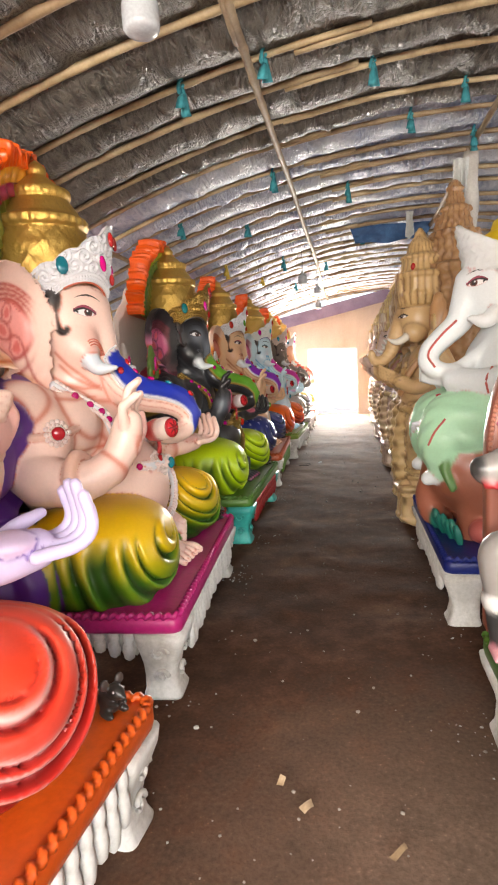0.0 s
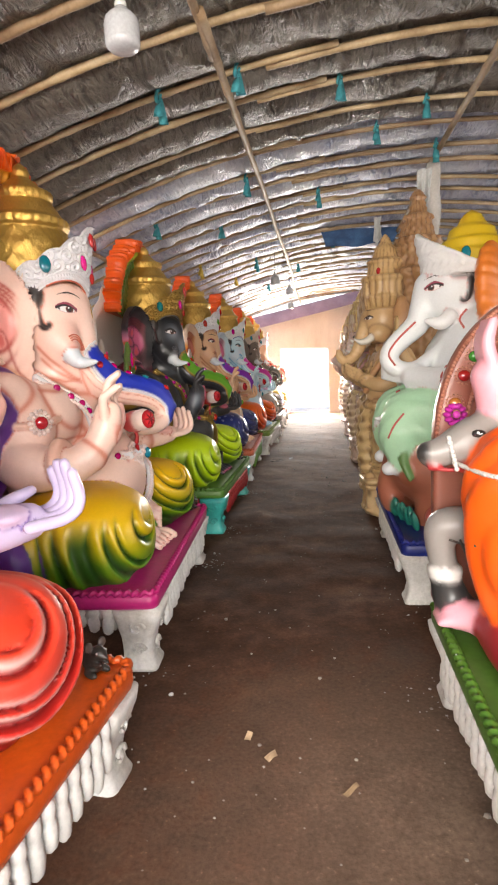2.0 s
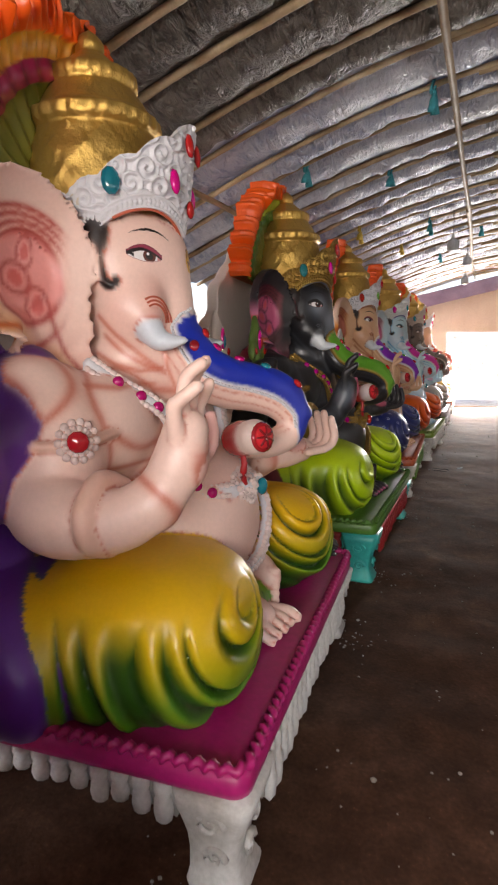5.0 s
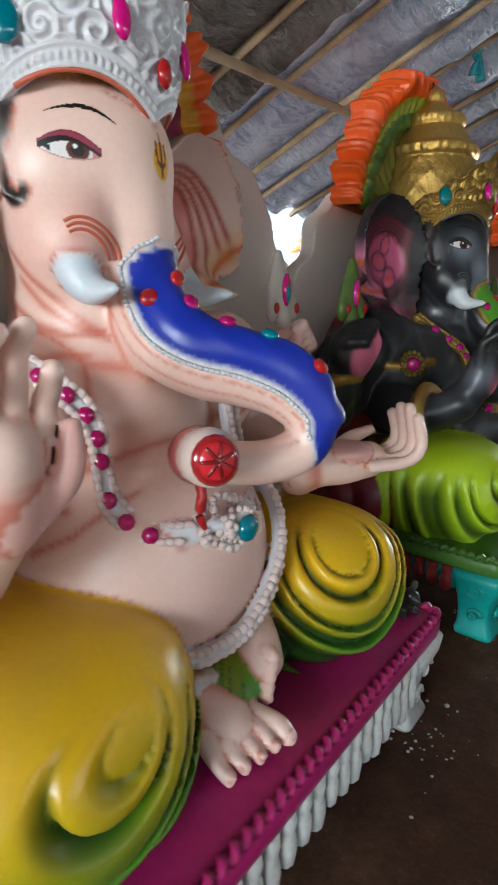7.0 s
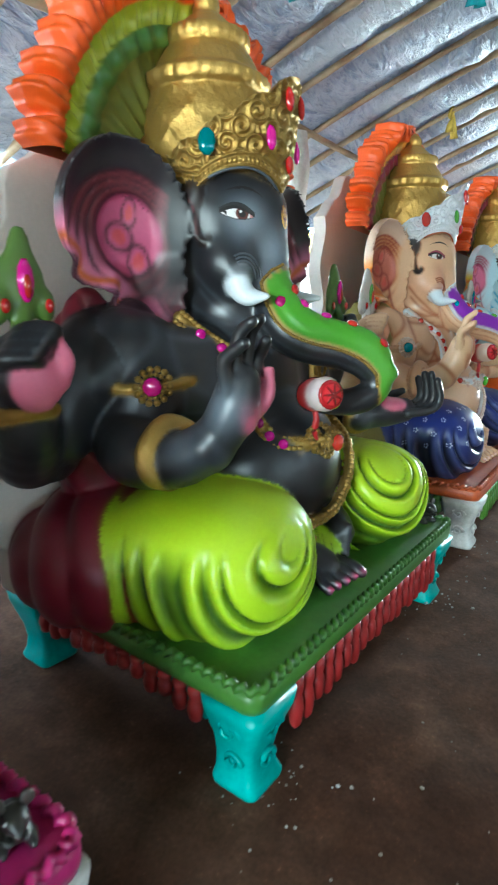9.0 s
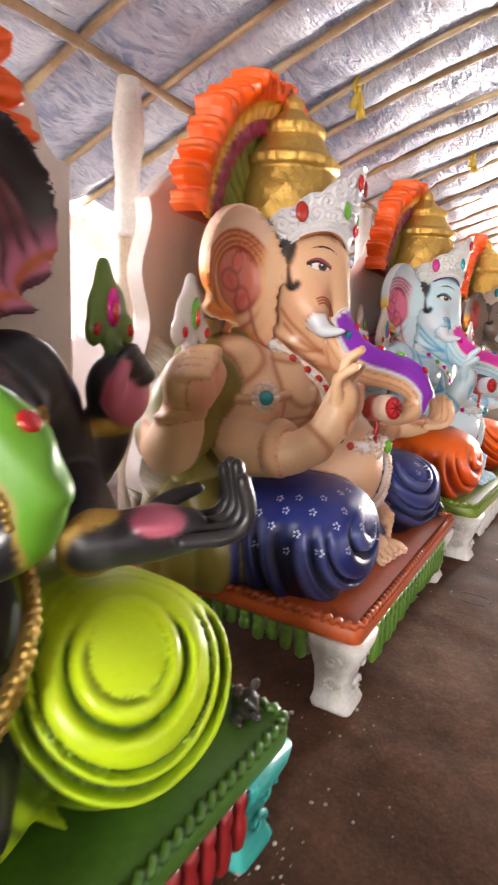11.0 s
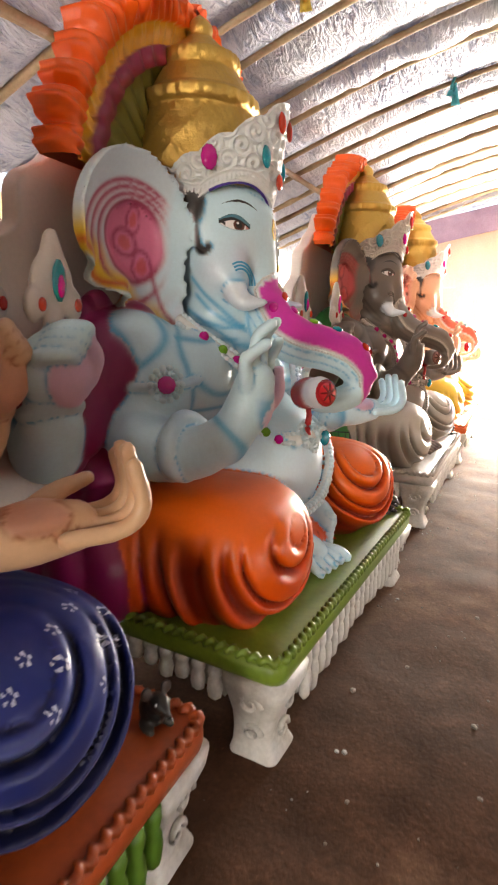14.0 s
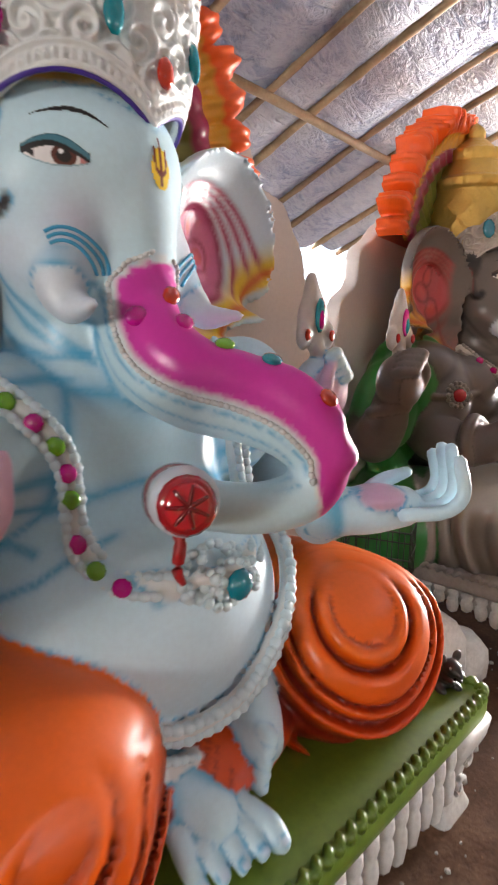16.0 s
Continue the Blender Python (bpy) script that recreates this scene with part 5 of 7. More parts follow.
    if fine:
        put_tube(patch, [(.432, -.06, 1.135, .010), (.44, -.055, 1.09, .013), (.437, -.06, 1.04, .012), (.445, -.05, 1.01, .006)], pal["lip"], 0, 3, 6)
        # carved rosettes on the chest and the belly
        for c0, way, R, n in (((.16, MID - .72, 1.235), (.62, -.78, 0), .056, 14), ((.12, MID + .55, 1.24), (.45, .85, .1), .060, 14), ((.50, .085, .975), (1, 0, 0), .062, 16), ((.48, -.005, .985), (1, -.35, 0), .042, 12), ((.48, .165, .985), (1, .3, 0), .036, 10)):
            way = np.array(Vector(way).normalized())
            e1 = np.cross(way, (0, 0, 1.))
            e1 /= np.linalg.norm(e1)
            e2 = np.cross(e1, way)
            for rr, br, cnt in ((R, .0135, n), (R * .70, .010, n)):
                ring = np.array([np.array(c0) + e1 * rr * math.cos(u) + e2 * rr * math.sin(u) for u in np.linspace(0, 2 * np.pi, cnt + 1)[:-1]])
                for q in clay.onto(ring, -way, .003):
                    put_ball(patch, q, (br, br, br * .8), trim, gold, tuple(way), 7, 5)
    # the ears follow only a little, eased out from the temples
    side = np.clip((np.abs(v[:, 1] - MID) - .25) / .13, 0, 1)
    held = 1 - .85 * side * side * (3 - 2 * side) * np.isin(region, [PAINTS.index(n) for n in ("ear", "skin", "hair")])
    for k, p in enumerate(patch.v):
        free = ~stays * held if k == 0 else (np.abs(p[:, 1] - MID) < .68) | (p[:, 2] > 1.85)
        patch.v[k] = turned_head(p, free * np.where((p[:, 0] < -.18) & (p[:, 2] > 1.9) & (np.hypot(p[:, 1] - MID, p[:, 2] - 1.97) > .30), .25, 1.) if k else free)
    return finish_statue(name, patch)


def turned_head(p, free):
    """Turns head, crown, ears and halo about the neck, easing in from the shoulders up."""
    k = np.clip((p[:, 2] - 1.42) / .26, 0, 1)
    k = k * k * (3 - 2 * k) * free
    a = radians(HEAD_TURN) * k
    x, y = p[:, 0] + .07, p[:, 1] - MID
    return np.stack([x * np.cos(a) - y * np.sin(a) - .07 - .025 * k, x * np.sin(a) + y * np.cos(a) + MID - .02 * k, p[:, 2]], 1)


HEAD_TURN = 11


def finish_statue(name, patch):
    v, c = np.vstack(patch.v), np.vstack(patch.c)
    me = bpy.data.meshes.new(name)
    size = np.concatenate([np.full(len(g), g.shape[1]) for g in patch.f])
    corner = np.concatenate([g.ravel() for g in patch.f]).astype(np.int32)
    me.vertices.add(len(v))
    me.vertices.foreach_set("co", v.astype(np.float32).ravel())
    me.loops.add(len(corner))
    me.loops.foreach_set("vertex_index", corner)
    me.polygons.add(len(size))
    me.polygons.foreach_set("loop_start", np.concatenate([[0], np.cumsum(size)[:-1]]).astype(np.int32))
    me.polygons.foreach_set("material_index", np.concatenate(patch.s).astype(np.int32))
    me.polygons.foreach_set("use_smooth", np.ones(len(size), bool))
    me.update(calc_edges=True)
    at = me.color_attributes.new("paint", "FLOAT_COLOR", "POINT")
    at.data.foreach_set("color", np.hstack([np.clip(c, 0, 1), np.ones((len(c), 1))]).astype(np.float32).ravel())
    for m in (MAT["enamel"], MAT["gilt"], MAT["gem"]):
        me.materials.append(m)
    return me


# ---- pedestals ----
def pedestal(x, y, yaw, slab_mat, trim_mat, leg_mat, tassel_mat, label, lo=-.74, hi=1.02, front=.67, back=-.66, top=.40, grp="pedestals along the aisle", carved=False):
    """A low table on scrolled legs, with a corded edge and a row of carved tassels."""
    root = tagged(new("pedestal"), label, "pedestal", grp)
    root.matrix_world = pose(x, y, 0, 0, 0, math.degrees(yaw))
    cx, cy, hx, hy = (front + back) / 2, (lo + hi) / 2, (front - back) / 2, (hi - lo) / 2
    s = Shape()
    s.loft([rounded(cx, cy, hx - i, hy - i, z, .05) for i, z in ((.03, top - .085), (.004, top - .075), (0, top - .055), (.0, top - .02), (.008, top - .006), (.02, top), (.30, top + .002))])
    part("slab", s.mesh("slab", slab_mat), root)
    # twisted cord on the edge
    s = Shape()
    edge = np.array(rounded(cx, cy, hx - .012, hy - .012, top + .004, .05, 6) )
    edge = np.vstack([edge, edge[:1]])
    L = np.concatenate([[0], np.cumsum(np.linalg.norm(np.diff(edge, axis=0), axis=1))])
    ang, rows = np.linspace(0, 2 * np.pi, 8, endpoint=False), []
    for t in np.arange(0, L[-1], .0085):
        p = np.array([np.interp(t, L, edge[:, k]) for k in range(3)])
        q = np.array([np.interp(min(t + .01, L[-1] + 1e-6), L, edge[:, k]) for k in range(3)])
        d = (q - p) / (np.linalg.norm(q - p) + 1e-9)
        n = np.array([-d[1], d[0], 0])
        tw = t / .042 * 2 * np.pi
        rows.append([p + n * math.cos(a) * r + np.array([0, 0, 1]) * math.sin(a) * r for a in ang for r in (.015 + .008 * math.sin(a + tw),)])
    s.loft(rows)
    part("cord", s.mesh("cord", trim_mat), root)
    # legs
    legs = Shape()
    prof = [(.0, .088, .0), (.02, .092, .0), (.05, .080, -.004), (.11, .074, -.010), (.17, .082, -.006), (.23, .100, .0), (.28, .116, .004), (top - .07, .122, .006)]
    legs.loft([rounded(.0 + o, .0, h, h, z - .012, h * .35) for z, h, o in prof])
    leg_me = legs.mesh("leg", leg_mat)
    for ix, iy in ((0, 0), (0, 1), (1, 0), (1, 1)):
        ob = part("leg", leg_me, root)
        ob.location = (front - .115 if ix == 0 else back + .115, lo + .115 if iy == 0 else hi - .115, 0)
        ob.rotation_euler[2] = radians(180) if ix else 0
    if carved:
        for z0, r0, o in ((.10, .036, .080), (.225, .044, .102)):
            sc = Shape()
            sc.tube([(0, r0 * (1 - a / 10) * math.cos(a), r0 * (1 - a / 10) * math.sin(a), .012 * (1 - a / 14)) for a in np.linspace(0, 8.2, 16)], 6, 1)
            me = sc.mesh("scroll", leg_mat)
            for iy in (lo + .115, hi - .115):
                for turn, dx, dy in ((0, o, 0), (-90, 0, -o), (90, 0, o)):
                    ob = part("scroll", me, root)
                    ob.location = (front - .115 + dx, iy + dy, z0)
                    ob.rotation_euler[2] = radians(turn)
    # apron boards, and tassels hanging before them
    def apron(a, b, n, k0=1.):
        s = Shape()
        a, b = np.array(a), np.array(b)
        d = (b - a) / np.linalg.norm(b - a)
        nrm = np.array([d[1], -d[0]])
        rows = []
        for u in np.linspace(0, 1, 21):
            p = a + (b - a) * u
            z = top - .145 - .05 * (abs(2 * u - 1) ** 3)
            rows.append([(*(p + nrm * .0), top - .08), (*(p + nrm * .0), z), (*(p - nrm * .04), z), (*(p - nrm * .04), top - .08)])
        s.loft(rows)
        part("apron", s.mesh("apron", leg_mat), root)
        for k in range(n):
            u = (k + .5) / n
            ob = part("tassel", tassel_me, root)
            ob.location = (*(a + (b - a) * u + nrm * .012), top - .08)
            ob.rotation_euler[2] = math.atan2(d[1], d[0])
            ob.scale[2] = k0 + .28 * abs(2 * u - 1) + .10 * math.sin(k * 2.3)
    t = Shape()
    ang = np.linspace(0, 2 * np.pi, 8, endpoint=False)
    rows = []
    for z, r in ((0, .024), (-.03, .028), (-.055, .020), (-.065, .026), (-.10, .030), (-.135, .024), (-.15, .008)):
        rows.append([(r * 1.05 * math.cos(a) * (1 + .10 * math.sin(4 * a)), r * .8 * math.sin(a), z) for a in ang])
    t.loft(rows)
    tassel_me = t.mesh("tassel", tassel_mat)
    apron((front - .03, lo + .22), (front - .03, hi - .22), 19)
    apron((back + .22, lo + .03), (front - .22, lo + .03), 13, .55)
    apron((front - .22, hi - .03), (back + .22, hi - .03), 13, .55)
    # crumbs of cement round the feet
    return root


def slab_paint(name, dark, light, rough=.42):
    plain(name, [dark, light], 2.2, rough, .25, .003, None, 0., 35)


slab_paint("magenta_paint", (.44, .010, .13), (.56, .018, .20))
slab_paint("orange_paint", (.62, .085, .008), (.74, .12, .012))
slab_paint("brick_paint", (.42, .07, .014), (.54, .10, .02))
slab_paint("green_paint", (.05, .14, .016), (.10, .24, .03))
slab_paint("lime_paint", (.13, .22, .02), (.22, .33, .03))
slab_paint("teal_paint", (.02, .30, .27), (.05, .48, .42))
slab_paint("red_paint", (.22, .012, .012), (.36, .02, .02))
slab_paint("leaf_paint", (.06, .16, .015), (.13, .28, .03))
slab_paint("blue_paint", (.006, .012, .14), (.012, .03, .26))
slab_paint("grey_paint", (.28, .25, .22), (.42, .38, .34))

# ---- paint jobs of the seated statues ----
A_ = np.array
GOLD = A_((.62, .40, .10))


def palette(**k):
    base = dict(skin=A_((.85, .60, .51)), palm=A_((.80, .45, .40)), ear=A_((.72, .38, .31)), ear_rim=A_((.78, .56, .48)), ear_in=A_((.76, .30, .27)), ear_line=A_((.42, .06, .05)), ear_tip=A_((.82, .52, .30)), ear_edge=A_((.62, .14, .02)), ear_knob=A_((.62, .08, .07)),
                hair=A_((.016, .010, .010)), dhoti=A_((.065, .22, .006)), dhoti_hi=A_((.78, .47, .006)), dhoti_lo=A_((.012, .05, .005)), sash=A_((.10, .02, .24)), gold=GOLD, white=A_((.66, .66, .69)), tusk=A_((.62, .68, .74)),
                band=A_((.012, .03, .36)), nail=A_((.80, .55, .48)), plate=A_((.68, .60, .54)), emblem=A_((.56, .50, .45)), bangle=A_((.76, .48, .38)), tip=A_((.74, .60, .54)), lip=A_((.42, .012, .016)), line=A_((.56, .13, .07)),
                blush_sheen=((.16, -.12, 1.72, .07, .35), (.16, .28, 1.72, .07, .35), (.0, -.26, 1.62, .12, .25), (.35, .1, .80, .2, .12)), blush_sheen_col=A_((.80, .22, .20)), lid=A_((.30, .04, .08)),
                tilak=A_((.78, .42, .02)), tilak_line=A_((.14, .01, .008)), mouth=A_((.36, .012, .018)),
                halo_in=A_((.13, .15, .02)), halo_ring=A_((.24, .008, .05)), halo_mid=A_((.72, .34, .03)), halo_out=A_((.86, .11, .008)),
                gems=[A_((.0, .16, .22)), A_((.60, .0, .20)), A_((.42, .01, .01)), A_((.42, .01, .02)), A_((.0, .18, .24)), A_((.42, .0, .12)), A_((.42, .0, .12))])
    base.update(k)
    base.setdefault("cape", base["sash"])
    return base


RED_P = palette(skin=A_((.58, .50, .72)), palm=A_((.66, .52, .72)), line=A_((.10, .03, .30)), dhoti=A_((.55, .02, .014)), dhoti_hi=A_((.68, .05, .02)), dhoti_lo=A_((.20, .008, .008)), dhoti_edge=A_((.76, .56, .52)), bangle=A_((.62, .52, .74)), sash=A_((.42, .02, .02)))
PINK_P = palette(slab_grow=1.22)
# grey-blue spots on the black skin: airbrushed highlights put into its colour
BLACK_P = palette(cape=A_((.014, .014, .017)), slab_to=1.10, skin=A_((.014, .014, .017)), palm=A_((.66, .16, .26)), ear=A_((.26, .04, .06)), ear_rim=A_((.03, .025, .03)), ear_in=A_((.50, .09, .20)), ear_line=A_((.05, .01, .02)), ear_tip=A_((.70, .22, .38)), dhoti=A_((.40, .60, .006)),
                  dhoti_hi=A_((.50, .68, .01)), dhoti_lo=A_((.05, .11, .006)), sash=A_((.16, .008, .022)), white=GOLD * .62, gilt=True, band=A_((.10, .30, .02)), bangle=GOLD * .9, nail=A_((.55, .10, .22)), tip=A_((.70, .56, .56)),
                  emblem=A_((.10, .17, .03)), line=A_((.10, .11, .13)), lines=.3, blush_sheen=((.12, -.10, 1.82, .075, .75), (.20, .02, 1.72, .09, .65), (.20, -.01, 1.58, .06, .5), (.16, -.22, 1.20, .10, .35), (.42, -.58, 1.20, .07, .5), (.30, -.62, 1.06, .06, .4)), blush_sheen_col=A_((.26, .30, .36)), lid=A_((.02, .02, .02)), halo_ring=A_((.06, .14, .02)), halo_mid=A_((.42, .46, .02)), tusk=A_((.72, .76, .80)),
                  gems=[A_((.0, .18, .20)), A_((.60, .0, .26)), A_((.42, .01, .01)), A_((.46, .0, .16)), A_((.45, .02, .01)), A_((.46, .0, .22)), A_((.46, .0, .22))])
TAN_P = palette(slab_grow=1.15, slab_from=-.66, skin=A_((.70, .44, .26)), palm=A_((.68, .34, .22)), ear=A_((.66, .25, .07)), ear_rim=A_((.68, .48, .36)), ear_in=A_((.52, .15, .10)), ear_line=A_((.26, .03, .02)), ear_tip=A_((.70, .26, .03)), dhoti=A_((.004, .008, .060)),
                dhoti_hi=A_((.008, .020, .16)), dhoti_lo=A_((.002, .003, .016)), dhoti_edge=A_((.10, .12, .30)), flowers=True, sash=A_((.20, .16, .03)), band=A_((.22, .02, .42)), bangle=A_((.62, .36, .20)), tip=A_((.66, .46, .36)), line=A_((.36, .10, .03)),
                gems=[A_((.44, .02, .01)), A_((.10, .30, .03)), A_((.42, .01, .01)), A_((.0, .20, .26)), A_((.10, .40, .02)), A_((.40, .02, .01)), A_((.40, .02, .01))])
BLUE_P = palette(skin=A_((.54, .74, .82)), palm=A_((.66, .44, .60)), ear=A_((.66, .50, .56)), ear_rim=A_((.58, .68, .74)), ear_in=A_((.68, .16, .30)), ear_line=A_((.34, .02, .08)), ear_tip=A_((.76, .52, .03)), dhoti=A_((.62, .055, .002)),
                 dhoti_hi=A_((.80, .125, .004)), dhoti_lo=A_((.20, .010, .002)), sash=A_((.24, .006, .08)), white=A_((.66, .68, .67)), band=A_((.60, .03, .34)), bangle=A_((.48, .64, .72)), tip=A_((.62, .66, .72)), nail=A_((.48, .60, .74)), line=A_((.05, .36, .60)), hem=A_((.05, .02, .24)), lines=.85,
                 blush_sheen_col=A_((.78, .30, .44)), tilak=A_((.80, .56, .02)), lid=A_((.06, .20, .26)), halo_in=A_((.14, .13, .02)),
                 gems=[A_((.50, .0, .22)), A_((.0, .20, .24)), A_((.46, .03, .01)), A_((.50, .0, .24)), A_((.0, .20, .26)), A_((.46, .0, .20)), A_((.14, .36, .02))])
GREY_P = palette(skin=A_((.13, .105, .09)), palm=A_((.16, .12, .10)), ear=A_((.40, .06, .05)), ear_rim=A_((.12, .10, .09)), ear_in=A_((.52, .07, .08)), ear_line=A_((.22, .02, .02)), ear_tip=A_((.66, .34, .02)), dhoti=A_((.30, .26, .22)), dhoti_hi=A_((.40, .36, .31)),
                 dhoti_lo=A_((.18, .15, .12)), sash=A_((.03, .20, .04)), band=A_((.20, .17, .15)), bangle=A_((.14, .11, .09)), tip=A_((.16, .12, .10)), nail=A_((.15, .12, .10)), line=A_((.06, .05, .04)), blush_sheen=(), lid=A_((.05, .03, .02)), white=A_((.48, .42, .36)), mouth=A_((.14, .06, .05)))
PEACH_P = palette(skin=A_((.70, .40, .26)), dhoti=A_((.62, .40, .03)), dhoti_hi=A_((.72, .50, .05)), dhoti_lo=A_((.36, .20, .02)), band=A_((.60, .10, .06)), line=A_((.5, .16, .06)))

FINE = mould_data(.0112)
COARSE = mould_data(.021)
STATUE = "statues in the row"


def seat(me, x, y, yaw, label, z=0, grp=STATUE, scale=1, mirror=False):
    ob = tagged(new("statue", me), label, "statue", grp)
    ob.matrix_world = pose(x, y, z, 0, 0, math.degrees(yaw) + (180 if mirror else 0)) @ Matrix.Scale(scale, 4)
    return ob


ROW = [
    ("seated elephant-headed statue with lavender skin and red cloth", RED_P, -1.262, .567, -.073, FINE, ("orange_paint", "orange_paint", "whitewash", "whitewash"), "low pedestal with an orange top and white carved tassels"),
    ("seated elephant-headed statue, pink skin, yellow-green cloth, gilt crown", PINK_P, -1.336, 2.850, .057, FINE, ("magenta_paint", "magenta_paint", "whitewash", "whitewash"), "low pedestal with a magenta top and white carved legs"),
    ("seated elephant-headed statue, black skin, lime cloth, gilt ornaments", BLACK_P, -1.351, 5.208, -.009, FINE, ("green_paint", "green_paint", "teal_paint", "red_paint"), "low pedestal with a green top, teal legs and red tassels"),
    ("seated elephant-headed statue, tan skin, flowered navy cloth", TAN_P, -1.393, 7.531, .034, FINE, ("brick_paint", "brick_paint", "whitewash", "leaf_paint"), "low pedestal with an orange-red top and green tassels"),
    ("seated elephant-headed statue, pale blue skin, orange cloth", BLUE_P, -1.317, 9.616, -.028, FINE, ("lime_paint", "lime_paint", "whitewash", "whitewash"), "low pedestal with a green top and white tassels"),
    ("seated elephant-headed statue in bare grey clay with red ears", GREY_P, -1.318, 12.167, .013, FINE, ("grey_paint", "grey_paint", "whitewash", "whitewash"), "low unpainted grey plaster pedestal"),
    ("seated elephant-headed statue with peach skin and yellow cloth", PEACH_P, -1.34, 14.35, .02, COARSE, ("orange_paint", "orange_paint", "whitewash", "whitewash"), "low pedestal with an orange top"),
]
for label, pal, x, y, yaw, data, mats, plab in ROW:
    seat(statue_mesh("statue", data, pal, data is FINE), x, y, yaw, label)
    pedestal(x, y, yaw, *mats, plab, carved=data is FINE)
# ---- the other side of the aisle ----
RIGHT = "statues on the other side of the aisle"
FREE = ["skin", "rose", "cloth", "crown", "white", "brown", "tusk", "line", "grey", "dark"]


def free_statue(name, clay, lo, hi, step, pal, extra, gilt=(), origin=(0, 0, 0)):
    v, q = clay.mesh(np.array(lo), np.array(hi), step)
    w = clay.paints(v, FREE)
    col = w @ np.stack([np.array(pal.get(n, (.5, .5, .5))) for n in FREE])
    region = w.argmax(1)
    second = np.sort(w, 1)[:, -2]
    col = mix(col, pal["line"], np.clip(second * 2, 0, 1) * (region == 0) * .6)
    patch = Patch()
    patch.v, patch.c, patch.n = [v], [col], len(v)
    patch.f, patch.s = [q], [np.array([1 if n in gilt else 0 for n in FREE])[region[q[:, 0]]]]
    extra(patch, clay)
    patch.v = [p - np.array(origin) for p in patch.v]
    return finish_statue(name, patch)


def pleats(shape, amp, k, ax=0):
    fn, lo, hi = shape
    return (lambda p: fn(p) - amp * np.abs(np.sin(k * (p[:, 1 - ax] + .35 * p[:, ax] + .1 * np.sin(6 * p[:, 2]))))), lo - amp, hi + amp


def white_statue():
    c = Clay()
    a = c.add
    X, Y = 1.20, 3.68
    a(f_ell((X - .05, Y, 1.40), (.27, .36, .30)), "skin", .05)
    a(f_ell((X + .02, Y, 1.62), (.22, .38, .22)), "skin", .06)
    a(f_ell((X - .10, Y - .02, 1.92), (.24, .22, .24)), "skin", .05)
    a(f_tube([(X - .26, Y - .02, 1.94, .12), (X - .31, Y - .03, 1.82, .095), (X - .36, Y - .05, 1.71, .08), (X - .46, Y - .08, 1.62, .07), (X - .54, Y - .11, 1.54, .066), (X - .55, Y - .14, 1.46, .062), (X - .48, Y - .16, 1.41, .058), (X - .38, Y - .17, 1.42, .05), (X - .28, Y - .16, 1.50, .042), (X - .20, Y - .14, 1.56, .035)]), "skin", .03)
    a(f_tube([(X - .18, Y - .20, 1.74, .05), (X - .24, Y - .22, 1.70, .045), (X - .32, Y - .20, 1.72, .02)]), "white", .01)
    for s in (-1, 1):
        a(f_tube([(X + .08, Y + s * .36, 1.66, .12), (X + .05, Y + s * .42, 1.40, .11), (X - .22, Y + s * .34, 1.34, .09), (X - .42, Y + s * .22, 1.36, .07)]), "skin", .03)
        for k in range(4):
            a(f_tube([(X - .40, Y + s * .22, 1.34 + .028 * k, .03), (X - .52, Y + s * .12 - .02, 1.35 + .028 * k, .024), (X - .58, Y + s * .06 - .03, 1.36 + .03 * k, .017)]), "skin", .008)
        ear_ = f_ell((X + .04, Y + s * .30, 1.92), (.07, .16, .25), (0, 0, s * 35))
        a((lambda p, f=ear_[0]: f(p) - .010 * np.abs(np.sin(45 * p[:, 2] + 20 * p[:, 1])), ear_[1], ear_[2]), "rose", .02)
        a(pleats(f_sup((X - .20, Y + s * .22, 1.10), (.36, .20, .20)), .018, 30), "cloth", .03)
        a(pleats(f_tube([(X - .46, Y + s * .24, 1.12, .14), (X - .50, Y + s * .25, .98, .13), (X - .47, Y + s * .25, .84, .10)]), .012, 40), "cloth", .03)
        a(f_tube([(X - .48, Y + s * .26, .80, .06), (X - .58, Y + s * .26, .76, .045)], 1), "skin", .02)
    prof = lambda p: np.interp(p[:, 2], [2.0, 2.08, 2.16, 2.17, 2.24, 2.25, 2.32, 2.33, 2.40, 2.44], [.22, .235, .22, .20, .19, .16, .14, .10, .06, .0])
    a((lambda p: np.maximum(np.hypot(p[:, 0] - X, p[:, 1] - Y) - prof(p), np.maximum(2.0 - p[:, 2], p[:, 2] - 2.44)) * .8, np.array([X - .26, Y - .26, 1.98]), np.array([X + .26, Y + .26, 2.46])), "crown", .012)
    def tia(p):
        q = p - np.array([X - .02, Y, 0])
        th, r = np.arctan2(q[:, 1], -q[:, 0]), np.hypot(q[:, 0], q[:, 1])
        hi = 2.06 + .25 * np.clip(1 - np.abs(th) / 1.6, 0, 1)
        rel = .016 * np.abs(np.sin(60 * th * .26 + 2 * np.sin(40 * p[:, 2])) * np.sin(48 * p[:, 2]))
        return np.maximum(np.maximum(np.abs(r - .27 - .2 * (p[:, 2] - 2.0)) - .014 - rel, 2.0 - p[:, 2]), np.maximum(p[:, 2] - hi, np.abs(th) * .26 - .44)) * .75
    a((tia, np.array([X - .40, Y - .36, 1.98]), np.array([X + .36, Y + .36, 2.36])), "white", .006)
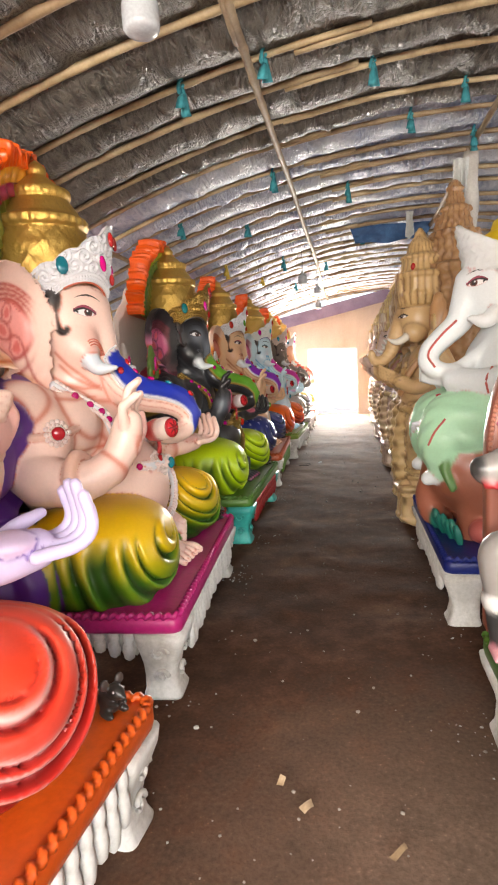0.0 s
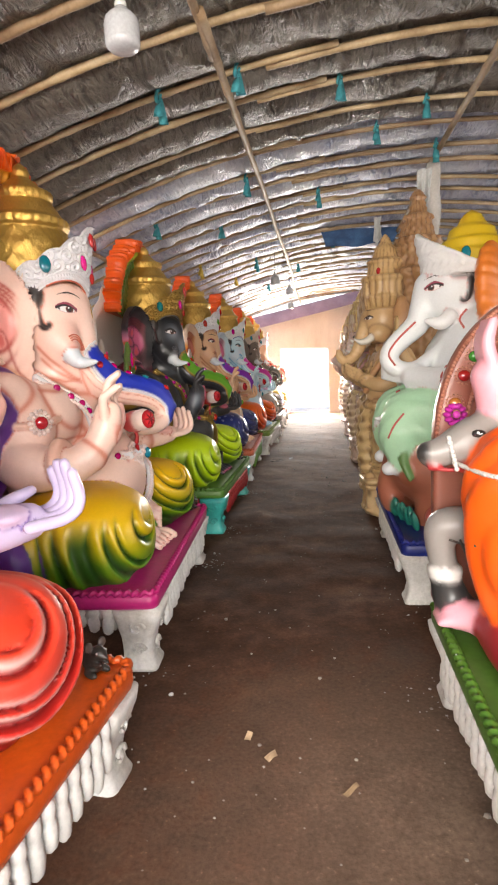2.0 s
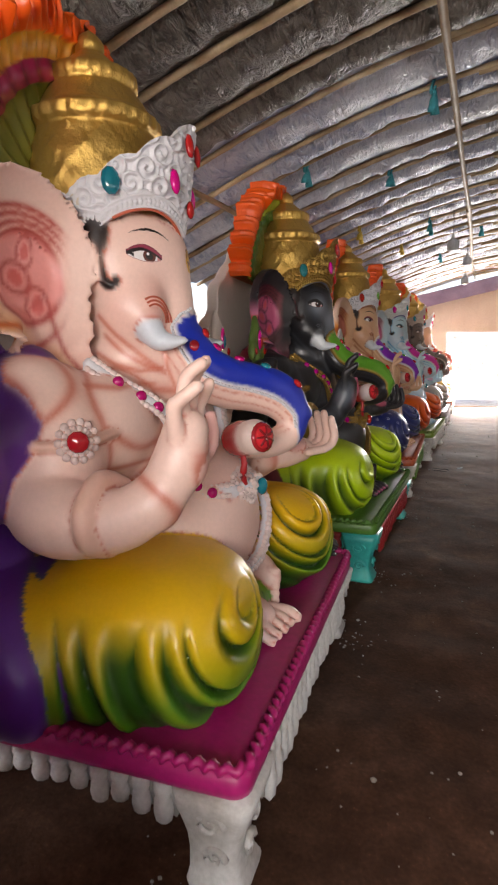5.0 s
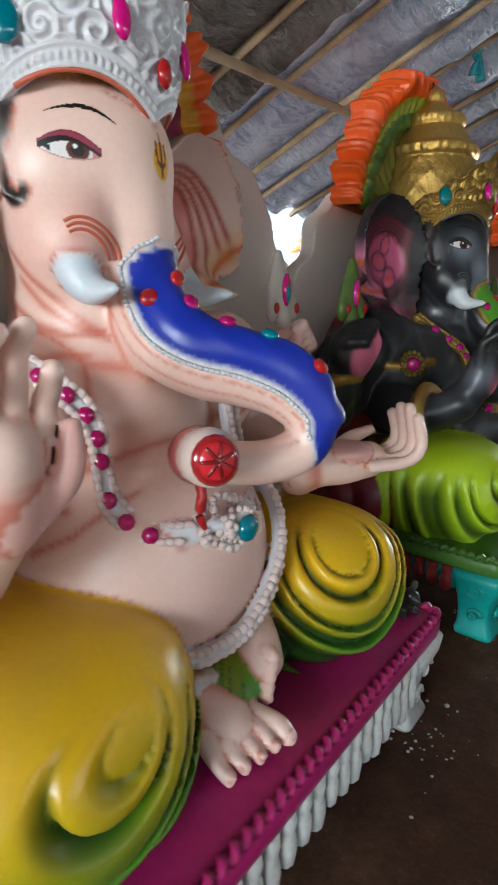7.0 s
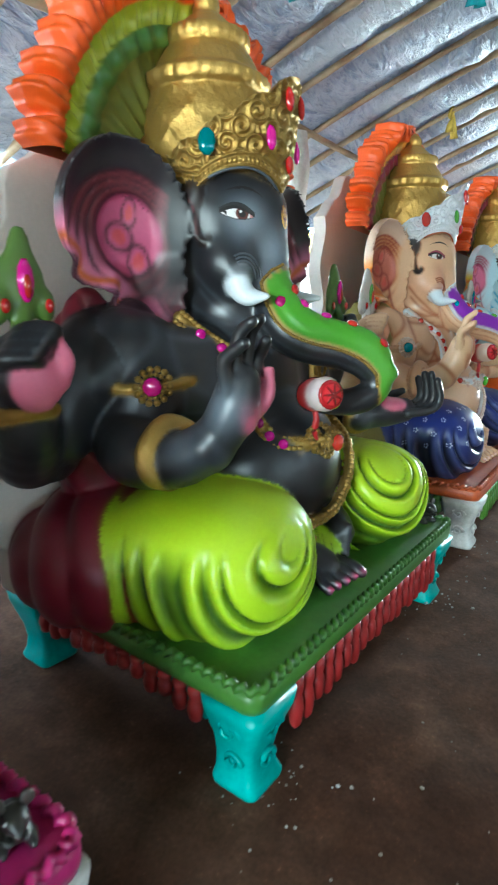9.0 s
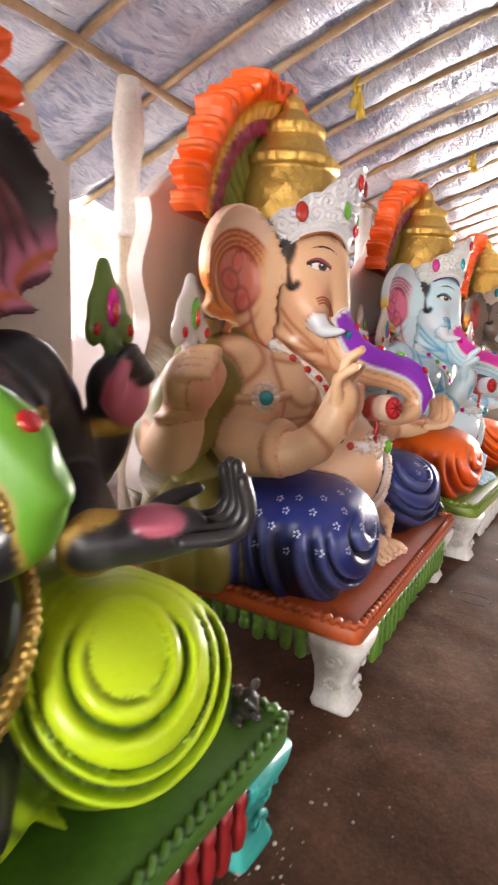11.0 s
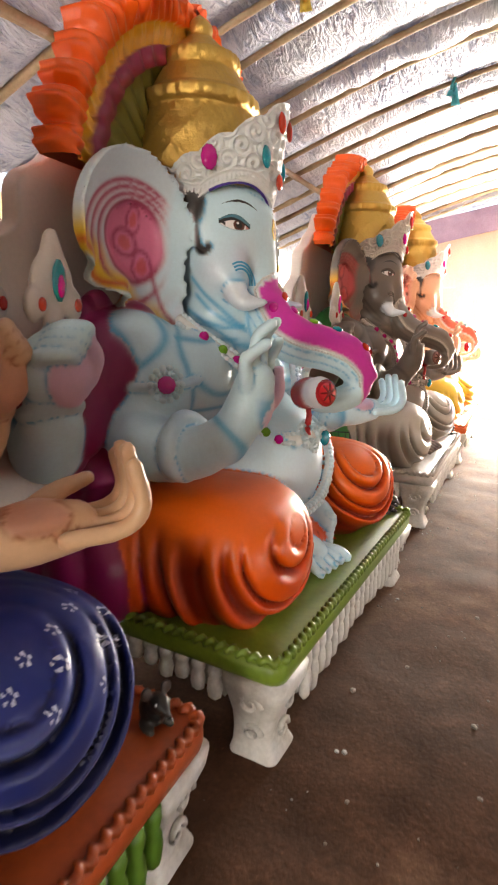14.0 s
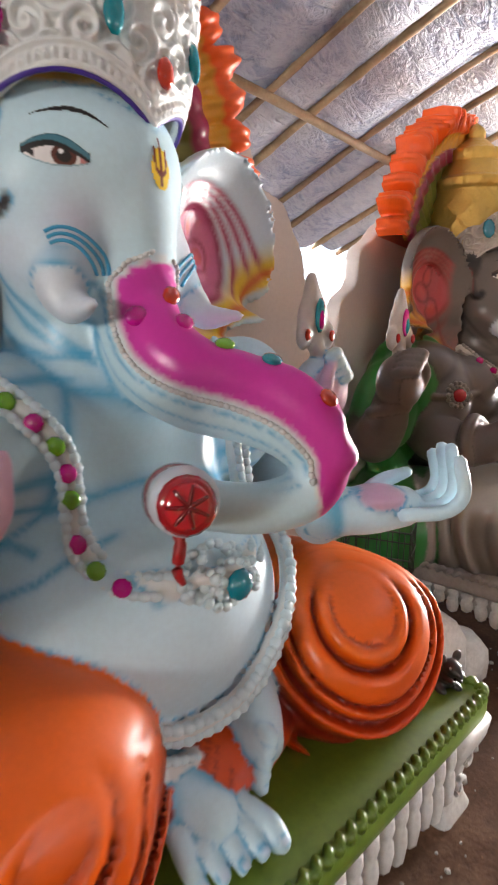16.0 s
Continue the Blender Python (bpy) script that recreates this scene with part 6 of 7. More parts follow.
    for s in (-1, 1):
        a(f_ell((X - .10, Y + s * .205, 2.0), (.085, .030, .075)), "dark", .003)
        a(f_tube([(X - .06, Y + s * .225, 1.96, .026), (X - .07, Y + s * .235, 1.87, .016), (X - .09, Y + s * .235, 1.83, .011), (X - .115, Y + s * .23, 1.835, .008), (X - .112, Y + s * .23, 1.855, .006)]), "dark", .002)
        a(f_tube([(X - .50, Y + s * .20, 1.06, .035), (X - .60, Y + s * .18, 1.03, .030)], 1), "skin", .01)
        for k in range(5):
            a(f_tube([(X - .57, Y + s * (.14 + .022 * k), 1.06 - .028 * k, .016), (X - .625, Y + s * (.14 + .022 * k), 1.06 - .028 * k, .013)], 1), "skin", .004)
    # leaves on the seat's foot
    for k in range(7):
        a(f_ell((X - .52 + .014 * k, Y - .06 - .062 * k, .445 + .020 * (k % 2)), (.024, .032, .075), (0, -14, 12 * (-1) ** k)), "grey", .003)
    a(f_tube([(X - .50, Y - .30, .98, .025), (X - .54, Y - .10, .99, .025), (X - .55, Y + .12, .99, .025)], 3, lambda p: .006 * np.sin(120 * p[:, 1])), "brown", .012)
    a(f_tube([(X - .44, Y - .34, .95, .022), (X - .50, Y - .36, .84, .026), (X - .46, Y - .40, .72, .02)], 3), "tusk", .008)
    a(f_sup((X - .22, Y, .80), (.34, .42, .22), 3), "brown", .04)
    # the red-brown elephant that it rides
    a(f_sup((X - .05, Y, .70), (.42, .44, .28)), "brown", .05)
    a(f_ell((X - .36, Y, .74), (.22, .24, .22)), "brown", .05)
    a(f_tube([(X - .46, Y, .74, .12), (X - .54, Y, .60, .09), (X - .52, Y, .47, .075), (X - .44, Y + .02, .42, .06)]), "brown", .04)
    for s in (-1, 1):
        a(f_ell((X - .30, Y + s * .27, .72), (.10, .05, .20)), "brown", .03)
        a(f_tube([(X - .28, Y + s * .24, .55, .12), (X - .30, Y + s * .25, .40, .12)], 1), "brown", .03)
        a(f_tube([(X + .22, Y + s * .26, .60, .14), (X + .22, Y + s * .27, .40, .13)], 1), "brown", .03)
    a(f_tube([(X - .30, Y - .40, .46, .07), (X - .10, Y - .44, .44, .09), (X + .2, Y - .42, .44, .08)]), "line", .02)
    def extra(patch, clay):
        put_decal(patch, clay, (X - .30, Y - .20, 1.93), (-.62, -.78, 0), (0, 0, 1), .15, .095, eye_paint(PINK_P, 1), .003)
        put_decal(patch, clay, (X - .30, Y - .20, 2.0), (-.62, -.72, .2), (0, 0, 1), .17, .07, brow_paint(1), .004)
        put_ball(patch, (X - .10, Y - .27, 2.12), (.03, .045, .018), (.0, .16, .22), 2, (-.3, -1, 0))
        for pts in ([(X - .40, Y - .16, 1.72), (X - .50, Y - .17, 1.62), (X - .56, Y - .18, 1.52), (X - .52, Y - .20, 1.44)], [(X - .18, Y - .44, 1.44), (X - .20, Y - .44, 1.36), (X - .18, Y - .42, 1.28)], [(X - .26, Y - .42, 1.43), (X - .28, Y - .42, 1.36), (X - .26, Y - .40, 1.28)],
                    [(X - .10, Y - .26, 1.78), (X - .14, Y - .26, 1.72), (X - .10, Y - .27, 1.66)], [(X - .42, Y - .24, 1.14), (X - .47, Y - .20, 1.06), (X - .48, Y - .14, .98)]):
            q = clay.onto(np.array(pts), np.array((.45, .89, 0)), .002)
            put_tube(patch, [(*u, .007) for u in q], (.52, .10, .08), 0, 4, 6)
        for k in range(9):
            put_ball(patch, (X - .53 + .012 * k, Y - .10 - .03 * k, .93 - .006 * abs(k - 4)), (.014, .014, .012), (.46, .22, .10), 0, (-1, -.4, 0), 6, 5)
        put_tube(patch, [(X - .50, Y - .14, 1.27, .016), (X - .49, Y - .16, 1.20, .02), (X - .50, Y - .15, 1.12, .012)], (.50, .03, .03), 0, 3, 6)
        put_ball(patch, (X - .30, Y, 2.16), (.022, .045, .016), (.10, .32, .03), 2, (-1, 0, 0))
        for k in range(12):
            an = k / 12 * 2 * math.pi
            put_ball(patch, (X - .44, Y - .10 + .012 * k, .90 + .004 * math.sin(k)), (.012, .012, .010), (.66, .50, .36), 0, (-1, 0, 0), 6, 5)
    pal = dict(skin=(.68, .71, .72), rose=(.72, .20, .03), cloth=(.36, .68, .34), crown=(.66, .46, .02), white=(.70, .71, .71), brown=(.36, .12, .07), tusk=(.10, .22, .06), line=(.56, .14, .12), grey=(.01, .16, .12), dark=(.02, .012, .012))
    pal["cloth"] = (.42, .70, .46)
    return free_statue("statue", c, (.40, 3.08, .36), (1.75, 4.28, 2.50), .015, pal, extra, (), (X, Y, 0)), (X, Y)


def standing_mould():
    """A slim standing elephant-headed figure on a carved block, with a tiered crown and a carved tower at its back."""
    c = Clay()
    a = c.add
    def turned(x, y, prof, relief, lo, hi):
        zs, rs = zip(*prof)
        r = max(rs) + .06
        def f(p):
            dx, dy = p[:, 0] - x, p[:, 1] - y
            th = np.arctan2(dy, dx)
            return np.maximum(np.hypot(dx, dy) - np.interp(p[:, 2], zs, rs) - relief(th, p[:, 2]), np.maximum(lo - p[:, 2], p[:, 2] - hi)) * .7
        return f, np.array([x - r, y - r, lo - .02]), np.array([x + r, y + r, hi + .02])
    # carved block
    scroll = lambda p: .014 * np.sin(30 * p[:, 2] + 2 * np.sin(22 * p[:, 1] + 18 * p[:, 0])) * np.sin(24 * p[:, 1] - 20 * p[:, 0])
    b0 = f_sup((-.08, 0, .17), (.22, .22, .19), 5)
    a((lambda p, f=b0[0]: f(p) - scroll(p) + .02 * (np.abs(p[:, 2] - .17) < .10), b0[1] - .02, b0[2] + .02), "brown", .015)
    a(f_sup((-.08, 0, .335), (.24, .24, .030), 5), "brown", .01)
    # lower body: two legs in pleated cloth, a hanging sash, anklets
    for sd in (-1, 1):
        a(pleats(f_tube([(-.06, sd * .11, 1.02, .15), (-.10, sd * .13, .78, .125), (-.12, sd * .12, .55, .095), (-.12, sd * .12, .38, .085)]), .016, 46), "brown", .02)
        for z in (.44, .50, .74):
            a(f_tube([(-.12 + .105 * math.cos(u), sd * .12 + .105 * math.sin(u), z, .017) for u in np.linspace(0, 2 * np.pi, 9)], 3), "cloth", .006)
        a(f_tube([(-.12, sd * .12, .38, .06), (-.26, sd * .13, .37, .042)], 1), "skin", .02)
    sash = f_tube([(-.20, -.02, 1.06, .07), (-.25, -.03, .84, .066), (-.26, -.03, .60, .075), (-.25, -.03, .44, .055)])
    a((lambda p, f=sash[0]: f(p) - .010 * np.sin(60 * p[:, 2]) - .012 * np.abs(np.sin(40 * p[:, 1])), sash[1] - .02, sash[2] + .02), "cloth", .012)
    a(f_tube([(-.05 + .21 * math.cos(u), .23 * math.sin(u), 1.05 + .02 * math.cos(2 * u), .030) for u in np.linspace(0, 2 * np.pi, 13)], 3, lambda p: .008 * np.sin(80 * p[:, 1]) * np.sin(70 * p[:, 0])), "crown", .01)
    # belly, chest, garlands
    a(f_ell((-.06, 0, 1.20), (.20, .22, .19)), "skin", .05)
    a(f_ell((-.01, 0, 1.43), (.17, .27, .20)), "skin", .05)
    for sd in (-1, 1):
        a(f_tube([(-.06, sd * .20, 1.60, .022), (-.19, sd * .14, 1.42, .022), (-.27, .0, 1.24, .024)], 4, lambda p: .007 * np.sin(95 * p[:, 2])), "crown", .008)
        a(f_tube([(.0, sd * .28, 1.55, .085), (-.03, sd * .36, 1.36, .078), (-.18, sd * .34, 1.26, .066), (-.34, sd * .25, 1.33, .052)]), "skin", .025)
        for q, r in (((-.02, sd * .33, 1.43), .094), ((-.28, sd * .28, 1.30), .066)):
            a(f_tube([(q[0] + r * math.cos(u), q[1] + .6 * r * math.sin(u) * sd, q[2] + r * .7 * math.sin(u), .018) for u in np.linspace(0, 2 * np.pi, 9)], 3), "crown", .008)
        for k in range(4):
            a(f_tube([(-.34, sd * .25, 1.31 + .025 * k, .022), (-.42, sd * .21, 1.34 + .028 * k, .019), (-.46, sd * .17, 1.38 + .028 * k, .014)]), "skin", .005)
        a(f_tube([(.06, sd * .26, 1.52, .075), (.10, sd * .42, 1.36, .068), (.02, sd * .46, 1.48, .055), (-.04, sd * .45, 1.60, .048)]), "skin", .02)
        a(f_ell((-.05, sd * .45, 1.68), (.045, .05, .06)), "skin", .02)
        a(f_ell((-.05, sd * .45, 1.79), (.022, .05, .075)), "crown", .01)
    a(f_tube([(-.10, -.24, 1.52, .028), (-.22, -.22, 1.36, .03), (-.28, -.15, 1.20, .028)], 4), "rose", .01)
    # head
    a(f_ell((-.08, 0, 1.86), (.19, .18, .20)), "skin", .04)
    a(f_ell((-.18, 0, 1.88), (.11, .11, .12)), "skin", .05)
    for sd in (-1, 1):
        a(f_ell((-.14, sd * .12, 1.73), (.10, .08, .09)), "skin", .04)
        a(f_tube([(-.20, sd * .14, 1.71, .036), (-.26, sd * .155, 1.665, .034), (-.32, sd * .15, 1.655, .026), (-.38, sd * .13, 1.69, .010)]), "tusk", .006)
        e = f_ell((.04, sd * .25, 1.82), (.05, .15, .22), (0, 0, sd * 32))
        a((lambda p, f=e[0]: f(p) - .012 * np.abs(np.sin(34 * np.hypot(p[:, 2] - 1.74, np.abs(p[:, 1]) - .16))), e[1], e[2]), "rose", .015)
    a(f_tube([(-.22, 0, 1.86, .085), (-.28, 0, 1.72, .068), (-.33, -.01, 1.58, .058), (-.39, -.02, 1.51, .052), (-.45, -.03, 1.49, .046), (-.50, -.04, 1.52, .038), (-.51, -.04, 1.57, .032)], 4, lambda p: .003 * np.sin(120 * p[:, 2] + 60 * p[:, 0])), "skin", .025)
    # crown
    a(turned(-.06, 0, [(1.98, .20), (2.06, .225), (2.10, .20), (2.20, .195), (2.21, .215), (2.25, .21), (2.26, .16), (2.36, .145), (2.37, .165), (2.40, .155), (2.41, .11), (2.50, .09), (2.56, .04), (2.60, .03), (2.64, 0)],
                 lambda th, z: .016 * np.abs(np.sin(10 * th)) * (z > 2.10) + .010 * np.sin(26 * th) * (z < 2.10), 1.96, 2.64), "crown", .012)
    a(f_ell((-.25, 0, 2.10), (.03, .13, .15)), "white", .02)
    # tower at the back
    ribs = lambda th, z: .024 * np.abs(np.sin(8 * th + .4 * np.sin(20 * z))) ** .7 + .012 * np.sin(70 * z) * np.sin(13 * th)
    a(turned(.24, .0, [(1.05, .16), (1.6, .20), (1.98, .25), (2.20, .24), (2.24, .27), (2.30, .26), (2.31, .19), (2.52, .165), (2.53, .195), (2.58, .185), (2.59, .13), (2.74, .10), (2.75, .12), (2.79, .11), (2.80, .065), (2.92, .04), (2.94, .055), (2.98, .03), (3.02, 0)], ribs, 1.05, 3.02), "dark", .02)
    lo, hi = np.array([-.68, -.56, -.03]), np.array([.56, .56, 3.06])
    v, q = c.mesh(lo, hi, .0145)
    return c, v, q, c.paints(v, FREE), c.seam


def standing_mesh(data, pal):
    """One paint job of the standing figure: clay colour in lighter mottles, shade painted dark into the seams."""
    clay, v, q, w, seam = data
    col = w @ np.stack([np.array(pal.get(n, (.5, .5, .5))) for n in FREE])
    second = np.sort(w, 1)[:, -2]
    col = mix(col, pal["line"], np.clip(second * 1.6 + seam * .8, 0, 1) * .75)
    mottle = .5 + .5 * np.sin(31 * v[:, 2] + 9 * np.sin(11 * v[:, 1])) * np.sin(23 * v[:, 1] + 19 * v[:, 0])
    col = mix(col, np.array(pal["skin"]) * 1.25, mottle * .22)
    # the carving's shade, painted as dark lines into its grooves
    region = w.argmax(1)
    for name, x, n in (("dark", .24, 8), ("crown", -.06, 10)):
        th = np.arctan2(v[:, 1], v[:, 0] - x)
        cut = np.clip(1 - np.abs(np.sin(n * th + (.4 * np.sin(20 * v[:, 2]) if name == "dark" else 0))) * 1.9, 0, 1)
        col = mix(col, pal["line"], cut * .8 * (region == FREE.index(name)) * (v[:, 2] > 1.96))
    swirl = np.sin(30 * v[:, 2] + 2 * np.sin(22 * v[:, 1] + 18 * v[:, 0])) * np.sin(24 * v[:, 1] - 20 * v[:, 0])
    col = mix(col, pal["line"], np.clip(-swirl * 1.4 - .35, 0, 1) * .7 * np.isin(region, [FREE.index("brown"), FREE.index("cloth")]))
    patch = Patch()
    patch.v, patch.c, patch.n = [v], [col], len(v)
    patch.f, patch.s = [q], [np.zeros(len(q), int)]
    for sd in (1, -1):
        put_decal(patch, clay, (-.25, -sd * .13, 1.87), (-.60, -sd * .8, 0), (0, 0, 1), .11, .068, eye_paint(GREY_P, sd), .004)
        put_decal(patch, clay, (-.25, -sd * .13, 1.94), (-.60, -sd * .75, .2), (0, 0, 1), .14, .06, brow_paint(sd), .005)
        for k, z in enumerate((2.07, 2.29)):
            put_ball(patch, (-.20 + .05 * k, -sd * .14, z), (.022, .032, .014), (.10, .24, .03) if k == 0 else (.40, .02, .02), 2, (-.6, -sd * .8, 0))
    return finish_statue("statue", patch)


def bull_statue():
    """A large pink figure in orange cloth astride a grey bull, under a gilt crown."""
    c = Clay()
    a = c.add
    X, Y = 1.30, 1.25
    a(f_sup((X, Y, .80), (.45, .60, .34)), "grey", .05)
    # neck, head and bridle
    a(f_tube([(X - .30, Y + .48, .80, .17), (X - .38, Y + .54, 1.0, .12), (X - .46, Y + .53, 1.14, .088)]), "grey", .04)
    a(f_tube([(X - .45, Y + .52, 1.195, .084), (X - .56, Y + .51, 1.185, .078), (X - .65, Y + .50, 1.145, .060), (X - .71, Y + .50, 1.125, .052)]), "grey", .03)
    a(f_ell((X - .742, Y + .495, 1.135), (.028, .046, .036)), "dark", .012)
    a(f_tube([(X - .73, Y + .46, 1.085, .014), (X - .66, Y + .44, 1.078, .014), (X - .61, Y + .435, 1.085, .012)], 3), "rose", .006)
    for sd in (-1, 1):
        a(f_tube([(X - .40, Y + .51 + sd * .05, 1.25, .032), (X - .38, Y + .51 + sd * .08, 1.32, .018)], 1), "grey", .01)
        a(f_ell((X - .39, Y + .51 + sd * .10, 1.21), (.03, .07, .022), (0, 20 * sd, 0)), "grey", .01)
    # bent foreleg with its anklet and dark hoof
    a(f_tube([(X - .34, Y + .46, .72, .13), (X - .54, Y + .54, .83, .078), (X - .655, Y + .56, .835, .066), (X - .67, Y + .56, .76, .056), (X - .65, Y + .56, .66, .050)]), "grey", .025)
    a(f_tube([(X - .65, Y + .56, .625, .058), (X - .625, Y + .56, .54, .070), (X - .60, Y + .56, .50, .074)]), "dark", .008)
    for dz in (0, .022):
        a(f_tube([(X - .652 + .058 * math.cos(u), Y + .56 + .058 * math.sin(u), .645 + dz, .013) for u in np.linspace(0, 2 * np.pi, 9)], 3), "white", .004)
    a(pleats(f_tube([(X - .10, Y + .20, 1.14, .20), (X - .42, Y + .34, 1.08, .17), (X - .46, Y + .36, .86, .15), (X - .42, Y + .34, .66, .15)]), .02, 26), "cloth", .04)
    a(f_tube([(X - .42, Y + .36, .56, .075), (X - .52, Y + .44, .52, .065), (X - .62, Y + .50, .50, .05)]), "skin", .03)
    for k in range(4):
        a(f_tube([(X - .60, Y + .46 + .03 * k, .50, .025), (X - .68, Y + .47 + .03 * k, .485, .02)], 1), "skin", .006)
    a(f_sup((X - .34, Y + .30, .50), (.24, .34, .10)), "rose", .03)
    a(f_ell((X, Y, 1.45), (.36, .46, .42)), "skin", .06)
    a(f_ell((X - .04, Y, 2.02), (.28, .28, .30)), "skin", .05)
    a(f_tube([(X - .1, Y + .40, 1.55, .12), (X - .28, Y + .48, 1.34, .10), (X - .44, Y + .52, 1.28, .085), (X - .50, Y + .52, 1.40, .075)]), "skin", .04)
    for k in range(4):
        a(f_tube([(X - .50, Y + .47 + .035 * k, 1.42, .026), (X - .53, Y + .47 + .035 * k, 1.52, .024), (X - .51, Y + .47 + .034 * k, 1.60, .018)]), "skin", .008)
    crown = lambda p: np.interp(p[:, 2], [2.15, 2.25, 2.40, 2.41, 2.52, 2.62, 2.63, 2.74, 2.86, 2.94], [.32, .35, .32, .29, .30, .24, .20, .18, .10, .0])
    def cr(p):
        dx, dy = p[:, 0] - X, p[:, 1] - Y
        th = np.arctan2(dy, dx)
        return np.maximum(np.hypot(dx, dy) - crown(p) - .010 * np.abs(np.sin(11 * th)), np.maximum(2.15 - p[:, 2], p[:, 2] - 2.94)) * .7
    a((cr, np.array([X - .40, Y - .40, 2.12]), np.array([X + .40, Y + .40, 2.96])), "crown", .015)
    AX, AZ, RX, RZ, AY = X - .07, 1.08, .58, .68, Y + .83
    def arch(p):
        q = p - np.array([AX, AY, AZ])
        r = (np.abs(q[:, 0] / RX) ** 2.3 + np.clip(q[:, 2] / RZ, 0, 9) ** 2.3) ** (1 / 2.3)
        dish = .03 * np.clip((.80 - r) / .05, 0, 1)
        return np.maximum(np.maximum((r - 1) * .5, np.abs(q[:, 1] - dish) - .045), .42 - p[:, 2]) * .9
    a((arch, np.array([AX - RX - .03, AY - .08, .42]), np.array([AX + RX + .03, AY + .10, AZ + RZ + .03])), "brown", .01)
    def extra(patch, clay):
        edge = lambda u, k: (AX - RX * k * math.cos(u) ** .87, AY - .05, AZ + RZ * k * math.sin(u) ** .87)
        for k in (.985, .80):
            for u in np.linspace(.0, 1.5, 62):
                put_ball(patch, edge(u, k), (.010, .010, .008), (.42, .17, .11), 0, (0, -1, 0), 6, 5)
        for u, c in ((.30, (.40, .14, .03)), (.50, (.36, .012, .012)), (.66, (.03, .20, .02)), (.82, (.0, .14, .22)), (1.0, (.44, .0, .16)), (1.22, (.36, .012, .012)), (1.4, (.0, .14, .22))):
            x, y, z = edge(u, .895)
            put_ball(patch, (x, y, z), (.026, .024, .014), c, 2, (0, -1, 0))
            for b in np.linspace(0, 2 * np.pi, 15)[:-1]:
                put_ball(patch, (x + .036 * math.cos(b), y, z + .034 * math.sin(b)), (.006, .006, .005), (.45, .19, .12), 0, (0, -1, 0), 5, 4)
        fx, fz = AX - RX * .86, 1.245
        for u in np.linspace(0, 2 * np.pi, 11)[:-1]:
            put_ball(patch, (fx + .034 * math.cos(u), AY - .062, fz + .034 * math.sin(u)), (.024, .012, .014), (.46, .012, .30), 0, (math.cos(u), -.4, math.sin(u)), 8, 5)
        put_ball(patch, (fx, AY - .075, fz), (.016, .016, .012), (.60, .05, .40), 2, (0, -1, 0))
        put_ball(patch, (X - .565, Y + .435, 1.205), (.026, .017, .010), (.02, .018, .018), 2, (-.25, -1, .1))
        put_ball(patch, (X - .570, Y + .424, 1.211), (.006, .006, .004), (.8, .8, .8), 2, (-.25, -1, .1), 6, 5)
        bridle = [[(X - .665, Y + .43, 1.19), (X - .655, Y + .42, 1.14), (X - .64, Y + .43, 1.08)], [(X - .645, Y + .425, 1.10), (X - .56, Y + .42, 1.095), (X - .46, Y + .42, 1.10)]]
        for pts in bridle:
            strand(patch, [tuple(q) for q in clay.onto(np.array(pts), np.array((.1, .99, 0)), .004)], .010, .016, (.58, .57, .54))
        for pts in ([(X - .66, Y + .47, .80), (X - .60, Y + .45, .78), (X - .56, Y + .45, .84)], [(X - .62, Y + .47, .80), (X - .56, Y + .45, .70), (X - .46, Y + .40, .66)], [(X - .46, Y + .42, 1.08), (X - .44, Y + .42, .98), (X - .40, Y + .40, .90)], [(X - .42, Y + .42, 1.06), (X - .40, Y + .42, .97), (X - .35, Y + .40, .92)]):
            q = clay.onto(np.array(pts), np.array((.3, .95, 0)), .001)
            put_tube(patch, [(*u, .005) for u in q], (.05, .04, .035), 0, 4, 6)
    pal = dict(skin=(.76, .36, .42), rose=(.34, .02, .025), cloth=(.84, .11, .008), crown=(.60, .33, .05), white=(.62, .61, .58), brown=(.30, .10, .065), tusk=(.7, .7, .7), line=(.50, .12, .16), grey=(.25, .23, .215), dark=(.03, .03, .03))
    return free_statue("statue", c, (.52, .45, .38), (1.95, 2.15, 2.98), .017, pal, extra, ("crown",), (X, Y, 0)), (X, Y)


for (me, (x, y)), label in ((white_statue(), "white elephant-headed statue in pale green cloth riding a red-brown elephant"), (bull_statue(), "pink figure in orange cloth astride a grey bull, gilt crown")):
    ob = tagged(new("statue", me), label, "statue", RIGHT)
    ob.location = (x, y, 0)
STANDING = standing_mould()
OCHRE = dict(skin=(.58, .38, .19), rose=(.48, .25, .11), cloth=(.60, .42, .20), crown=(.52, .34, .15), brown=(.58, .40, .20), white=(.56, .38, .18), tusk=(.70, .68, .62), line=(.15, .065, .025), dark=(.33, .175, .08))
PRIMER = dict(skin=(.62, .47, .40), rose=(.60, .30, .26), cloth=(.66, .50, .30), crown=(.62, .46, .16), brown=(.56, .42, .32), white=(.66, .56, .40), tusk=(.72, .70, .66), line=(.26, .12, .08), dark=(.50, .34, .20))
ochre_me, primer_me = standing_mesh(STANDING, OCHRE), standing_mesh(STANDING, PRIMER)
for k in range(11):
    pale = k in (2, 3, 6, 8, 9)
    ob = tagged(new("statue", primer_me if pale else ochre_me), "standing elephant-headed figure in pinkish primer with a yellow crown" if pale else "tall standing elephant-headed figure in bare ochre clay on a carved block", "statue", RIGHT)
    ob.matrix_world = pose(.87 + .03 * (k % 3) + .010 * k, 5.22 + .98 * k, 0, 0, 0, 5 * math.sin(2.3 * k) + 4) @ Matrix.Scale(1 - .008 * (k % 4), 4)
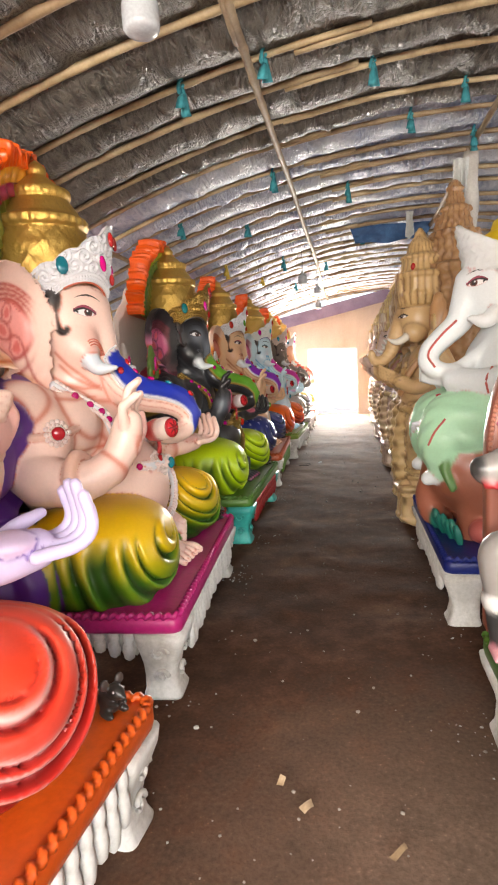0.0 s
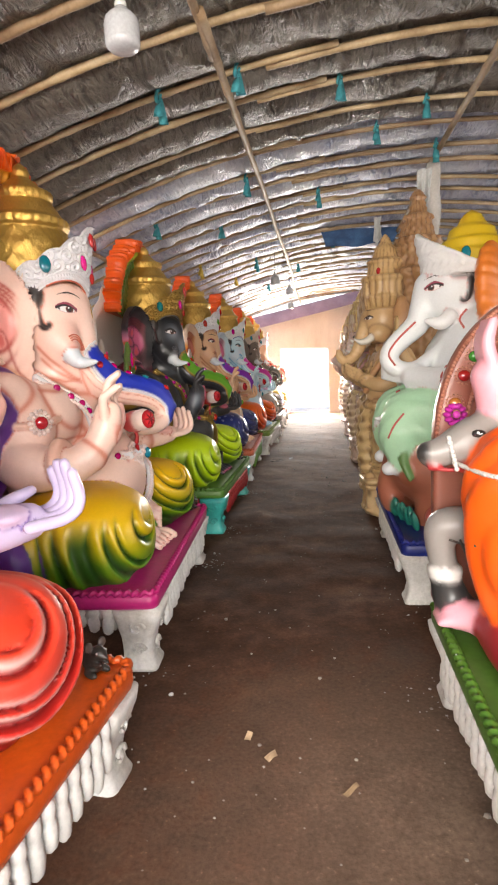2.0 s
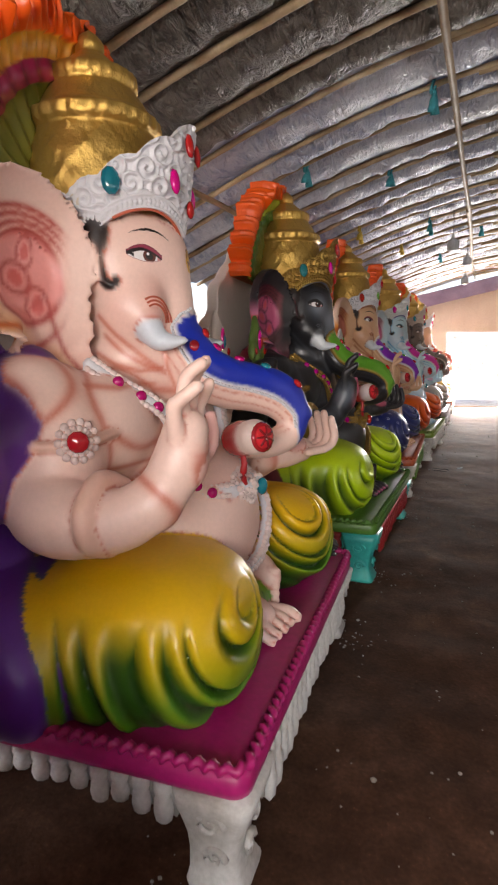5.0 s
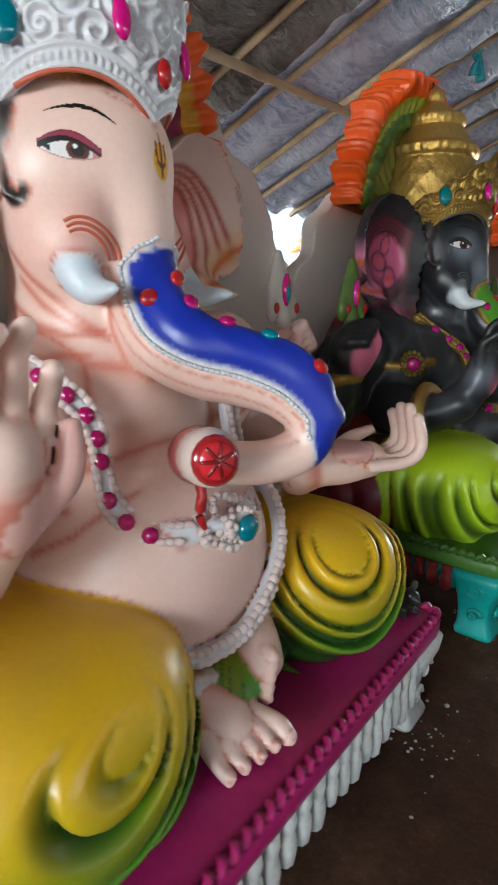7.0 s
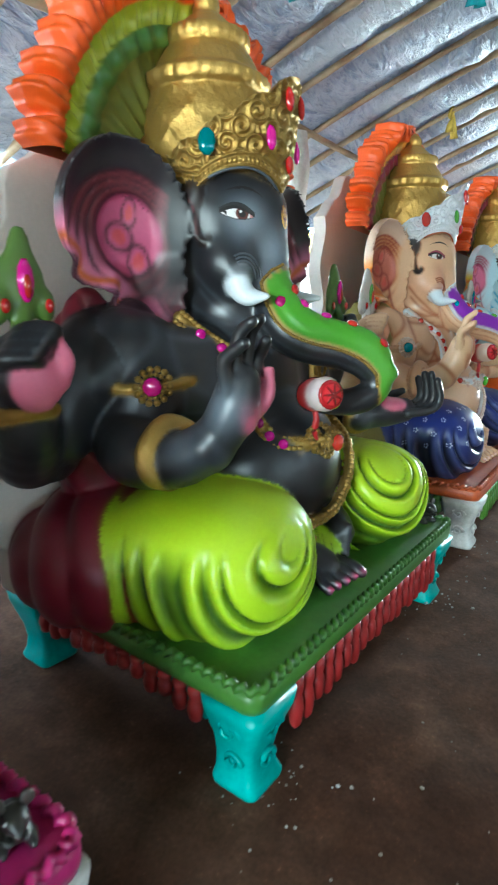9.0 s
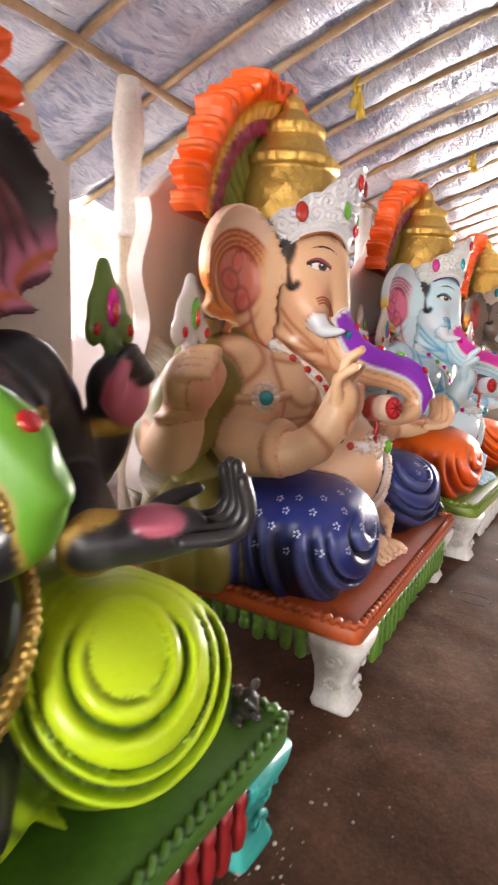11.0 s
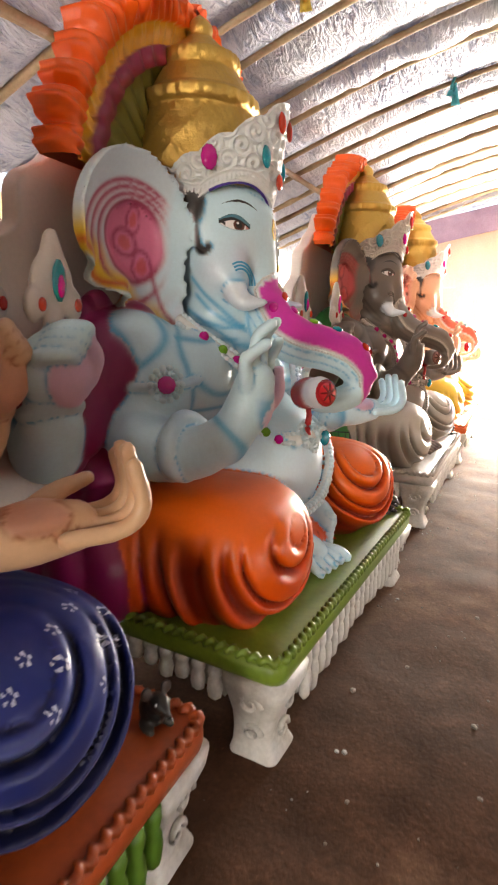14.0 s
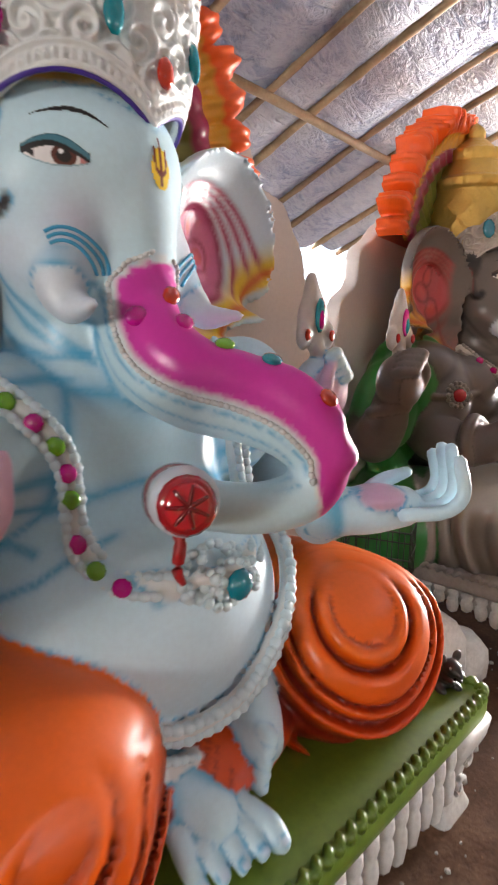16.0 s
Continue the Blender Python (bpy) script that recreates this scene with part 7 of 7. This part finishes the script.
pedestal(1.30, 3.72, math.pi, "blue_paint", "blue_paint", "whitewash", "whitewash", "low pedestal with a blue top and white carved legs", -.80, .76, .66, -.55, .39, "pedestals on the other side of the aisle")
pedestal(1.32, 1.12, math.pi, "green_paint", "green_paint", "whitewash", "whitewash", "low pedestal with a green top and white tassels", -1.02, .95, .67, -.60, .39, "pedestals on the other side of the aisle")

PALE_P = palette(skin=A_((.70, .56, .48)), dhoti=A_((.60, .42, .40)), dhoti_hi=A_((.70, .54, .50)), dhoti_lo=A_((.36, .20, .18)), halo_out=A_((.66, .46, .06)), halo_mid=A_((.6, .4, .3)), band=A_((.5, .2, .3)))
pale_me, pink_me = statue_mesh("statue", COARSE, PALE_P, False), statue_mesh("statue", COARSE, PINK_P, False)
# a further row, seen between the posts
for k, (y, me) in enumerate(((1.6, pale_me), (4.0, pink_me), (6.3, pale_me), (8.4, pink_me), (10.8, pale_me), (13.2, pink_me))):
    seat(me, -4.55, y, .05 * (-1) ** k, "seated elephant-headed statue with pink skin, in a further row" if me is pink_me else "seated elephant-headed statue in pale primer, in a further row", 0, "statues in a further row", .9, True)
    pedestal(-4.55, y, math.pi, "magenta_paint" if k % 2 else "grey_paint", "grey_paint", "whitewash", "whitewash", "low pedestal in the further row", lo=-.70, hi=.98, grp="pedestals in the further row", top=.37)
# ---- small things ----
def mouse_mesh():
    c = Clay()
    c.add(f_ell((0, 0, .045), (.045, .034, .045)), "dark", .02)
    c.add(f_ell((.035, 0, .085), (.034, .026, .026)), "dark", .015)
    c.add(f_tube([(.05, 0, .085, .018), (.078, 0, .078, .008)], 1), "dark", .01)
    for s in (-1, 1):
        c.add(f_ell((.02, s * .03, .112), (.008, .018, .02)), "grey", .006)
        c.add(f_tube([(.03, s * .022, .05, .010), (.062, s * .014, .052, .008)], 1), "dark", .006)
        c.add(f_ell((.02, s * .03, .012), (.035, .014, .014)), "dark", .01)
    c.add(f_tube([(-.04, 0, .02, .008), (-.075, .02, .012, .006), (-.07, .06, .012, .004)]), "dark", .006)
    pal = dict(dark=(.02, .018, .016), grey=(.06, .045, .04), line=(.02, .02, .02), skin=(.1, .1, .1))
    def extra(patch, clay):
        for s in (-1, 1):
            put_ball(patch, (.052, s * .02, .095), (.005, .005, .004), (.5, .5, .5), 2, (.6, s, .3), 6, 5)
    return free_statue("mouse_figurine", c, (-.09, -.06, -.005), (.10, .09, .15), .006, pal, extra)


mouse = mouse_mesh()
for _, _, x, y, yaw, data, _, _ in ROW[:6]:
    ob = tagged(new("mouse_figurine", mouse), "small black clay mouse sitting on the pedestal's corner", "figurine", "mice on the pedestals")
    ob.matrix_world = pose(x, y, 0, 0, 0, math.degrees(yaw)) @ pose(.545, .925, .40, 0, 0, -25)


def scatter(name, label, mat, spots, seed, sizes):
    """Many little stones, one heap."""
    rnd = np.random.RandomState(seed)
    s = Shape()
    for x, y in spots:
        r = rnd.uniform(*sizes) * rnd.choice([.6, .8, 1, 1.7], p=[.4, .3, .22, .08])
        u = np.linspace(0, 2 * np.pi, 6, endpoint=False) + rnd.rand()
        sq = rnd.uniform(.45, .8)
        rows = []
        for z, k in ((-.3, .7), (.2, 1.), (.7, .75), (1., .25)):
            rows.append([(x + r * k * math.cos(a) * rnd.uniform(.75, 1.2), y + r * k * math.sin(a) * rnd.uniform(.75, 1.2), -.004 + r * sq * z) for a in u])
        s.loft(rows)
    return tagged(new(name, s.mesh(name, mat, smooth=False)), label, "grit", kind="stuff")


rs = np.random.RandomState(11)
scatter("grit", "small stones and grit strewn over the earth", "stone", np.stack([rs.uniform(-.75, .75, 520), rs.uniform(-.5, 15, 520)], 1), 1, (.003, .009))
spots = [np.stack([x + rs.normal(0, .10, 42), y + rs.normal(0, .11, 42)], 1) for x, y in ((-.77, 2.2), (-.74, 3.72), (-.76, 4.56), (-.74, 6.08), (-.80, 6.92), (-.80, 8.40), (-.73, 9.0), (-.74, 10.5), (-.72, 1.42), (.72, 3.02), (.70, 4.4), (.72, 2.04), (.74, .3), (-.78, 11.5), (-.76, 13.0))]
scatter("cement_crumbs", "pale cement crumbs round the pedestal feet", "cement", np.vstack(spots), 2, (.003, .008))


def flat_scrap(name, label, cat, at, w, h, mat, seed, yaw):
    rnd = np.random.RandomState(seed)
    s = Shape()
    X, Y = np.meshgrid(np.linspace(-w / 2, w / 2, 9), np.linspace(-h / 2, h / 2, 7), indexing="ij")
    Z = .010 + .010 * smooth_noise(X * 40 + seed, Y * 40, seed) + .006 * np.sin(X * 60)
    X = X * (1 + .15 * np.sin(Y * 70))
    s.grid(np.stack([X, Y, Z], -1)[::-1])
    s.grid(np.stack([X, Y, Z - .0012], -1))
    ob = tagged(new(name, s.mesh(name, mat)), label, cat)
    ob.matrix_world = pose(at[0], at[1], 0, 0, 0, yaw)


flat_scrap("paper_scrap", "crumpled orange-brown paper scrap on the earth", "litter", (-.03, 1.57), .042, .034, "paper", 3, 30)
flat_scrap("paper_scrap", "crumpled pale paper scrap on the earth", "litter", (-.13, 1.68), .036, .024, "paper", 5, 75)
flat_scrap("paper_scrap", "small torn paper scrap on the earth", "litter", (-.31, 8.44), .06, .05, "pale_cloth", 8, 10)
flat_scrap("dry_leaf", "dry curled leaf on the earth", "leaf", (.26, 1.42), .06, .02, "dark_bamboo", 9, 40)
s = Shape()
s.tube([(.09 * math.cos(a), .075 * math.sin(a), .008 + .004 * math.sin(3 * a), .003) for a in np.linspace(0, 5.6, 22)], 6, 2)
ob = tagged(new("wire_loop", s.mesh("wire_loop", "wire")), "loop of thin wire lying on the earth", "wire")
ob.location = (-.53, 8.28, 0)


def hung_cloth(name, label, at, w, h, mat, yaw, seed):
    s = Shape()
    U, W = np.meshgrid(np.linspace(-.5, .5, 26), np.linspace(0, 1, 14), indexing="ij")
    d = .05 * np.sin(14 * U + 2 * W) * (.3 + W) + .04 * (smooth_noise(U * 9 + 5, W * 6, seed) - .5)
    X = U * w * (1 - .25 * W * np.abs(np.sin(3 * U + seed)))
    Z = -W * h * (1 - .35 * np.abs(U + .15))
    s.grid(np.stack([X, d, Z], -1))
    s.grid(np.stack([X, d + .004, Z], -1)[::-1])
    ob = tagged(new(name, s.mesh(name, mat)), label, "cloth")
    ob.matrix_world = pose(*at, 0, 0, yaw)


hung_cloth("blue_cloth", "dark blue cloth slung under the roof poles", (.82, 8.5, float(roof_z(.8)) - .02), 1.2, .26, "blue_cloth", 8, 4)
hung_cloth("pale_bag", "pale plastic bag tied to the post's head", (1.24, 5.66, 3.32), .15, .48, "pale_cloth", 0, 7)
hung_cloth("pale_bag", "pale plastic bag hanging from the roof", (.98, 7.6, 3.36), .10, .34, "pale_cloth", 20, 9)


def plaster_lump(at, r, h, seed):
    """A rough cast-off lump of plaster, standing on the earth."""
    rnd = random.Random(seed)
    s = Shape()
    ph = [rnd.uniform(0, 6.3) for _ in range(3)]
    rows = []
    for k, (rr, z) in enumerate(((.80, 0), (1.0, .12), (.96, .45), (.88, .75), (.66, .93), (.2, 1.0))):
        rows.append([(r * rr * (1 + .12 * math.sin(3 * a + ph[0] + k) + .07 * math.sin(5 * a + ph[1])) * math.cos(a), r * rr * (1 + .10 * math.sin(2 * a + ph[2] + .7 * k)) * math.sin(a), h * z) for a in np.linspace(0, 2 * np.pi, 20, endpoint=False)])
    s.loft(rows)
    ob = tagged(new("plaster_lump", s.mesh("plaster_lump", "whitewash")), "rough white plaster lump standing on the earth", "plaster", "plaster lumps between the pedestals")
    ob.location = at


for k, (x, y, r, h) in enumerate(((-1.02, 10.98, .17, .40), (-1.30, 11.06, .19, .46), (-.98, 11.26, .12, .22))):
    plaster_lump((x, y, .0), r, h, 40 + k)


def wire_crate(at, yaw):
    """A small crate of bent wire."""
    root = tagged(new("wire_crate"), "rusty wire crate resting on a plaster lump", "crate")
    root.matrix_world = pose(*at, 0, 0, yaw)
    w, d, h = .15, .11, .24
    def wire(name, pts, r):
        s = Shape()
        s.tube([(*p, r) for p in pts], 5, 1)
        part(name, s.mesh(name, "wire"), root)
    for z in (.004, h * .5, h):
        wire("rim", [(-w, -d, z), (w, -d, z), (w, d, z), (-w, d, z), (-w, -d, z)], .004)
    for i in range(6):
        x = -w + 2 * w * (i + .5) / 6
        for y in (-d, d):
            wire("upright", [(x, y, .0), (x, y, h)], .0025)
    for i in range(4):
        y = -d + 2 * d * (i + .5) / 4
        for x in (-w, w):
            wire("upright", [(x, y, .0), (x, y, h)], .0025)


wire_crate((-1.30, 11.06, .455), 20)
